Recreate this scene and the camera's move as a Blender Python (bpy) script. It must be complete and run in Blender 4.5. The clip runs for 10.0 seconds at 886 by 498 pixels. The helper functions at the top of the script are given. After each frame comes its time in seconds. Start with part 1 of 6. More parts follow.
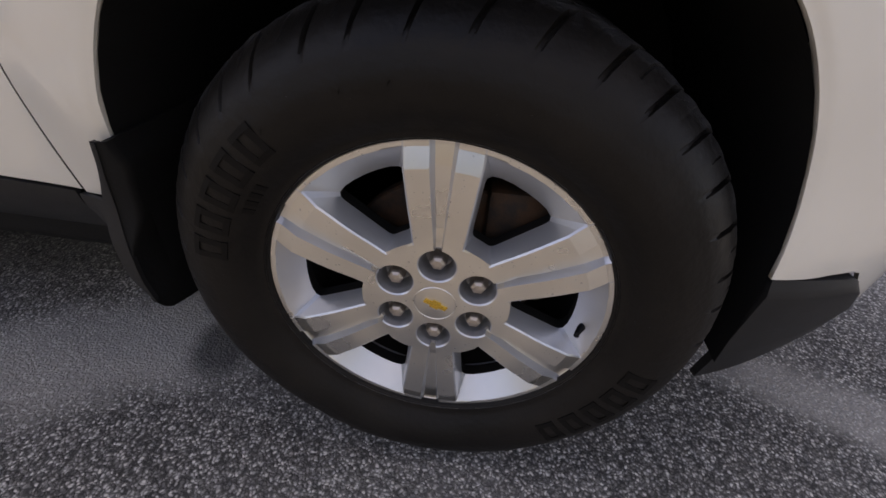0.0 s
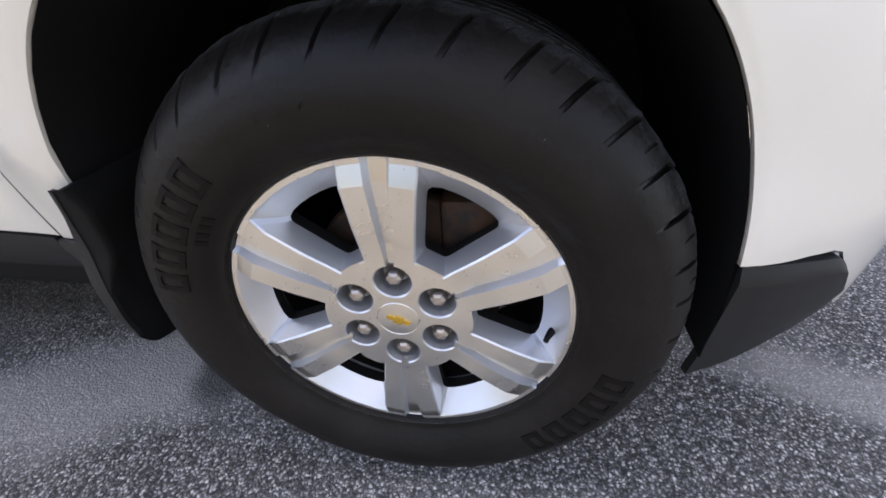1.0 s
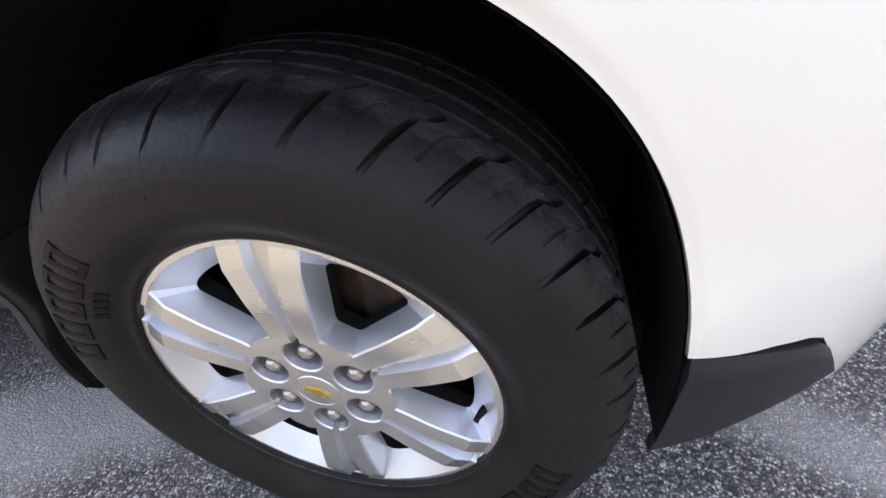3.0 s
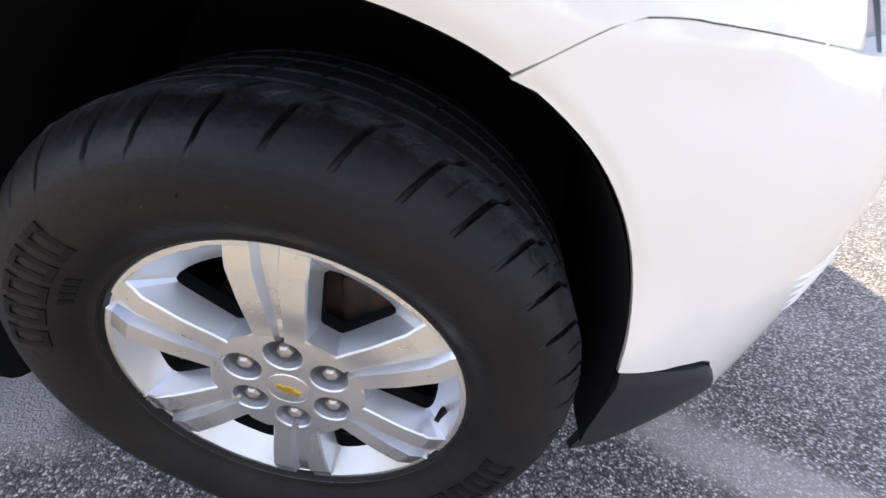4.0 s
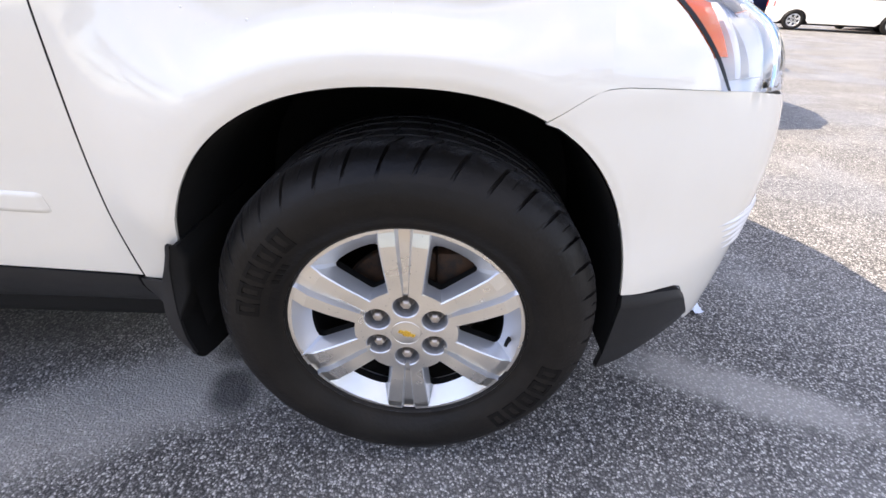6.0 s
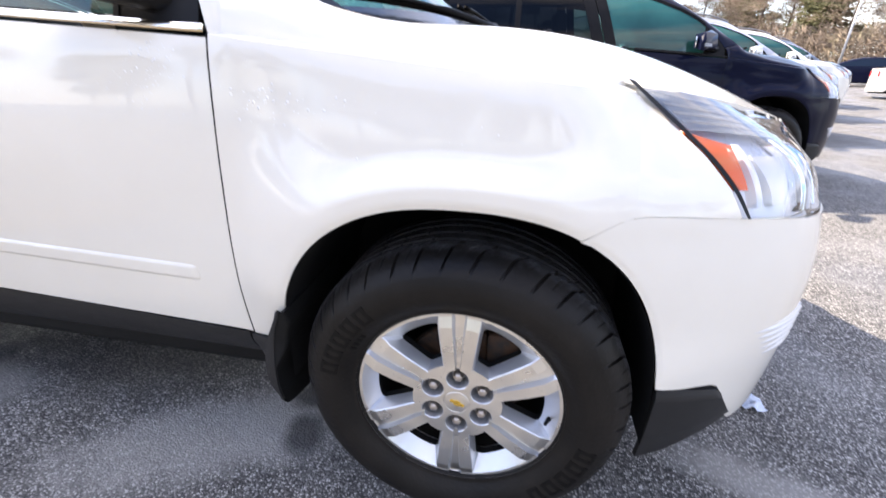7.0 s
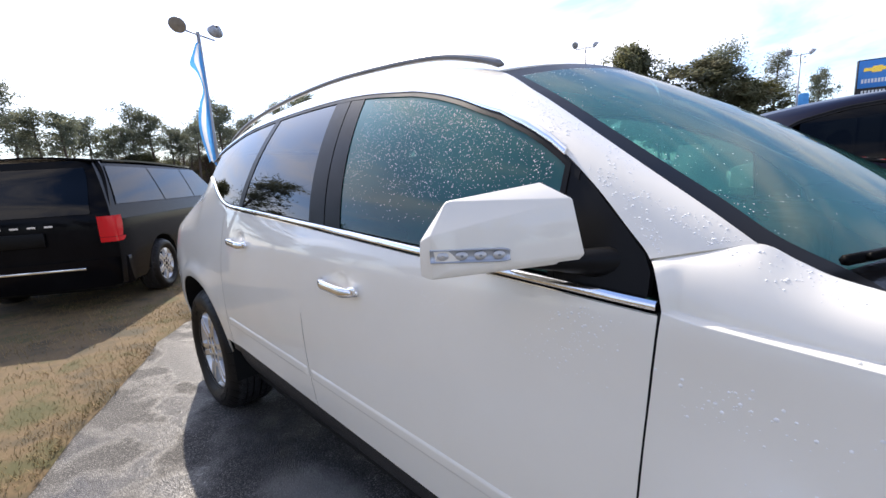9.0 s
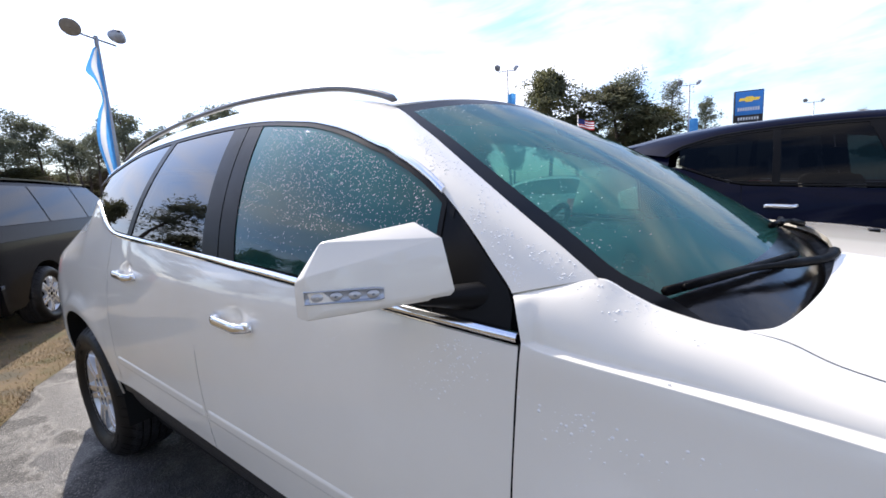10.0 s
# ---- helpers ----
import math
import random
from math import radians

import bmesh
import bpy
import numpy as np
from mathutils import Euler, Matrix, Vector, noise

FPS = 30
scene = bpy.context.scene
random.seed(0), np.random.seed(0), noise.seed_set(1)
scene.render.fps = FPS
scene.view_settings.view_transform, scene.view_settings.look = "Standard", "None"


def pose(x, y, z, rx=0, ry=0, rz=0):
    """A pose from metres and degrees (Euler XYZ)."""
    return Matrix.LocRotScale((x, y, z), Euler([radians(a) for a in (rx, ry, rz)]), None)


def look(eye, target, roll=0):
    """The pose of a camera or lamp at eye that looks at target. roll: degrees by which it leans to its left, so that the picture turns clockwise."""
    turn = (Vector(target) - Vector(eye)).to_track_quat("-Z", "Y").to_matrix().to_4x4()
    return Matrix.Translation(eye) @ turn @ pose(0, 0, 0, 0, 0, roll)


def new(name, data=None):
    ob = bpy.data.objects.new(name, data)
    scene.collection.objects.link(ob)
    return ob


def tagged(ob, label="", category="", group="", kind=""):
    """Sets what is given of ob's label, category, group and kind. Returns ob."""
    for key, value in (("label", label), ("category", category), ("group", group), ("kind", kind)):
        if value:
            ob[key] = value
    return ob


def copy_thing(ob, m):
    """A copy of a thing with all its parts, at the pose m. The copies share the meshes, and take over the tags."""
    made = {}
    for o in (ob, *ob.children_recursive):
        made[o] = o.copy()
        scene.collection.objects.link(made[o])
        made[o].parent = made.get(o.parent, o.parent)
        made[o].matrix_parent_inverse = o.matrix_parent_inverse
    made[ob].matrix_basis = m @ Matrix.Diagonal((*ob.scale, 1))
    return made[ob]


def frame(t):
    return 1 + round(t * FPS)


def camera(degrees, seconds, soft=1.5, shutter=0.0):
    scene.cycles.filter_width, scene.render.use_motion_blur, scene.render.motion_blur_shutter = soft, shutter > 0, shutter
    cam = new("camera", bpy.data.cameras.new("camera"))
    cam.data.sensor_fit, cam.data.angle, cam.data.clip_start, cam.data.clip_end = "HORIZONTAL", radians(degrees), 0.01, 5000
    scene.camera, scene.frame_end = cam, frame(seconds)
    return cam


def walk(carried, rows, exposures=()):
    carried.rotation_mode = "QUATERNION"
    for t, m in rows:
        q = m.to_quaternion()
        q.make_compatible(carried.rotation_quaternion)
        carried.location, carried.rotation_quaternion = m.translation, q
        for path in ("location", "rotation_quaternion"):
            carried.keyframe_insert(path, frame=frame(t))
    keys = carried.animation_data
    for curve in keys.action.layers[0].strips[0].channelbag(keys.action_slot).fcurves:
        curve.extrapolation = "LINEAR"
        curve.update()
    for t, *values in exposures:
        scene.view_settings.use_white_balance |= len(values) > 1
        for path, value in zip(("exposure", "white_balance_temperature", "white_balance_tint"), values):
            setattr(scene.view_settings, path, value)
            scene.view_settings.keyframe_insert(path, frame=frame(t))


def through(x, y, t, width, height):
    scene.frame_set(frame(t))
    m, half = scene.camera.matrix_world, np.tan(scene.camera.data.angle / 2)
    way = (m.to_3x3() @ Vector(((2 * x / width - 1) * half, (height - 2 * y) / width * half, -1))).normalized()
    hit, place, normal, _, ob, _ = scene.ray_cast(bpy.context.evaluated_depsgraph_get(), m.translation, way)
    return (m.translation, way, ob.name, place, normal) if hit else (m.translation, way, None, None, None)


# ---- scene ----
cam = camera(93.0, 10.0, shutter=0.2)
PATH = [
    (0, (0.048, -0.432, 0.789), (-0.108, 1.167, -0.402), 3.8),
    (0.5, (0.077, -0.443, 0.762), (-0.077, 1.166, -0.415), 1.8),
    (1, (0.142, -0.412, 0.788), (-0.144, 1.198, -0.364), -3.8),
    (1.5, (0.239, -0.323, 0.825), (-0.147, 1.27, -0.32), -7.7),
    (2, (0.278, -0.281, 0.823), (-0.175, 1.27, -0.356), -10.8),
    (3.5, (0.255, -0.29, 0.831), (-0.088, 1.283, -0.356), -2.5),
    (4, (0.189, -0.336, 0.876), (0.155, 1.288, -0.291), 7.3),
    (4.5, (0.06, -0.414, 0.927), (0.243, 1.227, -0.201), 10.7),
    (5, (-0.023, -0.507, 0.949), (0.182, 1.132, -0.179), 6.1),
    (6.5, (0.109, -0.695, 1.001), (-0.05, 1.048, 0.033), 0.9),
    (7, (0.102, -0.74, 1.099), (-0.237, 1.05, 0.275), 0.8),
    (7.5, (0.007, -0.71, 1.286), (-0.541, 1.141, 0.764), 0.2),
    (8, (-0.141, -0.649, 1.372), (-0.825, 1.199, 1.027), -0.3),
    (8.5, (-0.258, -0.632, 1.376), (-1.434, 0.953, 1.057), -2.3),
    (9, (-0.274, -0.636, 1.364), (-1.689, 0.734, 1.014), -3.5),
    (9.5, (-0.227, -0.598, 1.368), (-1.547, 0.862, 1.011), -3.7),
    (10, (-0.186, -0.579, 1.403), (-1.366, 1.008, 1.103), -3.5),
]
walk(cam, [(t, look(eye, target, roll)) for t, eye, target, roll in PATH],
     [(0, 1.06, 8150, 18), (0.5, 1.65, 7700, 16), (1.0, 1.98, 7350, 14), (1.5, 2.21, 7350, 14), (2.0, 2.34, 7350, 14), (3.5, 2.34, 7300, 14), (4.5, 2.15, 7200, 14), (5.0, 2.17, 7250, 14),
      (6.5, 2.12, 7100, 15), (7.0, 2.15, 7000, 15), (7.5, 1.95, 6750, 13), (8.0, 1.42, 6400, 13), (9.0, 1.20, 6600, 13), (10.0, 1.06, 6450, 13)])

# ---- light ----
SUN = Vector((-1.0, 0.34, 1.0)).normalized()
world = bpy.data.worlds.new("sky")
scene.world = world
world.use_nodes = True
wn, wl = world.node_tree.nodes, world.node_tree.links
wn.clear()
w_out = wn.new("ShaderNodeOutputWorld")
w_bg = wn.new("ShaderNodeBackground")
w_sky = wn.new("ShaderNodeTexSky")
w_sky.sky_type, w_sky.sun_disc = "NISHITA", False
w_sky.sun_elevation, w_sky.sun_rotation = math.asin(SUN.z), math.atan2(SUN.x, SUN.y)
w_sky.air_density, w_sky.dust_density, w_sky.ozone_density = 1.0, 1.4, 1.0
w_co = wn.new("ShaderNodeTexCoord")
w_map = wn.new("ShaderNodeMapping")
w_map.inputs["Scale"].default_value = (1.0, 1.0, 3.2)
w_map.inputs["Location"].default_value = (5.3, 2.4, 1.7)
w_noise = wn.new("ShaderNodeTexNoise")
w_noise.inputs["Scale"].default_value, w_noise.inputs["Detail"].default_value = 2.2, 9.0
w_noise.inputs["Roughness"].default_value, w_noise.inputs["Distortion"].default_value = 0.58, 0.4
w_ramp = wn.new("ShaderNodeValToRGB")
w_ramp.color_ramp.elements[0].position, w_ramp.color_ramp.elements[1].position = 0.43, 0.78
w_ramp.color_ramp.elements[1].color = (0.85, 0.85, 0.85, 1)
w_mix = wn.new("ShaderNodeMixRGB")
w_mix.inputs[2].default_value = (7.1, 6.55, 5.9, 1)
wl.new(w_co.outputs["Generated"], w_map.inputs[0])
wl.new(w_map.outputs[0], w_noise.inputs["Vector"])
wl.new(w_noise.outputs[0], w_ramp.inputs[0])
wl.new(w_ramp.outputs[0], w_mix.inputs[0])
w_tint = wn.new("ShaderNodeMixRGB")
w_tint.blend_type = "MULTIPLY"
w_tint.inputs[0].default_value = 1.0
w_tint.inputs[2].default_value = (0.66, 0.78, 0.97, 1)
wl.new(w_sky.outputs[0], w_tint.inputs[1])
wl.new(w_tint.outputs[0], w_mix.inputs[1])
wl.new(w_mix.outputs[0], w_bg.inputs[0])
wl.new(w_bg.outputs[0], w_out.inputs[0])
w_bg.inputs[1].default_value = 0.14
sun = new("sun", bpy.data.lights.new("sun", "SUN"))
sun.data.energy, sun.data.angle, sun.data.color = 3.4, radians(0.53), (1.0, 0.92, 0.80)
sun.matrix_world = look((0, 0, 30), Vector((0, 0, 30)) - SUN)


# ---- materials ----
def material(name, color=(0.5, 0.5, 0.5), rough=0.5, metal=0.0, **more):
    m = bpy.data.materials.new(name)
    m.use_nodes = True
    b = m.node_tree.nodes["Principled BSDF"]
    b.inputs["Base Color"].default_value = (*color, 1)
    b.inputs["Roughness"].default_value = rough
    b.inputs["Metallic"].default_value = metal
    for key, value in more.items():
        b.inputs[key.replace("_", " ")].default_value = value
    return m


def node(m, kind, **values):
    n = m.node_tree.nodes.new(kind)
    for key, value in values.items():
        n.inputs[key.replace("_", " ")].default_value = value
    return n


def link(m, a, b):
    m.node_tree.links.new(a, b)


def bsdf(m):
    return m.node_tree.nodes["Principled BSDF"]


def ramp(m, source, stops):
    n = m.node_tree.nodes.new("ShaderNodeValToRGB")
    els = n.color_ramp.elements
    while len(els) < len(stops):
        els.new(0.5)
    for e, (p, c) in zip(els, stops):
        e.position, e.color = p, (*(c if hasattr(c, "__len__") else (c, c, c)), 1)
    link(m, source, n.inputs[0])
    return n


def space(m):
    """Coordinates in metres of the object that the surface belongs to."""
    return m.node_tree.nodes.new("ShaderNodeTexCoord").outputs["Object"]


def textured(name, stops, scale, rough=(0.5, 0.7), detail=6.0, bump=0.0, bump_scale=None, metal=0.0, **more):
    """Colour ramp over noise, with roughness and relief that vary with it."""
    m = material(name, rough=rough[0], metal=metal, **more)
    co = space(m)
    n = node(m, "ShaderNodeTexNoise", Scale=scale, Detail=detail, Roughness=0.6)
    link(m, co, n.inputs["Vector"])
    link(m, ramp(m, n.outputs[0], stops).outputs[0], bsdf(m).inputs["Base Color"])
    link(m, ramp(m, n.outputs[0], [(0.3, rough[0]), (0.7, rough[1])]).outputs[0], bsdf(m).inputs["Roughness"])
    if bump:
        n2 = node(m, "ShaderNodeTexNoise", Scale=bump_scale or scale * 6, Detail=4.0)
        link(m, co, n2.inputs["Vector"])
        b = node(m, "ShaderNodeBump", Strength=bump, Distance=0.002)
        link(m, n2.outputs[0], b.inputs["Height"])
        link(m, b.outputs[0], bsdf(m).inputs["Normal"])
    return m


def car_paint(name, dark, light, metal=0.0, rough=0.4, ior=1.5):
    m = textured(name, [(0.35, dark), (0.65, light)], 2.5, (rough, rough + 0.06), metal=metal, Coat_Weight=1.0, Coat_Roughness=0.03)
    bsdf(m).inputs["Coat IOR"].default_value = ior
    if ior < 1.5:
        bsdf(m).inputs["Coat Weight"].default_value = 0.45
        bsdf(m).inputs["Specular IOR Level"].default_value = 0.06
    return m


WHITE = car_paint("white_pearl_paint", (0.770, 0.730, 0.640), (0.800, 0.760, 0.670))
NAVY = car_paint("navy_paint", (0.0022, 0.0035, 0.014), (0.0035, 0.005, 0.019), 0.0, 0.3, 1.32)
bsdf(NAVY).inputs["Coat Weight"].default_value = 0.25
SILVER = car_paint("silver_paint", (0.42, 0.42, 0.43), (0.50, 0.50, 0.50), 0.6, 0.35)
BLACK = car_paint("black_paint", (0.003, 0.003, 0.004), (0.005, 0.005, 0.006), 0.0, 0.14, 1.34)
bsdf(BLACK).inputs["Coat Weight"].default_value = 0.08
GREYBLUE = car_paint("grey_blue_paint", (0.05, 0.075, 0.11), (0.07, 0.10, 0.14), 0.4, 0.35)
RED = car_paint("red_paint", (0.35, 0.012, 0.012), (0.42, 0.02, 0.016), 0.1, 0.35)
PLASTIC = textured("grey_grained_plastic", [(0.3, (0.013, 0.013, 0.0135)), (0.7, (0.020, 0.0195, 0.0195))], 9, (0.45, 0.6), bump=0.25, bump_scale=900, Specular_IOR_Level=0.3)
TRIM = textured("black_trim", [(0.3, (0.004, 0.004, 0.0045)), (0.7, (0.007, 0.007, 0.0075))], 7, (0.28, 0.42), Specular_IOR_Level=0.13)
RAIL = textured("grey_rail", [(0.3, (0.16, 0.16, 0.165)), (0.7, (0.22, 0.22, 0.225))], 7, (0.3, 0.4), metal=0.6)
LAMP_SILVER = textured("lamp_silver", [(0.3, (0.80, 0.83, 0.88)), (0.7, (0.86, 0.88, 0.92))], 9, (0.2, 0.35), metal=0.1)
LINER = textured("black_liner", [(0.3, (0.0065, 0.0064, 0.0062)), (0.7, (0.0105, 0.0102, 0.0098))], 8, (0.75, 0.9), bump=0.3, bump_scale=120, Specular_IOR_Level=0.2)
CHROME = material("chrome", (0.85, 0.86, 0.88), 0.06, 1.0)
ALLOY = textured("machined_alloy", [(0.3, (0.69, 0.67, 0.63)), (0.7, (0.75, 0.73, 0.69))], 9, (0.26, 0.32), 3.0, metal=0.95)
bsdf(ALLOY).inputs["Anisotropic"].default_value = 0.55
lathe_turn = ALLOY.node_tree.nodes.new("ShaderNodeTangent")
lathe_turn.direction_type, lathe_turn.axis = "RADIAL", "Y"
link(ALLOY, lathe_turn.outputs[0], bsdf(ALLOY).inputs["Tangent"])
SILVER_CAST = textured("silver_cast_paint", [(0.3, (0.62, 0.63, 0.645)), (0.7, (0.68, 0.69, 0.705))], 12, (0.30, 0.38), 3.0, metal=0.72)
# silver of the nut pockets, darkened to stand in for the shade inside
SHADED_POCKET = textured("shaded_nut_pocket", [(0.3, (0.20, 0.20, 0.205)), (0.7, (0.28, 0.28, 0.285))], 20, (0.3, 0.45), metal=0.5)
IRON = textured("rusty_iron", [(0.4, (0.03, 0.026, 0.024)), (0.6, (0.09, 0.05, 0.03))], 30, (0.6, 0.85), metal=0.5, bump=0.4)
GOLD = material("gold_badge", (0.75, 0.48, 0.08), 0.25, 0.8)
STEEL = textured("nut_steel", [(0.3, (0.40, 0.35, 0.30)), (0.7, (0.56, 0.51, 0.46))], 60, (0.32, 0.5), metal=0.9)
AMBER = material("amber_lens", (0.75, 0.16, 0.03), 0.15, Coat_Weight=1.0)
REDLENS = material("red_lens", (0.55, 0.008, 0.012), 0.2, Coat_Weight=0.2, Specular_IOR_Level=0.2)
SEAT = textured("grey_leather", [(0.3, (0.10, 0.10, 0.10)), (0.7, (0.16, 0.155, 0.15))], 12, (0.5, 0.65), bump=0.2)
WHITE_PLASTIC = material("clear_white_plastic", (0.7, 0.7, 0.7), 0.2)


def tyre_rubber():
    m = textured("tyre_rubber", [(0.35, (0.0056, 0.0049, 0.0044)), (0.55, (0.0108, 0.0092, 0.0078)), (0.75, (0.020, 0.0162, 0.0128))], 4, (0.36, 0.60), bump=0.5, bump_scale=95)
    bsdf(m).inputs["Specular IOR Level"].default_value = 0.19
    # grey dust on the worn shoulder and tread, in patches
    col = bsdf(m).inputs["Base Color"].links[0].from_socket
    xyz = m.node_tree.nodes.new("ShaderNodeSeparateXYZ")
    co = space(m)
    link(m, co, xyz.inputs[0])
    flat = m.node_tree.nodes.new("ShaderNodeCombineXYZ")
    link(m, xyz.outputs[0], flat.inputs[0])
    link(m, xyz.outputs[2], flat.inputs[2])
    dist = m.node_tree.nodes.new("ShaderNodeVectorMath")
    dist.operation = "LENGTH"
    link(m, flat.outputs[0], dist.inputs[0])
    n = node(m, "ShaderNodeTexNoise", Scale=38.0, Detail=6.0, Roughness=0.7)
    link(m, co, n.inputs["Vector"])
    wob = node(m, "ShaderNodeMath")
    wob.operation = "MULTIPLY_ADD"
    link(m, n.outputs[0], wob.inputs[0])
    wob.inputs[1].default_value = 0.030
    link(m, dist.outputs["Value"], wob.inputs[2])
    worn = node(m, "ShaderNodeMapRange", From_Min=0.391, From_Max=0.405)
    link(m, wob.outputs[0], worn.inputs["Value"])
    mix = node(m, "ShaderNodeMixRGB", Color2=(0.045, 0.045, 0.047, 1))
    link(m, worn.outputs[0], mix.inputs[0])
    link(m, col, mix.inputs[1])
    link(m, mix.outputs[0], bsdf(m).inputs["Base Color"])
    # scuffs bite into the worn part
    chips = node(m, "ShaderNodeTexNoise", Scale=240.0, Detail=5.0, Roughness=0.7)
    link(m, co, chips.inputs["Vector"])
    bite = node(m, "ShaderNodeMath")
    bite.operation = "MULTIPLY"
    link(m, chips.outputs[0], bite.inputs[0])
    link(m, worn.outputs[0], bite.inputs[1])
    relief = node(m, "ShaderNodeBump", Strength=0.8, Distance=0.004)
    link(m, bite.outputs[0], relief.inputs["Height"])
    link(m, bsdf(m).inputs["Normal"].links[0].from_socket, relief.inputs["Normal"])
    link(m, relief.outputs[0], bsdf(m).inputs["Normal"])
    return m


RUBBER = tyre_rubber()
LETTERING = textured("matt_black_lettering", [(0.3, (0.0035, 0.0031, 0.0028)), (0.7, (0.0065, 0.0055, 0.0047))], 40, (0.5, 0.7), Specular_IOR_Level=0.15)


def glass(name, tint, gloss=1.0, fog=0.0, fog_color=(0.5, 0.7, 0.65), ior=1.5, rise=None):
    """Thin tinted glass; fog: how much of it a film of condensation covers."""
    m = bpy.data.materials.new(name)
    m.use_nodes = True
    m.node_tree.nodes.clear()
    out = m.node_tree.nodes.new("ShaderNodeOutputMaterial")
    mix = m.node_tree.nodes.new("ShaderNodeMixShader")
    clear = node(m, "ShaderNodeBsdfTransparent", Color=(*tint, 1)).outputs[0]
    if fog:
        film = m.node_tree.nodes.new("ShaderNodeMixShader")
        haze = node(m, "ShaderNodeTexNoise", Scale=3.0, Detail=5.0)
        link(m, space(m), haze.inputs["Vector"])
        amount = ramp(m, haze.outputs[0], [(0.3, fog * 0.7), (0.7, fog)]).outputs[0]
        if rise:
            # condensation gathers towards the top of the pane
            xyz = m.node_tree.nodes.new("ShaderNodeSeparateXYZ")
            link(m, space(m), xyz.inputs[0])
            up = node(m, "ShaderNodeMapRange", From_Min=rise[0], From_Max=rise[1], To_Min=0.25, To_Max=1.0)
            link(m, xyz.outputs[2], up.inputs["Value"])
            scaled = node(m, "ShaderNodeMath")
            scaled.operation = "MULTIPLY"
            link(m, amount, scaled.inputs[0])
            link(m, up.outputs[0], scaled.inputs[1])
            amount = scaled.outputs[0]
        link(m, amount, film.inputs[0])
        link(m, clear, film.inputs[1])
        both = m.node_tree.nodes.new("ShaderNodeAddShader")
        link(m, node(m, "ShaderNodeBsdfDiffuse", Color=(*[c * 0.5 for c in fog_color], 1)).outputs[0], both.inputs[0])
        link(m, node(m, "ShaderNodeBsdfTranslucent", Color=(*[c * 0.5 for c in fog_color], 1)).outputs[0], both.inputs[1])
        link(m, both.outputs[0], film.inputs[2])
        clear = film.outputs[0]
    shine = node(m, "ShaderNodeBsdfGlossy", Color=(gloss, gloss, gloss, 1), Roughness=0.01)
    f = node(m, "ShaderNodeFresnel", IOR=ior)
    link(m, f.outputs[0], mix.inputs[0])
    link(m, clear, mix.inputs[1])
    link(m, shine.outputs[0], mix.inputs[2])
    link(m, mix.outputs[0], out.inputs[0])
    return m


GLASS = glass("green_tinted_glass", (0.05, 0.10, 0.095), fog=0.66, fog_color=(0.10, 0.45, 0.40), ior=1.5, rise=(1.22, 1.60))
DRY_GLASS = glass("dry_green_glass", (0.50, 0.72, 0.66), fog=0.30, fog_color=(0.16, 0.58, 0.52))
SCREEN_GLASS = glass("fogged_windscreen_glass", (0.34, 0.60, 0.55), gloss=0.6, fog=0.42, fog_color=(0.15, 0.56, 0.50))
SHADE_GLASS = glass("smoked_glass", (0.05, 0.055, 0.06), ior=1.65)
VAN_GLASS = glass("dark_van_glass", (0.04, 0.045, 0.05), ior=1.28)
MINIVAN_GLASS = glass("dark_minivan_glass", (0.03, 0.035, 0.045), ior=1.38)
CLEAR = glass("clear_lens", (0.93, 0.95, 0.97))


DUST = ((-0.82, 0.06, 0.70, 0.26, 26), (-0.58, 0.19, 0.30, 0.26, 0), (0.92, 0.21, 0.55, 0.14, -20), (-1.9, 0.05, 0.5, 0.25, 12))
POOLS = ((-4.25, 0.03, 0.85, 0.26, -6), (-3.62, 0.06, 0.42, 0.20, 8), (-3.1, -0.35, 0.5, 0.16, 20))
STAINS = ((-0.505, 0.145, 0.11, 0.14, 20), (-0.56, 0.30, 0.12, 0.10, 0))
# damp asphalt under the car's right side, with its shade put into the colour
DAMP_AND_SHADE = ((-1.35, 0.42, 0.95, 0.42, 8), (-2.2, 0.15, 0.9, 0.5, 0))


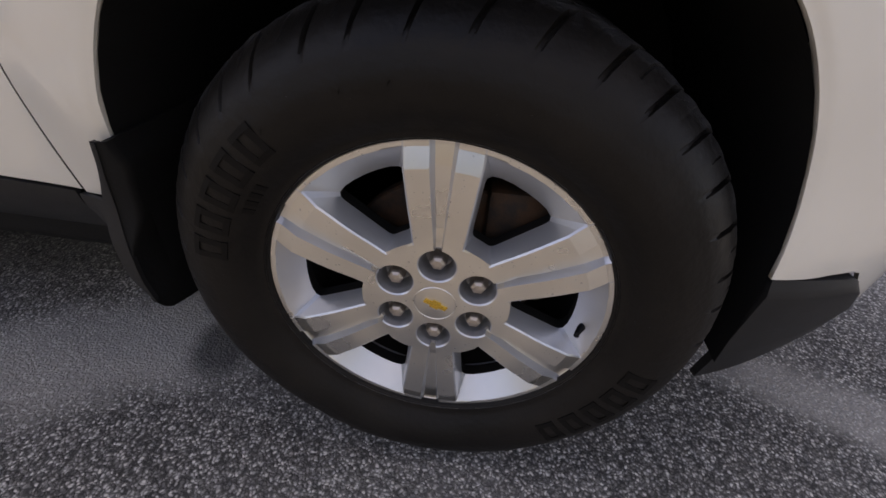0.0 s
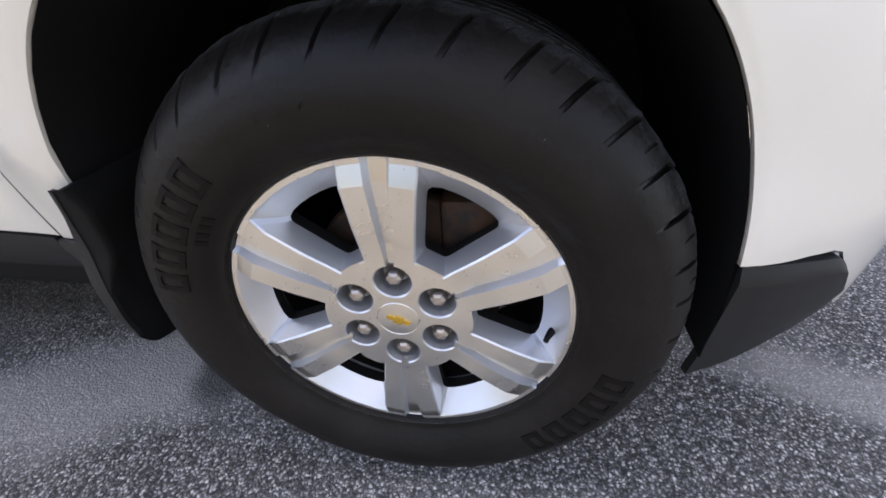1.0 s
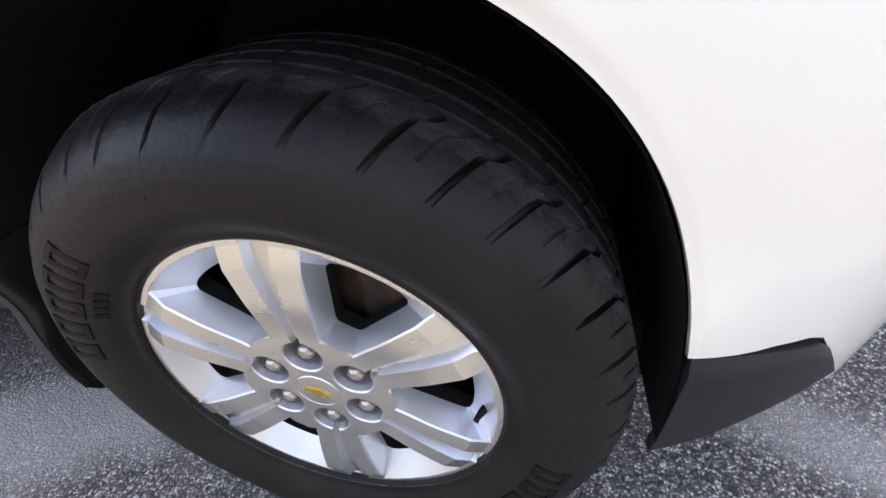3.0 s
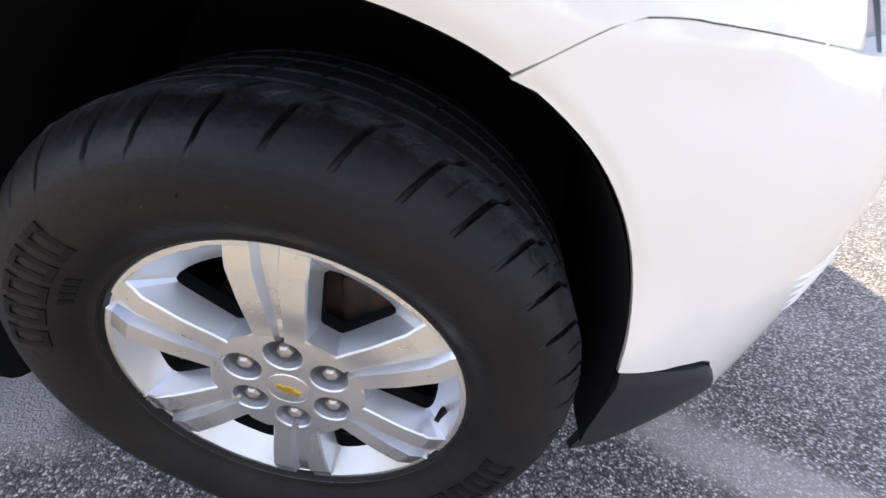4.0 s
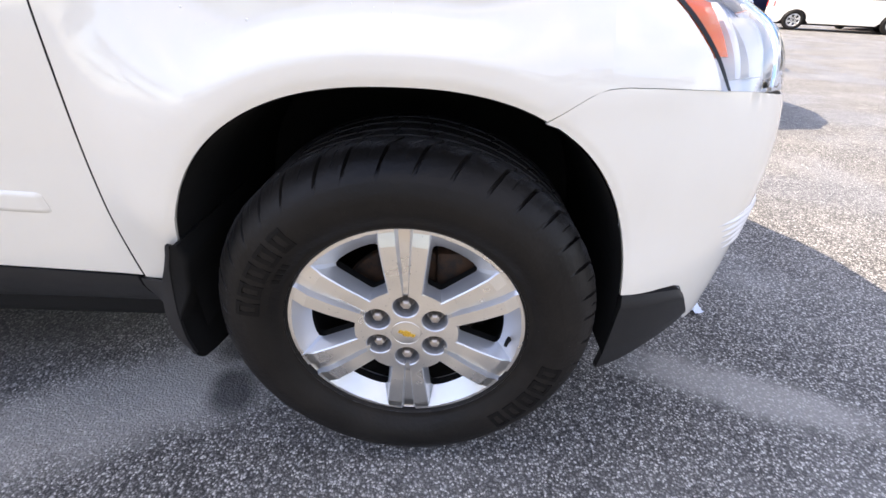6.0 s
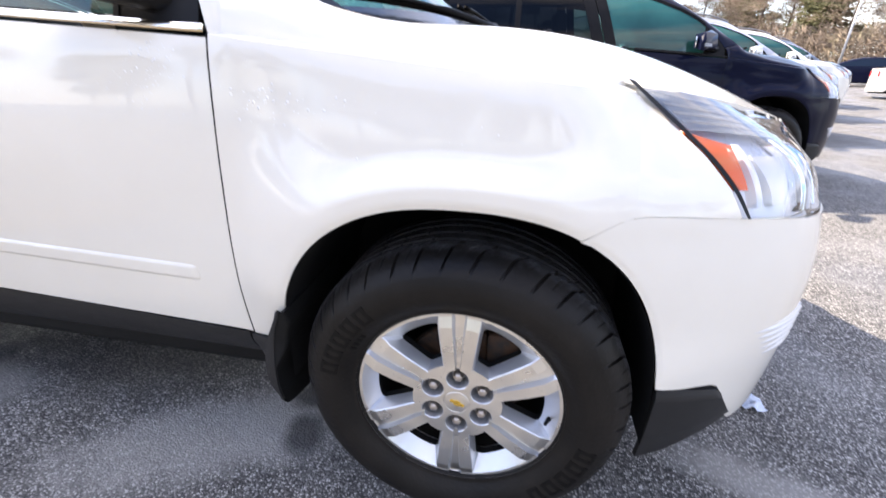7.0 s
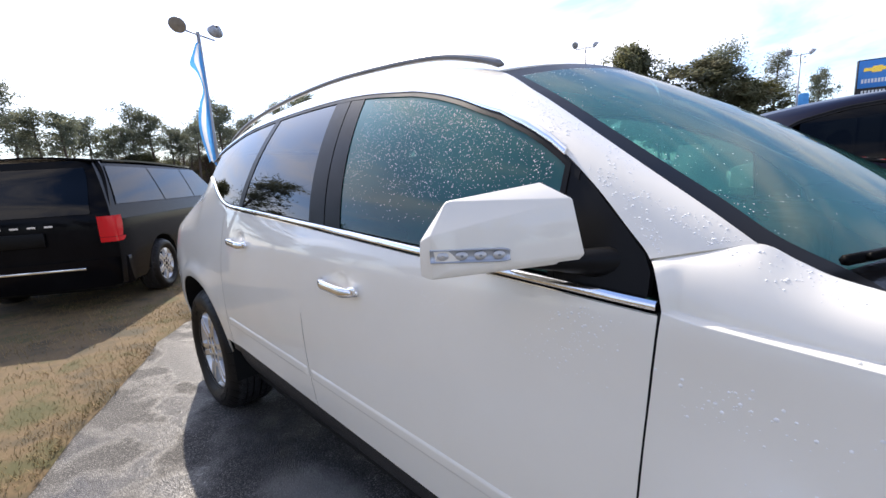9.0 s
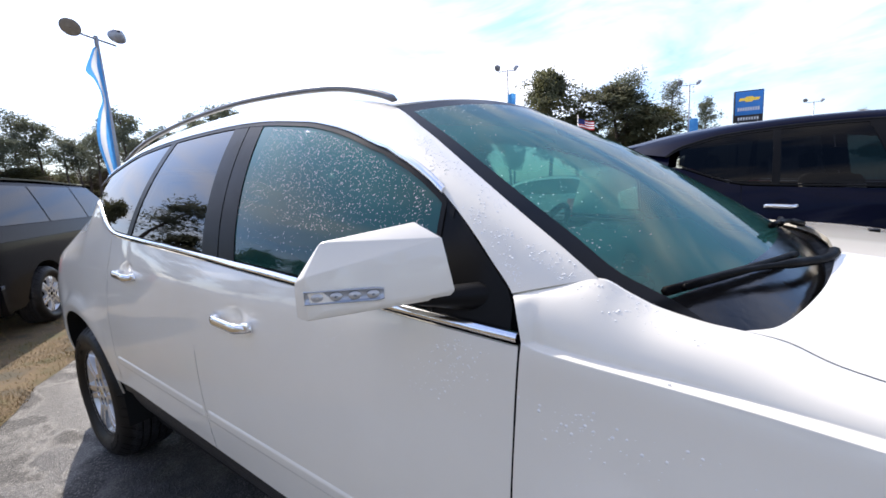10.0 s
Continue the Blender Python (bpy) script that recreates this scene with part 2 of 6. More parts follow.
def asphalt():
    m = material("coarse_asphalt", rough=0.8)
    co = space(m)
    warp = node(m, "ShaderNodeTexNoise", Scale=60.0, Detail=2.0)
    link(m, co, warp.inputs["Vector"])
    add = node(m, "ShaderNodeMixRGB", Fac=0.012)
    link(m, co, add.inputs[1])
    link(m, warp.outputs["Color"], add.inputs[2])
    cell = node(m, "ShaderNodeTexVoronoi", Scale=175.0)
    link(m, add.outputs[0], cell.inputs["Vector"])
    sep = m.node_tree.nodes.new("ShaderNodeSeparateColor")
    link(m, cell.outputs["Color"], sep.inputs[0])
    stones = ramp(m, sep.outputs[0], [(0.0, (0.080, 0.077, 0.072)), (0.40, (0.152, 0.144, 0.134)), (0.70, (0.345, 0.330, 0.308)), (1.0, (0.71, 0.68, 0.63))])
    edge = ramp(m, cell.outputs["Distance"], [(0.30, 1.0), (0.62, 0.25)])
    mul = node(m, "ShaderNodeMixRGB", Fac=1.0)
    mul.blend_type = "MULTIPLY"
    link(m, stones.outputs[0], mul.inputs[1])
    link(m, edge.outputs[0], mul.inputs[2])
    # pale dust that lies in streaks
    mp = node(m, "ShaderNodeMapping", Scale=(0.8, 1.2, 1.0))
    link(m, co, mp.inputs[0])
    dust = node(m, "ShaderNodeTexNoise", Scale=1.7, Detail=9.0, Roughness=0.72, Distortion=0.1)
    link(m, mp.outputs[0], dust.inputs["Vector"])
    mask = ramp(m, dust.outputs[0], [(0.47, 0.0), (0.74, 0.26)])
    pale = node(m, "ShaderNodeMixRGB", Color2=(0.42, 0.405, 0.38, 1))
    link(m, mask.outputs[0], pale.inputs[0])
    link(m, mul.outputs[0], pale.inputs[1])
    # washed-out dust and dark stains beside the wheel; damp asphalt deepened by painted car shade
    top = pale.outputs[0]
    patches = [(p, (0.32, 0.32, 0.33, 1), 1.0) for p in DAMP_AND_SHADE] + [(p, (0.37, 0.355, 0.325, 1), 0.60) for p in DUST] + [(p, (0.035, 0.035, 0.036, 1), 0.85) for p in STAINS]
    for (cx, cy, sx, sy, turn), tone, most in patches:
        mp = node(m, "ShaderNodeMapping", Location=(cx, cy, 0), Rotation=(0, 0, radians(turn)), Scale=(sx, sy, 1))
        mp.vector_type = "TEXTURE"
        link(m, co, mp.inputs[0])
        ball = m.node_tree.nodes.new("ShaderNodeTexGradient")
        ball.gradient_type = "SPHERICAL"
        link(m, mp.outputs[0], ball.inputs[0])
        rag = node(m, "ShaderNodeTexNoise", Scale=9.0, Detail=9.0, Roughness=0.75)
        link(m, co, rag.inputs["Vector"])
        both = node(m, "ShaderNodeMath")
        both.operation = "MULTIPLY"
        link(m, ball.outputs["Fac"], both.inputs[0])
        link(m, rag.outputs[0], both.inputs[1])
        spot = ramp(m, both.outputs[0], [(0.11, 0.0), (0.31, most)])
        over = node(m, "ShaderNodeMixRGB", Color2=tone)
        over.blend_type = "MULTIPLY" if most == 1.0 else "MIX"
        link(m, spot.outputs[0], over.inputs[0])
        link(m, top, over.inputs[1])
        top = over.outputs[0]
    # wet film
    wet = node(m, "ShaderNodeTexNoise", Scale=0.9, Detail=5.0)
    link(m, co, wet.inputs["Vector"])
    dry = ramp(m, wet.outputs[0], [(0.42, 0.85), (0.60, 0.45)])
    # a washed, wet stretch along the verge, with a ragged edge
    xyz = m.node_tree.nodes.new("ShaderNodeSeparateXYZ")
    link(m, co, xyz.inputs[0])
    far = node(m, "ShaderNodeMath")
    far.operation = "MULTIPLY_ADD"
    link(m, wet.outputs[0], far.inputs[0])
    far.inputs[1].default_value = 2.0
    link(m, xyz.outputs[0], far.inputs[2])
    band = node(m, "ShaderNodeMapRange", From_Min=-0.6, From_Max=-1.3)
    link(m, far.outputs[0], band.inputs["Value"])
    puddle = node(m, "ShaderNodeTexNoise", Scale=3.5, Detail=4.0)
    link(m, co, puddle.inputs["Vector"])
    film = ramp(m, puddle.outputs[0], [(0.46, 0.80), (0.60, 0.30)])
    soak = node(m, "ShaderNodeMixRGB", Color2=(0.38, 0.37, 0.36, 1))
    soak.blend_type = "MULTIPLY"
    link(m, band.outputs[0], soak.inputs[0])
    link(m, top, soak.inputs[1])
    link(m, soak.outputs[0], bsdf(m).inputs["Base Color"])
    rough = node(m, "ShaderNodeMixRGB")
    link(m, band.outputs[0], rough.inputs[0])
    link(m, dry.outputs[0], rough.inputs[1])
    link(m, film.outputs[0], rough.inputs[2])
    gloss = rough.outputs[0]
    for cx, cy, sx, sy, turn in POOLS:
        mp = node(m, "ShaderNodeMapping", Location=(cx, cy, 0), Rotation=(0, 0, radians(turn)), Scale=(sx, sy, 1))
        mp.vector_type = "TEXTURE"
        link(m, co, mp.inputs[0])
        ball = m.node_tree.nodes.new("ShaderNodeTexGradient")
        ball.gradient_type = "SPHERICAL"
        link(m, mp.outputs[0], ball.inputs[0])
        both = node(m, "ShaderNodeMath")
        both.operation = "MULTIPLY"
        link(m, ball.outputs["Fac"], both.inputs[0])
        link(m, puddle.outputs[0], both.inputs[1])
        pool = node(m, "ShaderNodeMixRGB", Color2=(0.36, 0.36, 0.36, 1))
        link(m, ramp(m, both.outputs[0], [(0.20, 0.0), (0.27, 1.0)]).outputs[0], pool.inputs[0])
        link(m, gloss, pool.inputs[1])
        gloss = pool.outputs[0]
    link(m, gloss, bsdf(m).inputs["Roughness"])
    shine = node(m, "ShaderNodeMapRange", To_Min=0.5, To_Max=0.6)
    link(m, band.outputs[0], shine.inputs["Value"])
    link(m, shine.outputs[0], bsdf(m).inputs["Specular IOR Level"])
    b = node(m, "ShaderNodeBump", Strength=0.9, Distance=0.003)
    link(m, edge.outputs[0], b.inputs["Height"])
    link(m, b.outputs[0], bsdf(m).inputs["Normal"])
    return m


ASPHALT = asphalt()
DRYGRASS = textured("dry_grass_soil", [(0.35, (0.048, 0.038, 0.017)), (0.5, (0.125, 0.083, 0.038)), (0.65, (0.066, 0.062, 0.022))], 3.0, (0.9, 1.0), bump=0.6, bump_scale=60)
BARK = textured("bark", [(0.35, (0.06, 0.045, 0.035)), (0.65, (0.13, 0.10, 0.08))], 6, (0.9, 1.0), bump=0.5, bump_scale=20)


def foliage(name, stops, scale, through=0.4):
    """Leaves that let some light through."""
    m = textured(name, stops, scale, (0.7, 0.85))
    tree_nodes = m.node_tree.nodes
    out = tree_nodes["Material Output"]
    col = bsdf(m).inputs["Base Color"].links[0].from_socket
    glow = tree_nodes.new("ShaderNodeBsdfTranslucent")
    link(m, col, glow.inputs[0])
    both = node(m, "ShaderNodeMixShader", Fac=through)
    link(m, bsdf(m).outputs[0], both.inputs[1])
    link(m, glow.outputs[0], both.inputs[2])
    link(m, both.outputs[0], out.inputs[0])
    return m


PINE = foliage("pine_needles", [(0.35, (0.12, 0.14, 0.10)), (0.55, (0.19, 0.205, 0.14)), (0.7, (0.25, 0.25, 0.175))], 0.6)
OAK = foliage("dull_leaves", [(0.35, (0.085, 0.090, 0.045)), (0.55, (0.14, 0.14, 0.065)), (0.7, (0.20, 0.165, 0.085))], 0.5)
TWIGS = textured("bare_twigs", [(0.35, (0.14, 0.10, 0.075)), (0.6, (0.22, 0.17, 0.12)), (0.75, (0.20, 0.19, 0.10))], 0.3, (0.9, 1.0))
GALVANISED = textured("galvanised_steel", [(0.3, (0.30, 0.31, 0.33)), (0.7, (0.42, 0.43, 0.45))], 8, (0.4, 0.55), metal=0.7)
SIGN_BLUE = textured("sign_blue", [(0.3, (0.025, 0.20, 0.58)), (0.7, (0.03, 0.24, 0.66))], 2, (0.3, 0.4))
SIGN_DARK = material("sign_black", (0.015, 0.015, 0.018), 0.4)
SIGN_WHITE = material("sign_white", (0.75, 0.75, 0.75), 0.4)
FLAG_BLUE = foliage("flag_blue", [(0.3, (0.08, 0.34, 0.74)), (0.7, (0.12, 0.42, 0.84))], 4, 0.5)
FLAG_WHITE = foliage("flag_white", [(0.3, (0.74, 0.77, 0.80)), (0.7, (0.84, 0.85, 0.86))], 4, 0.5)
FLAG_RED = foliage("flag_red", [(0.3, (0.45, 0.03, 0.04)), (0.7, (0.55, 0.05, 0.05))], 4, 0.4)
STUCCO = textured("white_stucco", [(0.3, (0.68, 0.67, 0.65)), (0.7, (0.78, 0.77, 0.75))], 1.5, (0.7, 0.85), bump=0.2)
GRASS = textured("dry_grass_blades", [(0.3, (0.19, 0.130, 0.056)), (0.5, (0.28, 0.195, 0.085)), (0.7, (0.11, 0.115, 0.036))], 1.2, (0.8, 0.95))
PAPER = textured("wet_paper", [(0.3, (0.55, 0.62, 0.74)), (0.7, (0.70, 0.75, 0.82))], 30, (0.5, 0.7))
CLEAR_WATER = material("clear_water_drop", (0.92, 0.93, 0.94), 0.02, Transmission_Weight=0.85, IOR=1.33)
COWL = textured("wet_black_cowl", [(0.3, (0.0025, 0.0025, 0.003)), (0.7, (0.005, 0.005, 0.0055))], 14, (0.35, 0.6), bump=0.3, bump_scale=160, Specular_IOR_Level=0.03)
WET_BAND = textured("wet_black_glass_band", [(0.3, (0.004, 0.004, 0.005)), (0.7, (0.007, 0.007, 0.008))], 14, (0.06, 0.22), bump=0.25, bump_scale=90, Specular_IOR_Level=0.30)
LAMP_GREY = textured("lamp_grey", [(0.3, (0.36, 0.39, 0.43)), (0.7, (0.46, 0.49, 0.53))], 9, (0.15, 0.3), metal=0.5)
# drops coloured white, so that their glints are painted in
GLINT_WATER = material("glint_white_drop", (0.97, 0.95, 0.91), 0.03, Transmission_Weight=0.12, IOR=1.33, Coat_Weight=1.0)


# ---- building helpers ----
def part(name, bm, mat, parent=None, label="", smooth=True):
    me = bpy.data.meshes.new(name)
    bm.normal_update()
    for f in bm.faces:
        f.smooth = smooth
    bm.to_mesh(me)
    bm.free()
    me.materials.append(mat)
    ob = new(name, me)
    if parent is not None:
        ob.parent = parent
    if label:
        ob["label"] = label
    return ob


def thing(name, m, label, category, group="", kind=""):
    ob = new(name)
    ob.empty_display_size = 0.1
    ob.matrix_world = m
    return tagged(ob, label, category, group, kind)


def sharp(ob, degrees=35):
    """Keeps edges crisp where faces meet at more than this angle."""
    ob.data.set_sharp_from_angle(angle=radians(degrees))
    return ob


def lerp(a, b, t):
    return a + (b - a) * t


def step(a, b, x):
    t = min(1.0, max(0.0, (x - a) / (b - a)))
    return t * t * (3 - 2 * t)


def curve_of(points):
    """Smooth path through points (tuples of any size), as a function of 0..1 by their number."""
    pts = [np.array(p, float) for p in points]

    def at(s):
        s = min(max(s, 0.0), 1.0) * (len(pts) - 1)
        i = min(int(s), len(pts) - 2)
        t = s - i
        p1, p2 = pts[i], pts[i + 1]
        p0 = pts[i - 1] if i else 2 * p1 - p2
        p3 = pts[i + 2] if i + 2 < len(pts) else 2 * p2 - p1
        return 0.5 * (2 * p1 + (p2 - p0) * t + (2 * p0 - 5 * p1 + 4 * p2 - p3) * t * t + (3 * p1 - p0 - 3 * p2 + p3) * t ** 3)
    return at


def height_of(points):
    """Monotone x: value curve, smooth."""
    xs = [p[0] for p in points]
    path = curve_of(points)

    def at(x):
        n = len(xs) - 1
        if xs[0] > xs[-1]:
            i = next((k for k in range(n) if x >= xs[k + 1]), n - 1)
        else:
            i = next((k for k in range(n) if x <= xs[k + 1]), n - 1)
        t = min(1.0, max(0.0, (x - xs[i]) / (xs[i + 1] - xs[i])))
        return float(path((i + t) / n)[1])
    return at


def flip_y(p):
    return Vector((p[0], 2.0 - p[1], p[2]))


def sheet(f, nu, nv, inward=(0, 1, 0), flange=0.0, mirrored=False, us=None, vs=None, thick=0.0):
    """A grid of faces over f(u, v), outer side away from inward, with edges folded inward."""
    inward = Vector(inward)
    us = us or [i / nu for i in range(nu + 1)]
    vs = vs or [j / nv for j in range(nv + 1)]
    pts = [[Vector(f(u, v)) for v in vs] for u in us]
    if mirrored:
        pts = [[flip_y(p) for p in row] for row in pts]
        inward = Vector((inward.x, -inward.y, inward.z))
    bm = bmesh.new()
    vv = [[bm.verts.new(p) for p in row] for row in pts]
    nu, nv = len(us) - 1, len(vs) - 1
    mid = pts[nu // 2][nv // 2]
    n = (pts[min(nu // 2 + 1, nu)][nv // 2] - pts[max(nu // 2 - 1, 0)][nv // 2]).cross(pts[nu // 2][min(nv // 2 + 1, nv)] - pts[nu // 2][max(nv // 2 - 1, 0)])
    turn = n.dot(inward) > 0
    for i in range(nu):
        for j in range(nv):
            q = [vv[i][j], vv[i + 1][j], vv[i + 1][j + 1], vv[i][j + 1]]
            try:
                bm.faces.new(q[::-1] if turn else q)
            except ValueError:
                pass
    if flange:
        ring = [(i, 0) for i in range(nu)] + [(nu, j) for j in range(nv)] + [(i, nv) for i in range(nu, 0, -1)] + [(0, j) for j in range(nv, 0, -1)]
        top = [bm.verts.new(pts[i][j]) for i, j in ring]
        low = [bm.verts.new(pts[i][j] + inward * flange) for i, j in ring]
        for k in range(len(ring)):
            q = [top[k], low[k], low[(k + 1) % len(ring)], top[(k + 1) % len(ring)]]
            bm.faces.new(q[::-1] if turn else q)
    return bm


def box_into(bm, lo, hi, bevel=0.0, segments=2, m=None):
    r = bmesh.ops.create_cube(bm, size=1)
    for v in r["verts"]:
        v.co = Vector([lerp(lo[k], hi[k], v.co[k] + 0.5) for k in range(3)])
    if bevel:
        es = list({e for v in r["verts"] for e in v.link_edges})
        bmesh.ops.bevel(bm, geom=es, offset=bevel, segments=segments, affect="EDGES", profile=0.5)
    if m is not None:
        vs = r["verts"] if not bevel else bm.verts
        bmesh.ops.transform(bm, matrix=m, verts=[v for v in vs if v.is_valid])
    return bm


def box(lo, hi, bevel=0.0, m=None):
    return box_into(bmesh.new(), lo, hi, bevel, m=m)


def lathe(profile, n, axis="y", closed=False):
    """Turns (radius, along) points round an axis through the origin."""
    bm = bmesh.new()
    rings = []
    for r, a in profile:
        ring = []
        for k in range(n):
            t = 2 * math.pi * k / n
            c, s = r * math.cos(t), r * math.sin(t)
            ring.append(bm.verts.new((c, a, s) if axis == "y" else (c, s, a)))
        rings.append(ring)
    pairs = list(zip(rings, rings[1:])) + ([(rings[-1], rings[0])] if closed else [])
    for a, b in pairs:
        for k in range(n):
            bm.faces.new((a[k], a[(k + 1) % n], b[(k + 1) % n], b[k]))
    bmesh.ops.recalc_face_normals(bm, faces=bm.faces)
    return bm


def tube(points, radius, n=8, ends=True):
    """A round bar along points; radius may be a list."""
    bm = bmesh.new()
    pts = [Vector(p) for p in points]
    rs = radius if hasattr(radius, "__len__") else [radius] * len(pts)
    rings = []
    for i, p in enumerate(pts):
        d = (pts[min(i + 1, len(pts) - 1)] - pts[max(i - 1, 0)]).normalized()
        a = d.orthogonal().normalized() if abs(d.z) > 0.95 else d.cross(Vector((0, 0, 1))).normalized()
        b = d.cross(a)
        rings.append([bm.verts.new(p + rs[i] * (math.cos(2 * math.pi * k / n) * a + math.sin(2 * math.pi * k / n) * b)) for k in range(n)])
    for r, s in zip(rings, rings[1:]):
        for k in range(n):
            bm.faces.new((r[k], r[(k + 1) % n], s[(k + 1) % n], s[k]))
    if ends:
        bm.faces.new(rings[0][::-1])
        bm.faces.new(rings[-1])
    bmesh.ops.recalc_face_normals(bm, faces=bm.faces)
    return bm


def plate(outline, depth, m=None, bevel=0.0):
    """A flat piece: outline in x, z, standing from y = 0 to y = depth."""
    bm = bmesh.new()
    a = [bm.verts.new((x, 0, z)) for x, z in outline]
    b = [bm.verts.new((x, depth, z)) for x, z in outline]
    bm.faces.new(a)
    bm.faces.new(b[::-1])
    for k in range(len(a)):
        bm.faces.new((a[k], b[k], b[(k + 1) % len(a)], a[(k + 1) % len(a)]))
    bmesh.ops.recalc_face_normals(bm, faces=bm.faces)
    if bevel:
        bmesh.ops.bevel(bm, geom=list(bm.edges), offset=bevel, segments=2, affect="EDGES")
    if m is not None:
        bmesh.ops.transform(bm, matrix=m, verts=bm.verts)
    return bm


# ---- the wheel: axis along y, outer face towards -y, centre at the origin ----
def hub_sector(bm, base):
    """A sixth of the hub's face with a round nut pocket sunk into it."""
    c = Vector((0.066 * math.cos(base), 0, 0.066 * math.sin(base)))
    n = 96
    rings = []
    for r, y in ((None, -0.006), (0.0268, -0.006), (0.0252, -0.0042), (0.0222, 0.004), (0.0192, 0.022), (0.010, 0.027)):
        ring = []
        for k in range(n):
            a = 2 * math.pi * k / n + base
            d = Vector((math.cos(a), 0, math.sin(a)))
            if r is None:
                # out to the sector's edge
                lo, hi = 0.0, 0.08
                for _ in range(26):
                    t = (lo + hi) / 2
                    q = c + d * t
                    rr = q.length
                    ang = (math.atan2(q.z, q.x) - base + math.pi) % (2 * math.pi) - math.pi
                    if 0.0300 < rr < 0.1014 and abs(ang) < math.pi / 6:
                        lo = t
                    else:
                        hi = t
                q = c + d * lo
            else:
                q = c + d * r
            # the spoke's groove opens into the pocket
            notch = max(y, 0.0031) if min(k, n - k) <= 2 else y
            ring.append(bm.verts.new((q.x, notch, q.z)))
        rings.append(ring)
    for a, b in zip(rings, rings[1:]):
        for k in range(n):
            f = bm.faces.new((a[k], a[(k + 1) % n], b[(k + 1) % n], b[k]))
            # deeper pocket walls get the darker grey as painted shade
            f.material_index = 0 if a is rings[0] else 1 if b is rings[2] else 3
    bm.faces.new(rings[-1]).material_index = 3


def rim_mesh():
    """One casting with six broad grooved spokes, nut pockets and a stepped rim."""
    bm = bmesh.new()
    for s in range(6):
        hub_sector(bm, math.pi / 2 + s * math.pi / 3)
    r_in, r_out = 0.1045, 0.2310
    rows = [0.0965, 0.1016, r_in, 0.110, 0.120, 0.130, 0.142, 0.155, 0.168, 0.182, 0.196, 0.2065, 0.2075, 0.219, r_out, 0.2325, 0.235, 0.238, 0.2405, 0.243]
    floor_y, slope = 0.0270, 0.0060

    def half(r):
        return 0.0330 + 0.0145 * min(1.0, max(0.0, (r - 0.10) / 0.125))

    def groove(r):
        return lerp(0.0060, 0.0172, min(1.0, max(0.0, (r - 0.0985) / 0.1445)))

    def lateral(r):
        h = r / 2
        hw, g = min(half(r), h * 0.80), groove(r)
        return [0, g * 0.34, g * 0.66, g, g + 0.0010, lerp(g, hw, 0.5), hw - 0.0022, hw, lerp(hw, h, 0.35), lerp(hw, h, 0.7), h], hw

    def face_y(r):
        return -0.0060 - 0.0045 * step(0.1016, 0.168, r) + 0.0078 * min(1.0, max(0.0, (r - 0.207) / 0.024)) + 0.003 * max(0.0, r - 0.238) / 0.005 + 0.0007 * (r < 0.099)

    def depth(r, w, hw):
        y = face_y(r)
        if w < groove(r) * 0.70:
            y += 0.0125 * min(1.0, max(0.76, (r - 0.0985) / 0.018)) * (1 - 0.30 * step(0.205, 0.235, r)) * (1 - 0.9 * step(0.2365, 0.243, r))
        if abs(w - hw) < 0.0002 and r_in <= r <= r_out:
            y += 0.0020
        return y

    grid = {}
    n = 10
    for s in range(6):
        base = math.pi / 2 + s * math.pi / 3
        for i, r in enumerate(rows):
            lat, hw = lateral(r)
            for j in range(-n, n + 1):
                key = ("edge", (s + (j > 0)) % 6, i) if abs(j) == n else (s, i, j)
                if key in grid:
                    continue
                w = lat[abs(j)]
                ang = math.asin(min(0.5, w / r)) * (1 if j > 0 else -1)
                grid[key] = bm.verts.new((r * math.cos(base + ang), depth(r, w, hw), r * math.sin(base + ang)))

    def get(s, i, j):
        return grid[("edge", (s + (j > 0)) % 6, i)] if abs(j) == n else grid[(s, i, j)]
    a_in, a_out = rows.index(r_in), rows.index(r_out)
    for s in range(6):
        for i in range(len(rows) - 1):
            for j in range(-n, n):
                if a_in <= i < a_out and min(abs(j), abs(j + 1)) >= 7:
                    continue
                bm.faces.new((get(s, i, j), get(s, i, j + 1), get(s, i + 1, j + 1), get(s, i + 1, j))).material_index = 1 if max(abs(j), abs(j + 1)) in (3, 7) and i > 0 else 0
    # sloping walls of the windows, and the spokes' undercut backs, blackened as painted shade
    low_in, low_out = r_in + 0.003, r_out - 0.0310
    for s in range(6):
        base = math.pi / 2 + s * math.pi / 3
        loop = [(s, i, 7) for i in range(a_in, a_out + 1)] + [(s, a_out, j) for j in range(8, n + 1)]
        loop += [(s + 1, a_out, j) for j in range(-n + 1, -6)] + [(s + 1, i, -7) for i in range(a_out - 1, a_in - 1, -1)]
        loop += [(s + 1, a_in, j) for j in range(-8, -n - 1, -1)] + [(s, a_in, j) for j in range(n - 1, 7, -1)]
        top, ring, back = [], [], []
        for q, i, j in loop:
            r = lerp(low_in, low_out, (rows[i] - r_in) / (r_out - r_in))
            b = math.pi / 2 + q * math.pi / 3
            lat, hw = lateral(r)
            edge = min(hw + slope, r / 2)
            w = lerp(edge, r / 2, max(0.0, (abs(j) - 7) / (n - 7)))
            ang = math.asin(min(0.5, w / r)) * (1 if j > 0 else -1)
            top.append(get(q % 6, i, j))
            ring.append(Vector((r * math.cos(b + ang), floor_y, r * math.sin(b + ang))))
        # the openings have rounded corners
        for _ in range(2):
            ring = [ring[k] * 0.5 + (ring[k - 1] + ring[(k + 1) % len(ring)]) * 0.25 for k in range(len(ring))]
        middle = sum(ring, Vector()) / len(ring)
        low = [bm.verts.new(p) for p in ring]
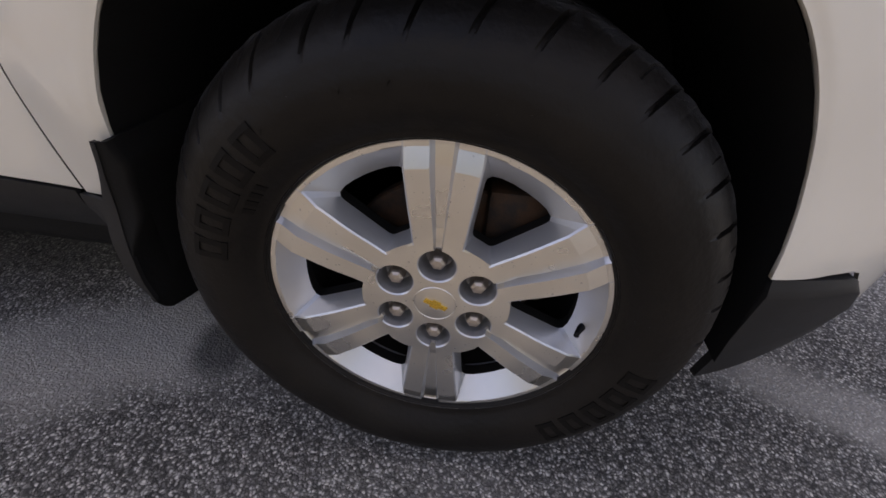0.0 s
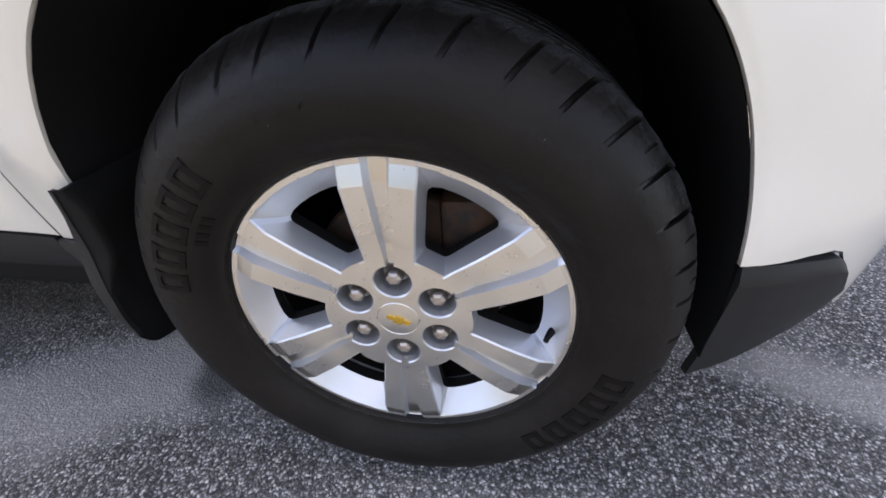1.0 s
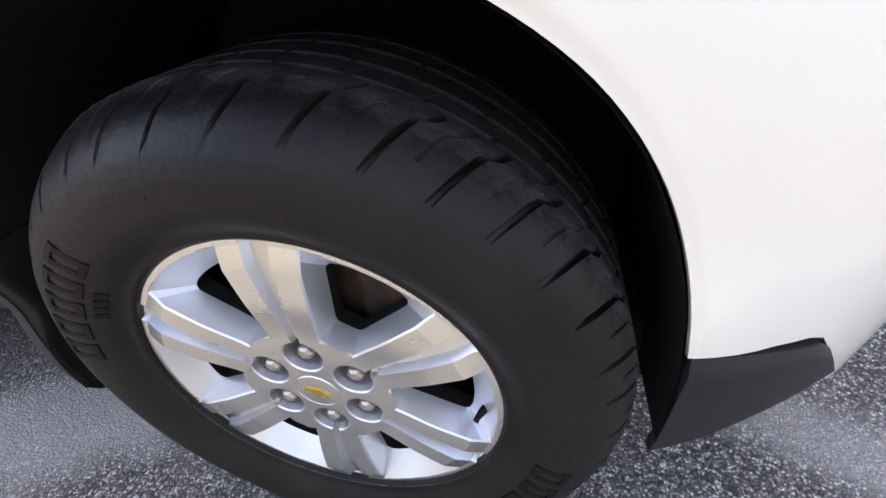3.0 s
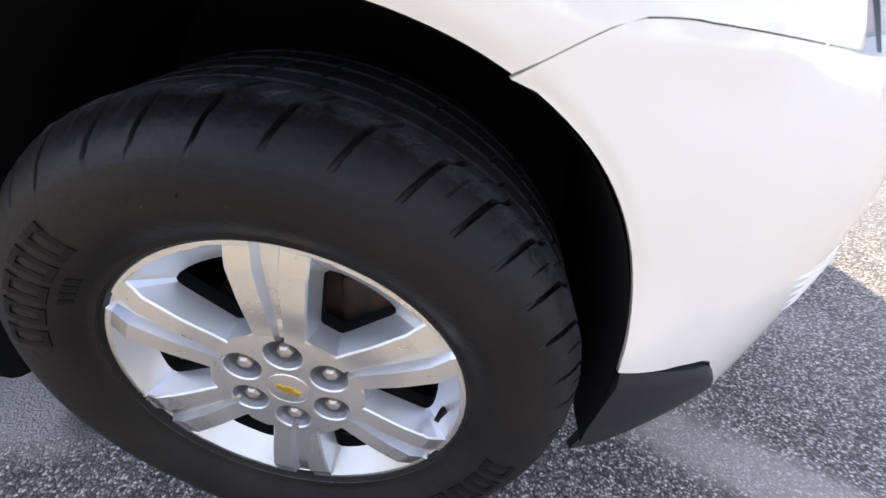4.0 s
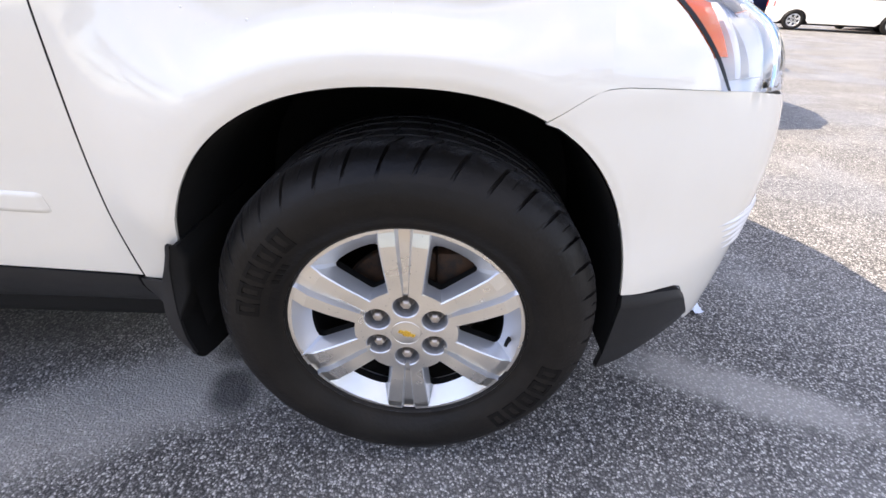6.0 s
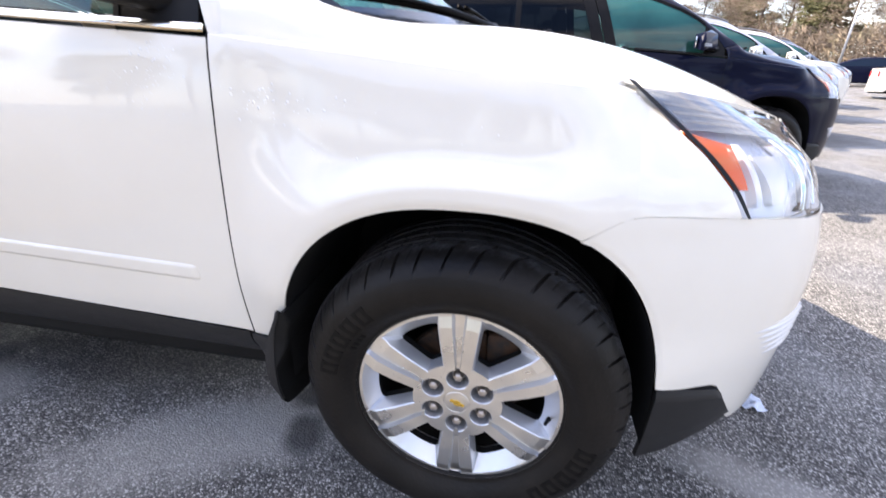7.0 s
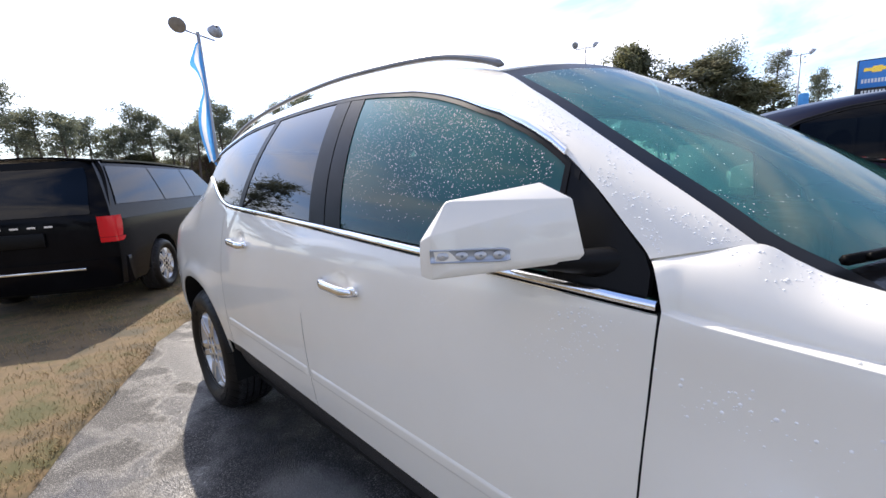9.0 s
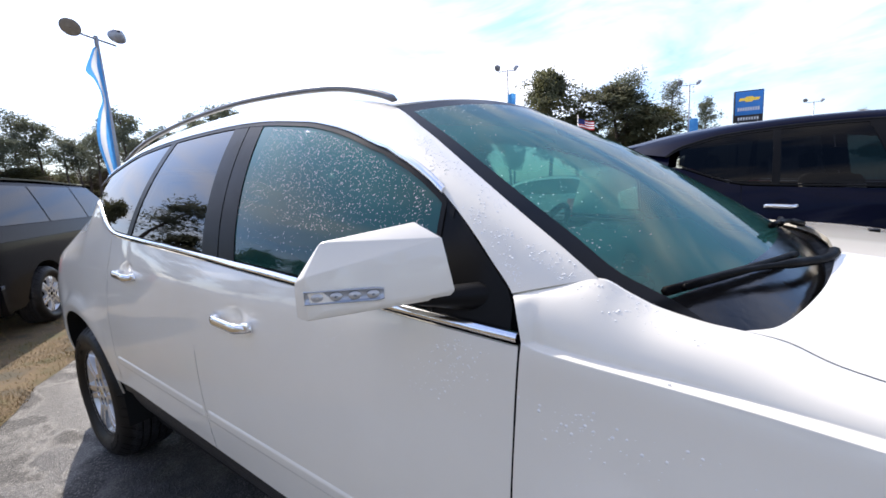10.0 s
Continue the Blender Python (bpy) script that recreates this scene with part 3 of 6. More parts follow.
        under = [bm.verts.new(middle + (p - middle) * 1.06 + Vector((0, 0.022, 0))) for p in ring]
        for k in range(len(loop)):
            m = (k + 1) % len(loop)
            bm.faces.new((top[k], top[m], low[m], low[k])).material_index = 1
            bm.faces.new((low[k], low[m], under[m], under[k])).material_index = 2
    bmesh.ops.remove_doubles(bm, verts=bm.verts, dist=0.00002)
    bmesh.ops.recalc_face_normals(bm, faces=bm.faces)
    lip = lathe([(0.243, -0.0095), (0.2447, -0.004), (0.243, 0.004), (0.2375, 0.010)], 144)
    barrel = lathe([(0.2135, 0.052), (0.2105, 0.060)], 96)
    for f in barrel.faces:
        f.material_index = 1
    # inner barrel coloured black for the shade behind the spokes
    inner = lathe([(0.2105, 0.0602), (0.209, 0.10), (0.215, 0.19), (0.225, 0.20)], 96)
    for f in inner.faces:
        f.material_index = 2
    return join_meshes([bm, lip, barrel, inner])


def tyre_mesh():
    """Smooth sidewall, a worn shoulder cut by long and short slots, and a grooved tread."""
    side = [(0.2375, 0.002), (0.2400, -0.006), (0.2445, -0.010), (0.2500, -0.0110), (0.2560, -0.0145), (0.2640, -0.0215), (0.2760, -0.0290), (0.2900, -0.0342),
            (0.3040, -0.0360), (0.3090, -0.0360), (0.3200, -0.0345), (0.3350, -0.0293), (0.3390, -0.0278), (0.3480, -0.0225), (0.3580, -0.0135), (0.3660, -0.0045),
            (0.3730, 0.0060), (0.3785, 0.0150), (0.3820, 0.0240)]
    tread = []
    y = 0.029
    for width, low in ((0.024, 0), (0.006, 1), (0.030, 0), (0.008, 1), (0.036, 0), (0.008, 1), (0.030, 0), (0.006, 1), (0.024, 0)):
        r = 0.3845 - (0.0110 if low else 0.0)
        tread += [(r, y + 0.0008), (r, y + width - 0.0008)]
        y += width
    back = [(r, 0.230 - a) for r, a in reversed(side)]
    prof = side + tread + back
    last = len(side)
    # across one pitch: where, and how deep in the long and in the short slot
    count = 38
    pitch = 2 * math.pi / count
    cols = [(0.00, 0, 0), (0.030, 1, 0), (0.100, 1, 0), (0.130, 0, 0), (0.20, 0, 0), (0.28, 0, 0), (0.36, 0, 0), (0.44, 0, 0), (0.52, 0, 0), (0.540, 0, 1), (0.565, 0, 1), (0.585, 0, 0),
            (0.67, 0, 0), (0.76, 0, 0), (0.84, 0, 0), (0.92, 0, 0)]
    rnd = random.Random(5)
    uneven = [(rnd.uniform(-0.10, 0.10), rnd.uniform(0.6, 1.15), rnd.uniform(0.0, 0.8)) for _ in range(count)]
    long_cut = {13: 0.0012, 14: 0.0036, 15: 0.0070, 16: 0.0100, 17: 0.0110, 18: 0.0110, 19: 0.0110, 20: 0.0110}
    n = count * len(cols)
    bm = bmesh.new()
    rings = []
    for i, (r, a) in enumerate(prof):
        ring = []
        slant = -0.07 * (min(i, last + 1) - 13) - 0.12 * max(0, min(i, last + 1) - 18)
        for k in range(n):
            s, c = divmod(k, len(cols))
            f, one, two = cols[c]
            shift, deep, short = uneven[s]
            t = pitch * (s + f + shift * (one > 0 or c in (0, 3)) + (slant if i < last + 2 else slant - 0.22 * (i - last - 1)))
            rr, aa = r, a
            if i in long_cut:
                cut = long_cut[i] * one * deep + (0.0036 * two * short if i >= 16 else 0.0)
                rr -= cut
                aa += cut * (0.8 if i < 16 else 0.2)
                if 15 <= i <= 19:
                    # chipped, scuffed edge of the shoulder
                    rr += 0.0014 * noise.noise((90 * rr * math.cos(t), i * 1.7, 90 * rr * math.sin(t)))
            elif last + 2 <= i < last + 18:
                rr -= 0.0024 * one * deep
            z = rr * math.sin(t)
            x = rr * math.cos(t)
            if z < -0.3725:
                z = -0.3725
            if z < -0.25 and aa < 0.1:
                aa -= 0.010 * step(-0.25, -0.345, z) * step(0.385, 0.30, r)
            ring.append(bm.verts.new((x, aa, z)))
        rings.append(ring)
    for i, (a, b) in enumerate(zip(rings, rings[1:])):
        for k in range(n):
            bm.faces.new((a[k], b[k], b[(k + 1) % n], a[(k + 1) % n]))
    bmesh.ops.recalc_face_normals(bm, faces=bm.faces)
    return bm


def arc_bar(r0, r1, a0, a1, y0, y1, n=5):
    """A raised bar bent along a circle, for worn lettering on a sidewall."""
    bm = bmesh.new()
    rows = []
    for k in range(n + 1):
        a = radians(lerp(a0, a1, k / n))
        rows.append([bm.verts.new((r * math.cos(a), y, r * math.sin(a))) for r, y in ((r0, y0 + 0.003), (r0, y0), (r1, y1), (r1, y1 + 0.003))])
    for p, q in zip(rows, rows[1:]):
        for j in range(3):
            bm.faces.new((p[j], p[j + 1], q[j + 1], q[j]))
    bm.faces.new(rows[0])
    bm.faces.new(rows[-1][::-1])
    bmesh.ops.recalc_face_normals(bm, faces=bm.faces)
    return bm


def hex_nut():
    bm = bmesh.new()
    rings = []
    for r, y, n in ((0.0125, 0.030, 6), (0.0125, 0.005, 6), (0.0108, 0.001, 6), (0.0072, -0.0020, 6), (0.002, -0.0028, 6)):
        rings.append([bm.verts.new((r * math.cos(math.pi * k / 3), y, r * math.sin(math.pi * k / 3))) for k in range(n)])
    for a, b in zip(rings, rings[1:]):
        for k in range(6):
            bm.faces.new((a[k], a[(k + 1) % 6], b[(k + 1) % 6], b[k]))
    bm.faces.new(rings[-1])
    bmesh.ops.recalc_face_normals(bm, faces=bm.faces)
    return bm


def join_meshes(bms):
    out = bmesh.new()
    for b in bms:
        me = bpy.data.meshes.new("tmp")
        b.to_mesh(me)
        out.from_mesh(me)
        b.free()
        bpy.data.meshes.remove(me)
    return out


WHEEL_MESHES = {}


def share(name, key, make, mat, parent, smooth=True, edge=None, label=""):
    """A part whose mesh is made once and used again."""
    if key not in WHEEL_MESHES:
        ob = part(name, make(), mat, parent, label, smooth)
        if edge:
            sharp(ob, edge)
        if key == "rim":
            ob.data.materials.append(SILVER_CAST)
            # liner black serves as painted shade on spoke backs and inner barrel
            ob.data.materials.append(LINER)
            ob.data.materials.append(SHADED_POCKET)
        WHEEL_MESHES[key] = ob.data
        return ob
    ob = new(name, WHEEL_MESHES[key])
    ob.parent = parent
    if label:
        ob["label"] = label
    return ob


def bow_tie():
    o = [(-0.021, -0.0045), (-0.0085, -0.0045), (-0.0075, -0.0085), (0.0065, -0.0085), (0.0080, -0.0045), (0.0195, -0.0045), (0.021, 0.0045), (0.0085, 0.0045), (0.0075, 0.0085),
         (-0.0065, 0.0085), (-0.0080, 0.0045), (-0.0195, 0.0045)]
    return plate(o, 0.002)


def wheel(parent, x, y, z, turn=0.0, outward=1):
    """A wheel under a car; the empty stands at its centre."""
    w = new("wheel")
    w.empty_display_size = 0.1
    w.parent = parent
    w["label"] = "six-spoke silver alloy wheel with a dusty black tyre"
    w.matrix_local = pose(x, y, z, 0, turn, 0 if outward > 0 else 180)
    share("tyre", "tyre", tyre_mesh, RUBBER, w, edge=28, label="dusty black all-season tyre with a worn shoulder")
    # raised plain blocks where the sidewall carries lettering
    def block(r0, r1, wide):
        return join_meshes([arc_bar(r0, r0 + 0.007, 0, wide, -0.0333, -0.0352), arc_bar(r0 + 0.007, r1 - 0.007, 0, wide * 0.30, -0.0352, -0.0370),
                            arc_bar(r0 + 0.007, r1 - 0.007, wide * 0.70, wide, -0.0352, -0.0370), arc_bar(r1 - 0.007, r1, 0, wide, -0.0368, -0.0352)])
    for start in (163, 343):
        for k in range(5):
            b = share("raised_block", "block", lambda: block(0.282, 0.324, 6.0), LETTERING, w, smooth=False)
            b.matrix_local = pose(0, 0, 0, 0, -(start - 8.4 * k), 0)
    for k in range(4):
        b = share("raised_bar", "bar", lambda: arc_bar(0.262, 0.274, 0, 1.6, -0.0215, -0.0295), LETTERING, w, smooth=False)
        b.matrix_local = pose(0, 0, 0, 0, -(150 - 3.0 * k), 0)
    share("rim", "rim", rim_mesh, ALLOY, w, edge=8, label="machined silver alloy rim with six grooved spokes")
    for k in range(6):
        a = radians(90 + 60 * k)
        nut = share("lug_nut", "nut", hex_nut, STEEL, w, edge=20)
        nut.location = (0.066 * math.cos(a), 0.0, 0.066 * math.sin(a))
    share("centre_cap", "cap", lambda: lathe([(0.0308, 0.002), (0.0304, -0.0062), (0.0296, -0.0070), (0.0288, -0.0064), (0.016, -0.0074), (0.0005, -0.0078)], 40), ALLOY, w, edge=40)
    badge = share("badge", "badge", bow_tie, GOLD, w, smooth=False, label="small gold badge")
    badge.matrix_local = pose(0.001, -0.0092, 0.0, 0, 22, 0) @ Matrix.Diagonal((0.84, 1.0, 0.78, 1.0))
    share("brake_disc", "disc", lambda: lathe([(0.03, 0.080), (0.145, 0.080), (0.148, 0.084), (0.148, 0.100), (0.145, 0.104), (0.03, 0.104)], 64), IRON, w, edge=30)
    cal = share("brake_caliper", "caliper", lambda: box((0.055, 0.062, 0.055), (0.150, 0.14, 0.150), 0.012), IRON, w, edge=40)
    valve = share("valve_stem", "valve", lambda: tube([(0.2160, 0.018, -0.024), (0.2100, 0.010, -0.026), (0.2050, 0.002, -0.028), (0.2030, -0.003, -0.029)], [0.0062, 0.0055, 0.0040, 0.0040]), TRIM, w)
    return w


# ---- the large car's shape ----
ARCH_RX, ARCH_Z, ARCH_H, ARCH_E = 0.427, 0.339, 0.513, 2.45
ARCH_X, REAR_ARCH_X = -0.006, -3.085


def sill_z(x):
    return 0.463 + 0.045 * max(0.0, -x - 0.49)


def arch_z(x, cx=ARCH_X):
    u = min(1.0, abs(x - cx) / ARCH_RX)
    return ARCH_Z + ARCH_H * max(0.0, 1 - u ** ARCH_E) ** (1 / ARCH_E)


def belt_z(x):
    return 1.150 + 0.063 * max(0.0, -x - 0.5) + 0.145 * step(-2.45, -3.15, x) ** 1.3


def flare(x, z, cx):
    """How far the lip round a wheel arch stands proud of the side."""
    u, w = abs(x - cx) / ARCH_RX, max(0.0, z - ARCH_Z) / ARCH_H
    q = (u ** ARCH_E + w ** ARCH_E) ** (1 / ARCH_E)
    ahead = step(0.08, 0.40, x - cx)
    beside = max(ahead, step(0.45, 0.95, u))
    low = lerp(0.22, 1.0, min(1.0, max(0.0, (z - 0.45) / 0.17)))
    lip = (0.046 - 0.022 * ahead) * (1.0 - 0.3 * step(0.6, 0.98, u)) * lerp(low, 1.0, step(-0.05, 0.05, x - cx))
    lip *= step(-0.60, -0.42, x) if cx == ARCH_X else 1.0
    outer = 1.18 + 0.31 * beside
    fall = min(1.0, max(0.0, (outer - q) / (outer - 1.085)))
    return lip * (1.0 - 0.12 * step(1.03, 1.0, q)) * lerp(fall, fall * fall * (3 - 2 * fall), 0.5 + 0.5 * beside)


NOSE = height_of([(-0.6, 0.0), (-0.2, 0.0), (0.1, 0.002), (0.3, 0.016), (0.45, 0.046), (0.58, 0.100), (0.68, 0.175), (0.76, 0.285), (0.83, 0.45), (0.90, 0.72), (0.93, 1.0)])
FENDER_TURN = height_of([(-0.6, 1.08), (-0.1, 1.06), (0.1, 1.00), (0.3, 0.86), (0.42, 0.83), (0.55, 0.815)])


def side_y(x, z):
    y = 0.004 + 0.22 * (z - 0.86) ** 2
    lean = 2.2 * max(0.0, z - 1.10) ** 2
    if x < -1.6:
        top = belt_z(x)
        full = max(0.0, upper_y(x, top) - 0.004 - 0.22 * (top - 0.86) ** 2 - 0.055 * (max(0.0, -2.5 - x) / 1.5) ** 2)
        lean = lerp(lean, full * (max(0.0, z - 0.85) / (top - 0.85)) ** 1.6, step(-1.6, -2.4, x))
    y += lean
    y += NOSE(min(x, 0.62)) if x > -0.6 else 0.0
    y += 0.055 * (max(0.0, -2.5 - x) / 1.5) ** 2 + 0.40 * max(0.0, -3.5 - x) ** 2
    y += 0.45 * step(-0.46, -0.10, x) * (1 - step(0.05, 0.28, x)) * max(0.0, z - 0.90) ** 2
    if x > -0.48:
        y += lerp(0.9, 3.0, step(0.12, 0.30, x)) * step(-0.48, -0.10, x) * max(0.0, z - FENDER_TURN(x)) ** 2
    y += 0.9 * max(0.0, -3.05 - x) * max(0.0, z - 1.12)
    y -= flare(x, z, ARCH_X) + 0.5 * flare(x, z, REAR_ARCH_X)
    return y


def nose_off(z):
    """How far the nose falls back above and below its fullest line."""
    return 0.004 + (0.85 if z > 0.63 else 0.20) * (z - 0.63) ** 2


def upper_y(x, z):
    d = z - 1.215
    return 0.058 + 0.29 * d + 0.57 * d * d * (1 if d > 0 else 0) + 0.085 * (max(0.0, -2.3 - x) / 1.5) ** 2


FENDER_TOP = curve_of([(-0.514, 0.057, 1.208), (-0.45, 0.083, 1.222), (-0.385, 0.109, 1.236), (-0.34, 0.1195, 1.2135), (-0.30, 0.127, 1.193), (-0.235, 0.130, 1.176), (-0.187, 0.139, 1.1665),
                       (-0.137, 0.148, 1.154), (-0.085, 0.133, 1.136), (0.0, 0.121, 1.119), (0.07, 0.118, 1.107), (0.2, 0.125, 1.083), (0.30, 0.136, 1.055)])
SLOPE_Y = height_of([(-0.52, 0.072), (-0.40, 0.098), (-0.28, 0.120), (-0.14, 0.138), (0.0, 0.124), (0.15, 0.122), (0.30, 0.136)])
SLOPE_Z = height_of([(-0.52, 1.228), (-0.40, 1.214), (-0.28, 1.189), (-0.14, 1.156), (0.0, 1.121), (0.15, 1.092), (0.30, 1.055)])
LAMP_EDGE = height_of([(0.30, 1.055), (0.36, 1.000), (0.42, 0.950), (0.47, 0.897), (0.504, 0.842)])
DOOR_GAP = height_of([(0.38, -0.531), (0.48, -0.525), (0.6, -0.519), (0.75, -0.5105), (0.9, -0.502), (1.0, -0.495), (1.15, -0.487)])
PANEL_LINE = height_of([(0.19, 0.796), (0.206, 0.801), (0.232, 0.817), (0.260, 0.834), (0.288, 0.848), (0.312, 0.8515), (0.35, 0.851), (0.504, 0.841)])
PILLAR_LOW = [(-0.506, 1.165), (-0.516, 1.211), (-0.558, 1.258), (-0.63, 1.330), (-0.72, 1.403), (-0.80, 1.452), (-0.89, 1.497), (-1.10, 1.572), (-1.28, 1.620), (-1.60, 1.665), (-1.90, 1.683),
              (-2.33, 1.682), (-2.74, 1.655), (-3.02, 1.590), (-3.14, 1.525)]
PILLAR_TOP = [(-0.345, 0.097, 1.208), (-0.385, 0.109, 1.2365), (-0.46, 0.133, 1.288), (-0.56, 0.168, 1.352), (-0.67, 0.212, 1.422), (-0.78, 0.258, 1.492), (-0.88, 0.301, 1.552), (-1.04, 0.362, 1.640),
              (-1.25, 0.378, 1.692), (-1.6, 0.392, 1.733), (-1.9, 0.397, 1.747), (-2.33, 0.402, 1.747), (-2.74, 0.410, 1.727), (-3.2, 0.45, 1.675), (-3.6, 0.52, 1.590)]
WINDOW_TOP = height_of(PILLAR_LOW)


FLAP_Z = (0.285, 0.307, 0.333, 0.366, 0.400, 0.460, 0.518, 0.562, 0.580)
flap_outer = height_of(list(zip(FLAP_Z, (-0.457, -0.472, -0.484, -0.490, -0.491, -0.480, -0.449, -0.425, -0.416))))
flap_inner = height_of(list(zip(FLAP_Z, (-0.455, -0.460, -0.464, -0.466, -0.466, -0.460, -0.440, -0.417, -0.409))))
flap_y = height_of(list(zip(FLAP_Z, (0.0, 0.0, 0.0, 0.003, 0.006, 0.010, -0.003, -0.018, -0.024))))
flap_tip = height_of([(0.0, 0.287), (0.012, 0.266), (0.025, 0.254), (0.07, 0.240), (0.12, 0.229), (0.30, 0.226)])
WINDSCREEN = {}
NOZZLE = (0.136, 0.655, 1.172)


def SCREEN(u, v):
    return WINDSCREEN["at"](u, v)


def front_door_rear(z):
    return -1.70 + 1.1 * max(0.0, z - 0.88) ** 2


HANDLES = ((-1.415, 1.048), (-2.325, 1.114))


def cup_depth(x, z):
    """Finger cups pressed into the doors behind the handles."""
    return sum(0.0085 * math.exp(-(((x - hx - 0.006) / 0.040) ** 2 + ((z - hz - 0.008) / 0.027) ** 2) ** 1.6) for hx, hz in HANDLES)


def car(name, m, paint, label, group=""):
    """A large three-row crossover, its right side on y = 0, front wheel's centre over the origin, nose to +x."""
    c = thing(name, m, label, "car", group)
    for left in (False, True):
        kw = dict(mirrored=left)

        def add(pname, f, nu, nv, mat, inward=(0, 1, 0), flange=0.007, plabel="", **more):
            return part(pname, sheet(f, nu, nv, inward, flange, mirrored=left, **more), mat, c, plabel)

        # front fender
        def fender(u, v):
            x = lerp(-0.5, 0.30, u)
            top = FENDER_TOP(u_of(x))
            shoulder = 1.137 - 0.11 * (x + 0.5)
            # the crease stands a little proud of the side
            out = 0.005 * step(-0.50, -0.44, x) * (1 - step(0.20, 0.30, x))
            low = max(sill_z(x), arch_z(x))
            if x > 0.19:
                low = max(low, PANEL_LINE(x) + 0.0006) if x < 0.225 else PANEL_LINE(x) + 0.0006
            k = 0.80
            if v <= k:
                z = lerp(low, shoulder, v / k)
                xx = x if x > -0.46 else lerp(DOOR_GAP(z) + 0.002, -0.46, (x + 0.5) / 0.04)
                return (xx, side_y(xx, z) - out * step(shoulder - 0.09, shoulder, z), z)
            t = (v - k) / (1 - k)
            xa = x if x > -0.46 else lerp(DOOR_GAP(shoulder) + 0.002, -0.46, (x + 0.5) / 0.04)
            a = Vector((xa, side_y(xa, shoulder) - out, shoulder))
            b = Vector((top[0], top[1], top[2]))
            ledge = step(-0.494, -0.472, x) * (0.015 + 0.006 * step(-0.46, 0.1, x))
            if t < 0.13:
                return a + Vector((0, ledge, ledge * 0.30)) * (t / 0.13)
            t = (t - 0.13) / 0.87
            a = a + Vector((0, ledge, ledge * 0.30))
            mid = Vector((lerp(a.x, b.x, 0.5), lerp(a.y, SLOPE_Y(x), 0.14), lerp(a.z, SLOPE_Z(x), 0.78)))
            return (1 - t) ** 2 * a + 2 * t * (1 - t) * mid + t * t * b

        xs_top = [float(FENDER_TOP(k / 120)[0]) for k in range(121)]

        def u_of(x):
            x = x if x > -0.46 else lerp(-0.514, -0.46, (x + 0.5) / 0.04)
            return float(np.interp(x, xs_top, [k / 120 for k in range(121)]))
        us = [0.0, 0.012, 0.024, 0.036, 0.048, 0.057, 0.066, 0.075]
        us += [(ARCH_X + ARCH_RX * math.sin(a) + 0.5) / 0.8 for a in np.linspace(-math.pi / 2, math.asin(0.200 / ARCH_RX), 60)]
        us += [(x + 0.5) / 0.8 for x in (0.215, 0.235, 0.255, 0.275, 0.30)]
        vs = [0.80 * j / 30 for j in range(30)] + [0.790, 0.797, 0.800, 0.803, 0.810, 0.819, 0.8235, 0.826, 0.830] + [0.84 + 0.16 * j / 10 for j in range(11)]
        add("front_fender", fender, 0, 0, paint, us=[float(min(1, max(0, u))) for u in us], vs=vs)

        def fender_tip(u, v):
            x = lerp(0.30, 0.500, u)
            z = lerp(PANEL_LINE(x) + 0.0006, LAMP_EDGE(x) - 0.004, v)
            return (x, side_y(x, z), z)
        add("fender_tip", fender_tip, 20, 14, paint)

        # bumper, from the wheel arch round to the middle of the nose
        plan = curve_of([(0.2135, 0.008), (0.30, 0.016), (0.45, 0.046), (0.58, 0.092), (0.69, 0.160), (0.78, 0.265), (0.86, 0.43), (0.925, 0.70), (0.95, 1.0)])

        def bumper(u, v):
            p = plan(u)
            x, y = float(p[0]), float(p[1])
            top = PANEL_LINE(min(x, 0.504)) - 0.0006 if x < 0.504 else 0.838 - 0.05 * step(0.504, 0.93, x)
            low = max(arch_z(x), 0.466) if x < 0.4215 else lerp(0.466, 0.325, step(0.540, 0.645, x))
            low = min(low, top - 0.0005)
            z = lerp(low, top, v)
            bulge = (0.22 if z > 0.70 else 0.06) * (z - 0.70) ** 2 + 0.004 - flare(min(x, 0.5), z, ARCH_X) - 0.007 * step(0.62, 0.47, z)
            tuck = 1.0 * max(0.0, z - 0.80) ** 2
            k = step(0.45, 0.8, x)
            d = plan(min(1, u + 0.01)) - plan(max(0, u - 0.01))
            n = Vector((d[1], -d[0])).normalized()
            off = lerp(bulge + tuck * 0.5, nose_off(z), k)
            meet = step(0.78, 0.84, z) * (1 - step(0.42, 0.50, x))
            return (x - n.x * off * (1 - meet), lerp(y - n.y * off, side_y(x, z), meet), z)
        us_plan = [k / 400 for k in range(401)]
        xs_plan = [float(plan(k)[0]) for k in us_plan]
        wanted = [0.2135] + [ARCH_X + ARCH_RX * math.sin(a) for a in np.linspace(math.asin(0.24 / ARCH_RX), math.pi / 2 - 0.0005, 26)] + [0.4218, 0.44, 0.46, 0.48, 0.50]
        bus = [float(np.interp(x, xs_plan, us_plan)) for x in wanted]
        bus += [lerp(bus[-1], 1.0, i / 40) for i in range(1, 41)]
        add("front_bumper", bumper, 0, 24, paint, (-0.15, 1, 0), us=bus)

        # lower guard of grey plastic behind the bumper's corner
        g_top = curve_of([(0.424, 0.027, 0.463), (0.47, 0.036, 0.462), (0.52, 0.052, 0.458), (0.555, 0.067, 0.452), (0.575, 0.080, 0.436)])
        g_low = curve_of([(0.428, 0.058, 0.232), (0.485, 0.072, 0.252), (0.545, 0.092, 0.285), (0.600, 0.115, 0.318), (0.632, 0.130, 0.348)])

        def guard(u, v):
            p = lerp(Vector(g_low(u)), Vector(g_top(u)), v)
            return p + Vector((0.0, -0.010, -0.004)) * min(1.0, (1 - v) / 0.08) * min(1.0, 0.35 + v * 2)
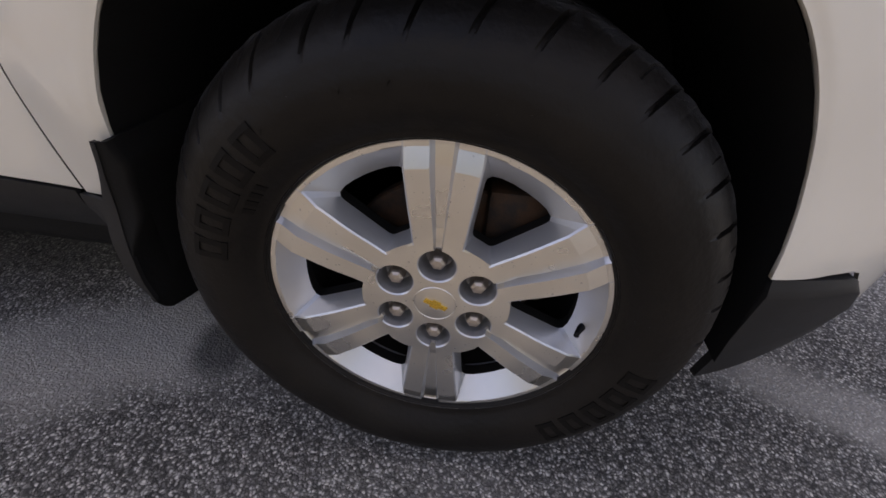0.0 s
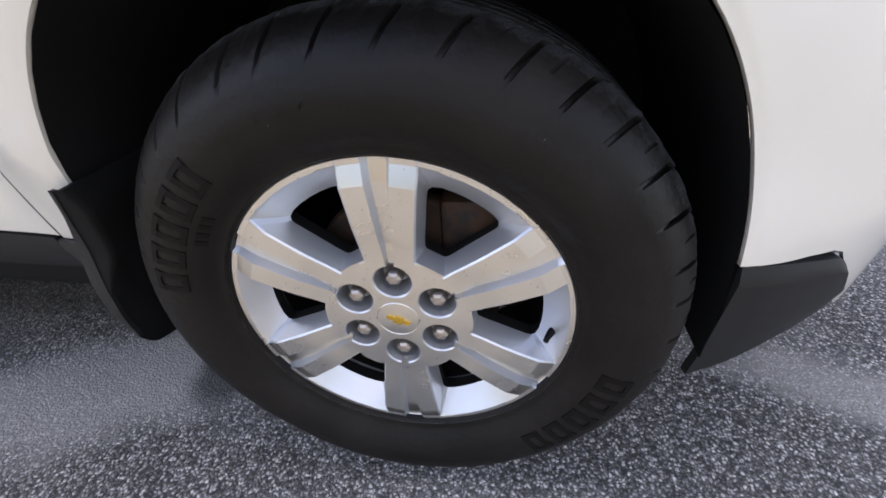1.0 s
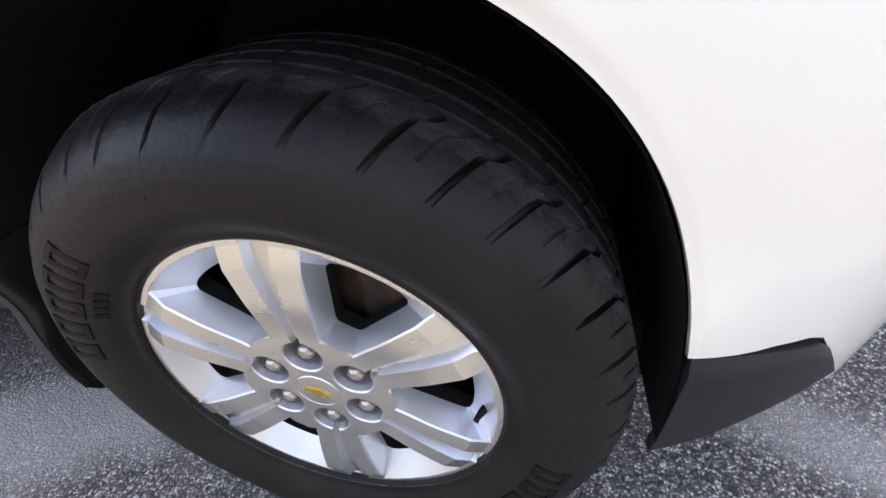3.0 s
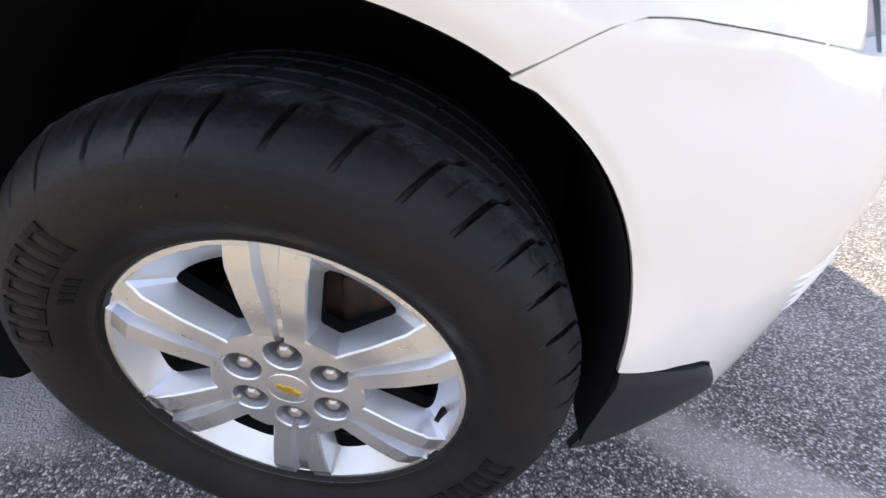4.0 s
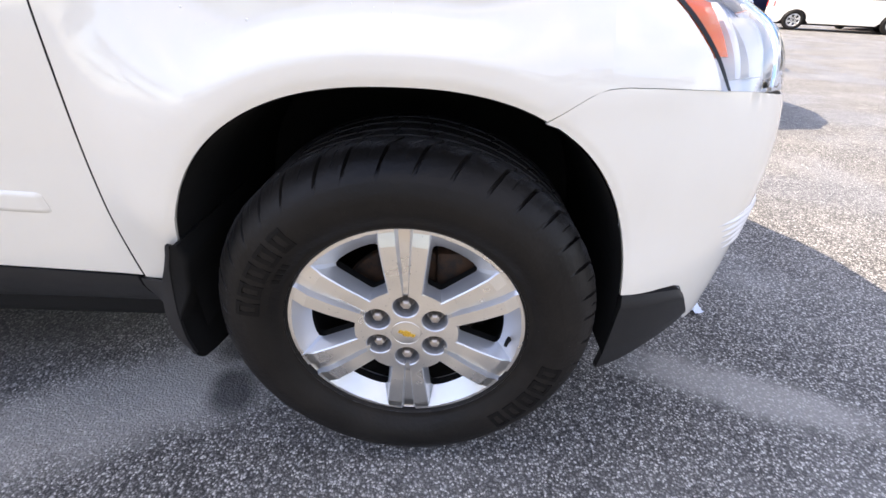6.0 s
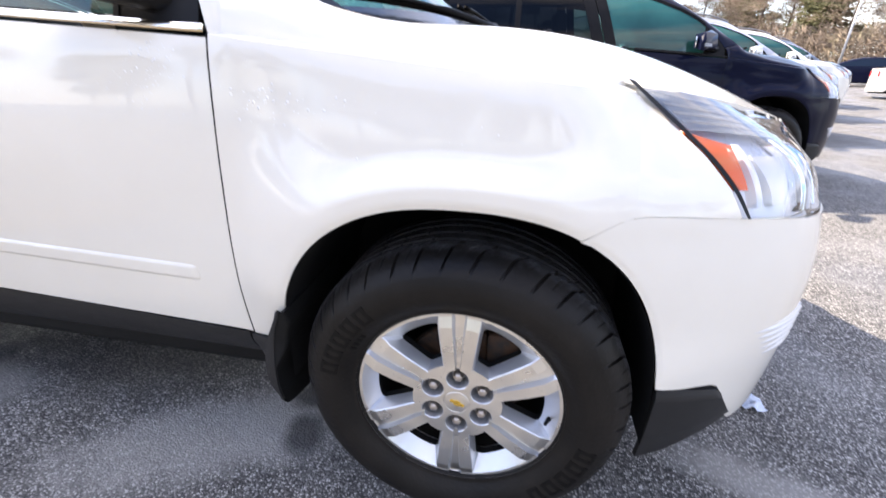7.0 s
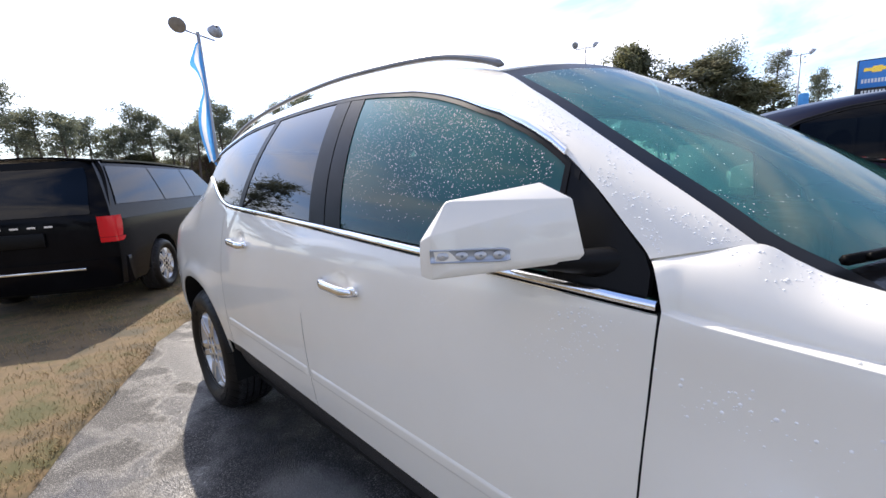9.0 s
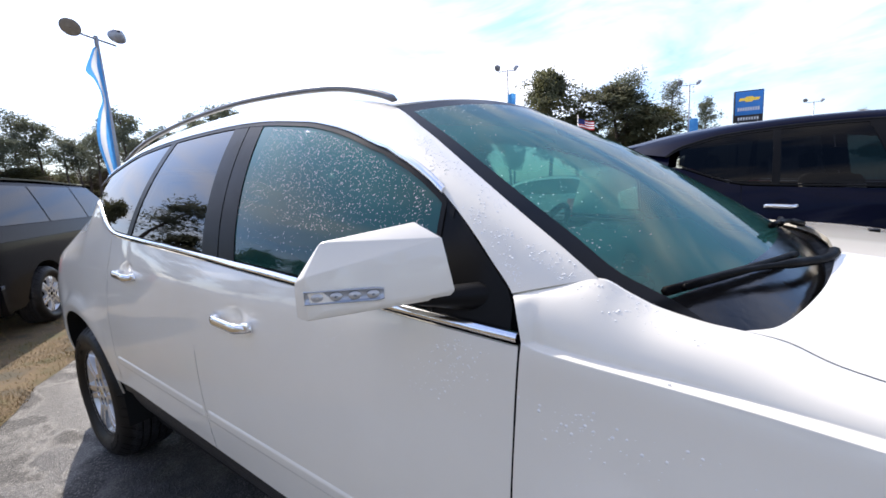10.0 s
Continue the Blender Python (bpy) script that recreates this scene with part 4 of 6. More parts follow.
        add("bumper_guard", guard, 18, 25, PLASTIC, (-0.2, 1, 0), 0.014, plabel="textured grey plastic lower guard")

        # doors
        def front_door(u, v):
            z0 = lerp(sill_z(-1.1) + 0.004, belt_z(-1.1) - 0.024, v)
            xl, xr = front_door_rear(z0) + 0.0022, DOOR_GAP(z0) - 0.004
            x = lerp(xl, xr, u)
            z = lerp(sill_z(x) + 0.003, belt_z(x) - 0.020, v)
            return (x, side_y(x, z) + cup_depth(x, z), z)
        fine_v = sorted([j / 26 for j in range(27)] + [0.80 + 0.012 * j for j in range(-7, 8)])
        add("front_door", front_door, 0, 0, paint, us=sorted([i / 26 for i in range(27)] + [0.94, 0.95, 0.97, 0.98, 0.99] + [0.2505 + 0.0062 * i for i in range(-7, 8)]), vs=fine_v)

        def rear_door(u, v):
            z0 = lerp(sill_z(-2.1), belt_z(-2.1) - 0.02, v)
            xl, xr = -2.572, front_door_rear(z0) - 0.0022
            x = lerp(xl, xr, u)
            z = lerp(sill_z(x) + 0.003, belt_z(x) - 0.020, v)
            return (x, side_y(x, z) + cup_depth(x, z), z)
        add("rear_door", rear_door, 0, 0, paint, us=sorted([i / 22 for i in range(23)] + [0.2925 + 0.0082 * i for i in range(-7, 8)]), vs=fine_v)

        def quarter(u, v):
            x = lerp(-3.95, -2.577, u)
            inside = abs(x - REAR_ARCH_X) < ARCH_RX
            low = max(0.48, arch_z(x, REAR_ARCH_X)) if inside else (sill_z(x) if x > -3.0 else 0.48)
            z = lerp(low, belt_z(x) - 0.020, v)
            return (x, side_y(x, z), z)
        qus = [i / 10 * 0.34 for i in range(10)] + [(REAR_ARCH_X + ARCH_RX * math.sin(a) + 3.95) / 1.373 for a in np.linspace(-math.pi / 2, math.pi / 2, 40)] + [1.0]
        add("quarter_panel", quarter, 0, 24, paint, us=[float(q) for q in qus])

        # inner shell that darkens the joints
        def shell(u, v):
            x = lerp(-2.62, -0.475, u)
            z = lerp(sill_z(x) - 0.05, belt_z(x) - 0.045, v)
            return (x, side_y(x, z) + 0.0105, z)
        add("body_shell", shell, 24, 8, TRIM, flange=0.0)

        # sill of dark plastic
        def sill(u, v):
            x = lerp(-2.56, -0.5400, u)
            z = lerp(0.26 + 0.02 * u, sill_z(x) - 0.001, v)
            return (x, 0.034 + 0.16 * (1 - v) ** 1.6 - 0.006 * math.sin(math.pi * v), z)
        add("sill_cover", sill, 20, 8, PLASTIC, plabel="dark grey plastic sill cover")

        def sill_end(u, v):
            z = lerp(lerp(0.395, 0.352, u), sill_z(-0.5) - 0.001, v)
            x0 = -0.5300 + 0.010 * (1 - v) ** 2
            x = lerp(x0, flap_outer(z) + 0.004, u)
            return (x, lerp(0.030, 0.017, u) + 0.030 * (1 - v) ** 1.6 * (1 - 0.7 * u) - 0.004 * math.sin(math.pi * v), z)
        add("sill_end", sill_end, 8, 8, PLASTIC)

        # dark seals in the joints between the panels
        for line, z0, z1, w0, w1 in ((DOOR_GAP, 0.47, 1.135, -0.0042, 0.0022), (front_door_rear, 0.52, 1.18, -0.0024, 0.0024), (lambda z: -2.5745, 0.56, 1.22, -0.0025, 0.0025)):
            def seal(u, v):
                z = lerp(z0, z1, v)
                x = line(z) + lerp(w0, w1, u)
                return (x, side_y(x, z) + 0.0007, z)
            add("door_seal", seal, 1, 20, TRIM, flange=0.0)

        # door mouldings
        for x0, x1 in ((-1.685, -0.628), (-2.545, -1.715)):
            def moulding(u, v):
                x = lerp(x0, x1, u)
                zc = 0.631 + 0.030 * (-x - 0.63)
                end = min(1.0, max(0.0, min(u, 1 - u) * (x1 - x0) / 0.012))
                z = zc + lerp(-0.0215, 0.0215, v) * (0.8 + 0.2 * math.sqrt(end))
                y = side_y(x, z) - 0.0045 * min(1.0, math.sin(math.pi * min(1, max(0, v))) * 3) * min(1.0, 0.15 + end)
                return (x, y, z)
            mus = [0, 0.004, 0.008, 0.012, 0.02] + [i / 20 for i in range(1, 20)] + [0.98, 0.988, 0.992, 0.996, 1]
            add("door_moulding", moulding, 0, 8, paint, flange=0.006, us=mus)

        # wheel housings
        for cx in (ARCH_X, REAR_ARCH_X):
            def housing(u, v):
                a = lerp(-0.06, math.pi, u)
                s, co = math.sin(a), math.cos(a)
                x = cx + ARCH_RX * (abs(co) ** (2 / ARCH_E)) * (1 if co > 0 else -1) * 0.997
                z = ARCH_Z + (ARCH_H * (abs(s) ** (2 / ARCH_E)) * 0.997 if s > 0 else s * 0.6)
                zz = max(z, 0.47)
                nose = NOSE(min(x, 0.5)) + 0.004 + (0.22 if zz > 0.70 else 0.06) * (zz - 0.70) ** 2 - flare(x, zz, cx) - 0.007 * step(0.62, 0.47, zz)
                rim_y = lerp(side_y(x, zz), nose, step(0.18, 0.26, x - cx)) if cx == ARCH_X else side_y(x, zz)
                return (x, lerp(rim_y + 0.004 - 0.0025 * step(0.18, 0.26, x - cx), 0.50, v), z)
            part("wheel_housing", sheet(housing, 30, 6, (0, 0, 1), 0.0, mirrored=left), LINER, c)
            def well(u, v):
                return (lerp(cx - 0.5, cx + 0.5, u), 0.48, lerp(0.2, 0.86, v))
            part("wheel_well", sheet(well, 2, 2, (0, 1, 0), 0.0, mirrored=left), LINER, c)

            if cx == REAR_ARCH_X:
                continue

            # splash flap behind the front wheel, with a grey outer edge that follows the arch
            def flap(u, v):
                y_in = max(0.0, u - 0.12) / 0.88 * 0.30
                z = lerp(flap_tip(y_in), 0.575, v)
                wrap = min(1.0, u / 0.12)
                return (flap_inner(z) + 0.034 * wrap * step(0.36, 0.46, z) * (1 - 0.6 * step(0.53, 0.575, z)), flap_y(z) + 0.002 + y_in, z)
            fl = part("splash_flap", sheet(flap, 32, 24, (-1, 0, 0), 0.006, mirrored=left), LINER, c, "black plastic splash flap")

            def flap_edge(u, v):
                z = lerp(0.287, 0.573, v)
                return (lerp(flap_outer(z), flap_inner(z) + 0.002, u), flap_y(z) + 0.003 * (1 - u) ** 2, z)
            part("flap_edge", sheet(flap_edge, 4, 24, (0, 1, 0), 0.008, mirrored=left), PLASTIC, fl)

        # windows
        def pane(x0, x1, lean0, lean1, pname, mat, plabel):
            def f(u, v):
                x = lerp(x0 - lean0 * v, x1 - lean1 * v, u)
                lo, hi = belt_z(x) + 0.006, max(WINDOW_TOP(x) - 0.016, belt_z(x) + 0.03)
                z = lerp(lo, hi, v)
                return (x, upper_y(x, z), z)
            ob = add(pname, f, 24, 14, mat, flange=0.0, plabel=plabel)
            ob.visible_shadow = False
        pane(-0.690, -1.455, 0.0, 0.13, "front_window", DRY_GLASS if left else GLASS, "green tinted glass" if left else "green tinted glass with rain drops")
        pane(-1.655, -2.335, 0.13, -0.02, "rear_window", SHADE_GLASS, "dark privacy glass")
        pane(-2.375, -3.02, -0.02, 0.0, "quarter_window", SHADE_GLASS, "dark privacy glass")

        def band(pname, x0, x1, mat, lean0=0.0, lean1=0.0, out=0.002, n=8):
            def f(u, v):
                x = lerp(x0 - lean0 * v, x1 - lean1 * v, u)
                z = lerp(belt_z(x) + 0.002, WINDOW_TOP(x) - 0.002, v)
                return (x, upper_y(x, z) - out, z)
            add(pname, f, n, 14, mat, flange=0.02)
        band("mirror_sail", -0.512, -0.684, TRIM, n=14)
        band("sail_divider", -0.682, -0.694, TRIM, out=0.005, n=1)
        band("pillar_cover", -1.452, -1.548, TRIM, 0.13, 0.13, 0.003)
        band("pillar_cover", -1.555, -1.662, TRIM, 0.13, 0.13, 0.003)
        band("pillar_cover", -2.330, -2.380, TRIM, -0.02, -0.02, 0.003, 2)

        def top_seal(u, v):
            x = lerp(-3.13, -0.66, u)
            z = WINDOW_TOP(x) - lerp(0.017, 0.0, v)
            return (x, upper_y(x, z) - 0.004, z)
        add("window_seal", top_seal, 50, 2, TRIM)

        def chrome_strip(u, v):
            x = lerp(-3.00, -0.494, u)
            z = belt_z(x) - 0.012 + lerp(0, 0.014, v)
            return (x, min(side_y(x, z), upper_y(x, z)) - 0.003 - 0.003 * math.sin(math.pi * v), z)
        add("belt_strip", chrome_strip, 60, 4, CHROME, plabel="bright chrome belt strip")

        def top_chrome(u, v):
            x = lerp(-3.08, -0.70, u)
            z = WINDOW_TOP(x) + lerp(-0.002, 0.012, v)
            return (x, upper_y(x, z) - 0.006 - 0.003 * math.sin(math.pi * v), z)
        add("window_strip", top_chrome, 60, 4, CHROME)

        # front pillar and roof side
        low, top = curve_of(PILLAR_LOW), curve_of(PILLAR_TOP)

        def pillar(u, v):
            a = low(u)
            a = Vector((a[0], upper_y(a[0], a[1]), a[1]))
            b = Vector(top(u))
            return lerp(a, b, v) + Vector((0, -0.7, 0.7)) * 0.013 * math.sin(math.pi * v) * step(0.0, 0.3, u)
        add("pillar_and_roof_side", pillar, 90, 10, paint, (0, 0.8, -0.6), us=[0.0714 + 0.9286 * i / 90 for i in range(91)])

        def corner(u, v):
            x = lerp(-3.95, -3.11, u)
            a = Vector((x, side_y(x, belt_z(x) - 0.018), belt_z(x) - 0.018))
            q = top(lerp(1.0, 0.91, u))
            b = Vector((lerp(-3.80, float(q[0]), step(0, 0.5, u)), q[1], q[2]))
            return lerp(a, b, v) + Vector((0, -0.004, 0)) * math.sin(math.pi * v)
        add("rear_pillar", corner, 12, 10, paint, (0, 1, 0))

        # roof rail
        rail = curve_of([(-1.03, 0.375, 1.655), (-1.12, 0.378, 1.690), (-1.3, 0.382, 1.735), (-1.6, 0.392, 1.768), (-2.0, 0.40, 1.790), (-2.5, 0.405, 1.780), (-3.0, 0.41, 1.735), (-3.4, 0.43, 1.66)])
        pts = [rail(i / 40) for i in range(41)]
        pts = [flip_y(p) if left else Vector(p) for p in pts]
        part("roof_rail", tube(pts, [0.004] + [0.011] * 39 + [0.004], 8), RAIL, c, "grey roof rail")

        # door handles in shallow cups
        for hx, hz in HANDLES:
            yy = side_y(hx, hz)
            bar = bmesh.new()
            rows = []
            for i in range(17):
                t = i / 16
                arch = math.sin(math.pi * t)
                tall = 0.0155 * min(1.0, 0.35 + 3.2 * min(t, 1 - t)) ** 0.5
                mid = Vector((hx + lerp(-0.108, 0.108, t), yy - 0.004 - 0.030 * min(1.0, 1.5 * arch) ** 0.7, hz - 0.006 - 0.014 * (t - 0.5)))
                rows.append([bar.verts.new(mid + Vector((0, -0.0085 * math.cos(a), tall * math.sin(a)))) for a in [2 * math.pi * k / 12 for k in range(12)]])
            for a, b in zip(rows, rows[1:]):
                for k in range(12):
                    bar.faces.new((a[k], a[(k + 1) % 12], b[(k + 1) % 12], b[k]))
            bar.faces.new(rows[0])
            bar.faces.new(rows[-1][::-1])
            bmesh.ops.recalc_face_normals(bar, faces=bar.faces)
            feet = [box((hx + k - 0.016, yy - 0.022, hz - 0.018), (hx + k + 0.016, yy + 0.006, hz + 0.006), 0.006) for k in (-0.090, 0.090)]
            for b in (bar, *feet):
                if left:
                    for v in b.verts:
                        v.co = flip_y(v.co)
                    bmesh.ops.reverse_faces(b, faces=b.faces)
            h = part("door_handle", bar, CHROME, c, "bright chrome door handle")
            for b in feet:
                part("handle_foot", b, CHROME, h)

        mirror(c, paint, left)
        headlight(c, paint, left)

        # tail light
        def tail(u, v):
            a = lerp(0.0, 1.25, u)
            z = lerp(0.93, 1.20, v)
            return (-3.93 - 0.15 * math.sin(a), 0.225 + 0.20 * (1 - math.cos(a)) + 0.22 * (z - 0.93), z)
        add("tail_light", tail, 8, 6, REDLENS, (1, 0.5, 0))

        for wx in (0.0, -3.085):
            inset = 0.0 if wx == 0 else 0.045
            wheel(c, wx, inset if not left else 2.0 - inset, 0.375, 0.0 if wx == 0 else 17.0, -1 if left else 1)

    # hood, over both sides
    rear = curve_of([(-0.187, 0.1455, 1.167), (-0.145, 0.20, 1.165), (-0.10, 0.33, 1.172), (-0.06, 0.50, 1.180), (-0.025, 0.75, 1.188), (-0.012, 1.0, 1.192)])
    front = curve_of([(0.305, 0.1425, 1.056), (0.46, 0.25, 1.035), (0.62, 0.40, 1.000), (0.74, 0.55, 0.972), (0.82, 0.75, 0.955), (0.85, 1.0, 0.950)])
    seam = curve_of([(-0.187, 0.1465, 1.167), (-0.137, 0.1585, 1.155), (-0.085, 0.1445, 1.137), (0.0, 0.1325, 1.120), (0.07, 0.1290, 1.108), (0.2, 0.1350, 1.084), (0.305, 0.1435, 1.056)])

    # dark gap between hood and fender
    for left in (False, True):
        def hood_gap(u, v):
            p = Vector(FENDER_TOP(lerp(0.50, 0.90, u))) + Vector((0, lerp(-0.002, 0.0165, v), -0.0045))
            return p
        part("hood_gap", sheet(hood_gap, 30, 1, (0, 0, -1), 0.0, mirrored=left), TRIM, c)

    def hood(u, v):
        w = 1 - abs(2 * u - 1)
        a, b = Vector(rear(w)), Vector(front(w))
        edge = Vector(seam(v))
        p = lerp(a, b, v)
        s0 = lerp(Vector(rear(0)), Vector(front(0)), v)
        p += (edge - s0) * (1 - w) ** 3
        p.z += 0.050 * math.sin(math.pi * v) * step(0.0, 0.5, w)
        if u > 0.5:
            p = flip_y(p)
        return p
    part("hood", sheet(hood, 64, 30, (0, 0, -1), 0.015), paint, c)

    for y in (NOZZLE[1], 2.0 - NOZZLE[1]):
        q = NOZZLE
        part("washer_nozzle", box((q[0] - 0.012, y - 0.016, q[2] - 0.010), (q[0] + 0.014, y + 0.016, q[2] + 0.006), 0.004), TRIM, c, "small black washer nozzle")

    # grille zone under the hood's edge
    def grille(u, v):
        w = 1 - abs(2 * u - 1)
        t = lerp(0.35, 1.0, w)
        a = Vector(front(t)) + Vector((0.015, 0, -0.006))
        b = Vector((a.x + 0.06, a.y, 0.80))
        p = lerp(a, b, v)
        return flip_y(p) if u > 0.5 else p
    part("grille", sheet(grille, 30, 6, (-1, 0, 0), 0.02), CHROME, c, "chrome-edged grille")

    # windscreen
    left_edge = curve_of([(-0.215, 0.125, 1.135), (-0.30, 0.138, 1.186), (-0.385, 0.114, 1.234), (-0.46, 0.138, 1.286), (-0.56, 0.173, 1.350), (-0.67, 0.217, 1.420), (-0.78, 0.263, 1.490), (-0.88, 0.306, 1.550), (-1.035, 0.366, 1.636)])
    centre = curve_of([(0.0, 1.0, 1.13), (-0.30, 1.0, 1.335), (-0.62, 1.0, 1.53), (-0.93, 1.0, 1.69)])

    def screen(u, v):
        a, b = Vector(left_edge(v)), Vector(centre(v))
        w = abs(2 * u - 1)
        p = Vector((lerp(b.x, a.x, w ** 2.3), lerp(b.y, a.y, w), lerp(b.z, a.z, w ** 2.3)))
        return flip_y(p) if u > 0.5 else p

    WINDSCREEN.setdefault("at", screen)

    def window(u, v):
        return screen(lerp(0.026, 0.974, u), lerp(0.14, 0.96, v))
    ws = part("windscreen", sheet(window, 48, 24, (-0.5, 0, -1)), SCREEN_GLASS, c, "wet green tinted windscreen")
    ws.visible_shadow = False
    for n, (u0, u1, v0, v1) in enumerate(((0.0, 0.026, 0.0, 1.0), (0.974, 1.0, 0.0, 1.0), (0.026, 0.974, 0.0, 0.14), (0.026, 0.974, 0.96, 1.0))):
        part("windscreen_border", sheet(lambda u, v: screen(lerp(u0, u1, u), lerp(v0, v1, v)), 40 if n > 1 else 4, 24 if n < 2 else 6, (-0.5, 0, -1)), WET_BAND if n == 2 else TRIM, c)

    # cowl tray and wipers
    def cowl(u, v):
        w = 1 - abs(2 * u - 1)
        a = Vector(rear(w)) + Vector((0.01, 0.0, -0.030))
        b = Vector(screen(u, 0.10)) + Vector((-0.05, 0, -0.03))
        if u > 0.5:
            a = flip_y(a)
        p = lerp(a, b, v)
        p.z -= 0.02 * math.sin(math.pi * v)
        return p
    part("cowl_tray", sheet(cowl, 40, 8, (0, 0, -1), 0.02), COWL, c, "wet black plastic cowl tray")
    for y0, y1, up in ((0.76, 0.17, 0.14), (1.45, 0.80, 0.16)):
        pts = []
        for i in range(13):
            t = i / 12
            y = lerp(y0, y1, t)
            q = Vector(screen((y - 0.13) / 1.74, lerp(0.05, up, step(0, 1, t))))
            pts.append(q + Vector((0.03, 0, 0.03)) * lerp(1.0, 0.75, t))
        wp = part("wiper_arm", tube(pts, [0.013] + [0.010] * 6 + [0.006] * 6, 8), COWL, c, "black wiper arm")
        blade = [Vector(screen((lerp(y1 - 0.02, lerp(y0, y1, 0.25), i / 10) - 0.13) / 1.74, up + 0.01 - 0.05 * (i / 10))) + Vector((0.014, 0, 0.016)) for i in range(11)]
        part("wiper_blade", tube(blade, 0.008, 6), COWL, wp)

    # roof
    rtop = curve_of(PILLAR_TOP[7:])

    def roof(u, v):
        w = abs(2 * u - 1)
        e = Vector(rtop(v))
        xc = lerp(-0.93, -3.75, v)
        zc = 1.69 + 0.105 * math.sin(math.pi * min(1, 0.95 * v) ** 0.9) - 0.06 * v * v if v > 0 else 1.69
        p = Vector((lerp(xc, e.x, w ** 2), lerp(1.0, e.y, w), lerp(zc if v < 0.15 else max(zc, e.z + 0.03), e.z, w ** 2.6)))
        return flip_y(p) if u > 0.5 else p
    part("roof", sheet(roof, 30, 30, (0, 0, -1), 0.015), paint, c)

    # tailgate and rear bumper
    def tailgate(u, v):
        w = abs(2 * u - 1)
        z = lerp(0.75, 1.60, v)
        x = lerp(-4.10, -3.74, step(0.25, 1.0, v) * 0.9 + 0.1 * v)
        return (lerp(x, x + 0.16, w ** 3), lerp(0.17 + 0.33 * v ** 2, 1.83 - 0.33 * v ** 2, u), z)
    part("tailgate", sheet(tailgate, 20, 16, (1, 0, 0), 0.02), paint, c)

    def rear_bumper(u, v):
        w = abs(2 * u - 1)
        z = lerp(0.36, 0.76, v)
        return (lerp(-4.14, -3.90, w ** 3), lerp(0.14, 1.86, u), z)
    part("rear_bumper", sheet(rear_bumper, 30, 8, (1, 0, 0), 0.05), paint, c)

    # floor pan
    part("underbody", box((-3.85, 0.16, 0.24), (0.62, 1.84, 0.36), 0.03), LINER, c)
    part("engine_bay", box((-0.55, 0.5, 0.36), (0.62, 1.5, 0.93), 0.03), LINER, c)
    interior(c)
    return c


def mirror(c, paint, left):
    def keep(b):
        if left:
            for v in b.verts:
                v.co = flip_y(v.co)
            bmesh.ops.reverse_faces(b, faces=b.faces)
        return b
    # housing: a faceted shell with a flat front, a sloping top and a rounded end
    def front_x(t):
        return lerp(-0.602, -0.785, t)
    pts = []
    for t in (0.0, 0.2, 0.4, 0.6, 0.78, 0.90, 1.0):
        y = lerp(0.010, -0.164, t)
        xf, xb = front_x(t), lerp(-0.805, -0.822, t)
        zb = lerp(1.203, 1.186, t)
        zt = lerp(1.340, 1.318, min(1, t / 0.78)) - 0.055 * max(0.0, t - 0.78) / 0.22
        zc = lerp(1.312, 1.291, t) - 0.040 * max(0.0, t - 0.78) / 0.22
        e = 0.012 * (t > 0.95)
        for x, z in ((xb, zb + 0.004), (lerp(xb, xf, 0.8), zb), (xf - 0.014 - e, zb + 0.001), (xf - e, zb + 0.016), (xf - 0.022 - e, zc), (max(xb + 0.03, lerp(-0.685, -0.790, min(1, t / 0.78))), zt), (xb, zt - 0.035)):
            pts.append((x, y, z))
        bm = bmesh.new()
    vs = [bm.verts.new(q) for q in pts]
    r = bmesh.ops.convex_hull(bm, input=vs)
    bmesh.ops.delete(bm, geom=[v for v in bm.verts if not v.link_faces], context="VERTS")
    bmesh.ops.dissolve_limit(bm, angle_limit=radians(7), verts=bm.verts, edges=bm.edges)
    bmesh.ops.bevel(bm, geom=list(bm.edges), offset=0.0095, segments=4, affect="EDGES", profile=0.5, clamp_overlap=True)
    bmesh.ops.recalc_face_normals(bm, faces=bm.faces)
    h = part("side_mirror", keep(bm), paint, c, "folding mirror housing with a lamp strip")
    sharp(h, 30)
    glass_bm = box((-0.004, -0.045, -0.040), (0.004, 0.045, 0.040), 0.002)
    bmesh.ops.transform(glass_bm, matrix=Matrix.Translation((-0.822, -0.058, 1.248)) @ pose(0, 0, 0, 0, -3.3, -23.5), verts=glass_bm.verts)
    part("mirror_glass", keep(glass_bm), CHROME, h)
    # lamp strip on the front face
    def strip_at(t, out):
        y = lerp(0.010, -0.164, t)
        zc = lerp(1.203, 1.186, t) + lerp(0.0215, 0.041, t)
        k = (zc - (lerp(1.203, 1.186, t) + 0.016)) / (lerp(1.312, 1.251, t) - lerp(1.203, 1.186, t) - 0.016)
        return Vector((front_x(t) - 0.022 * k + out * 0.7, y - out * 0.7, zc))
    frame_pts = []
    shell = bmesh.new()
    rows = []
    for i in range(17):
        t = lerp(0.48, 0.995, i / 16)
        hh = 0.0115 * (1 - 0.25 * max(0, 0.52 - t) / 0.04)
        q = strip_at(t, 0.0035)
        rows.append([shell.verts.new(q + Vector((o * 0.75, -o * 0.66, z))) for o, z in ((-0.004, -hh), (0.0035, -hh), (0.0035, -hh + 0.0022), (0.0005, -hh + 0.003), (0.0005, hh - 0.003), (0.003, hh - 0.0022), (0.0028, hh), (-0.004, hh))])
    for a, b in zip(rows, rows[1:]):
        for k in range(7):
            shell.faces.new((a[k], a[k + 1], b[k + 1], b[k]))
    shell.faces.new(rows[0])
    shell.faces.new(rows[-1][::-1])
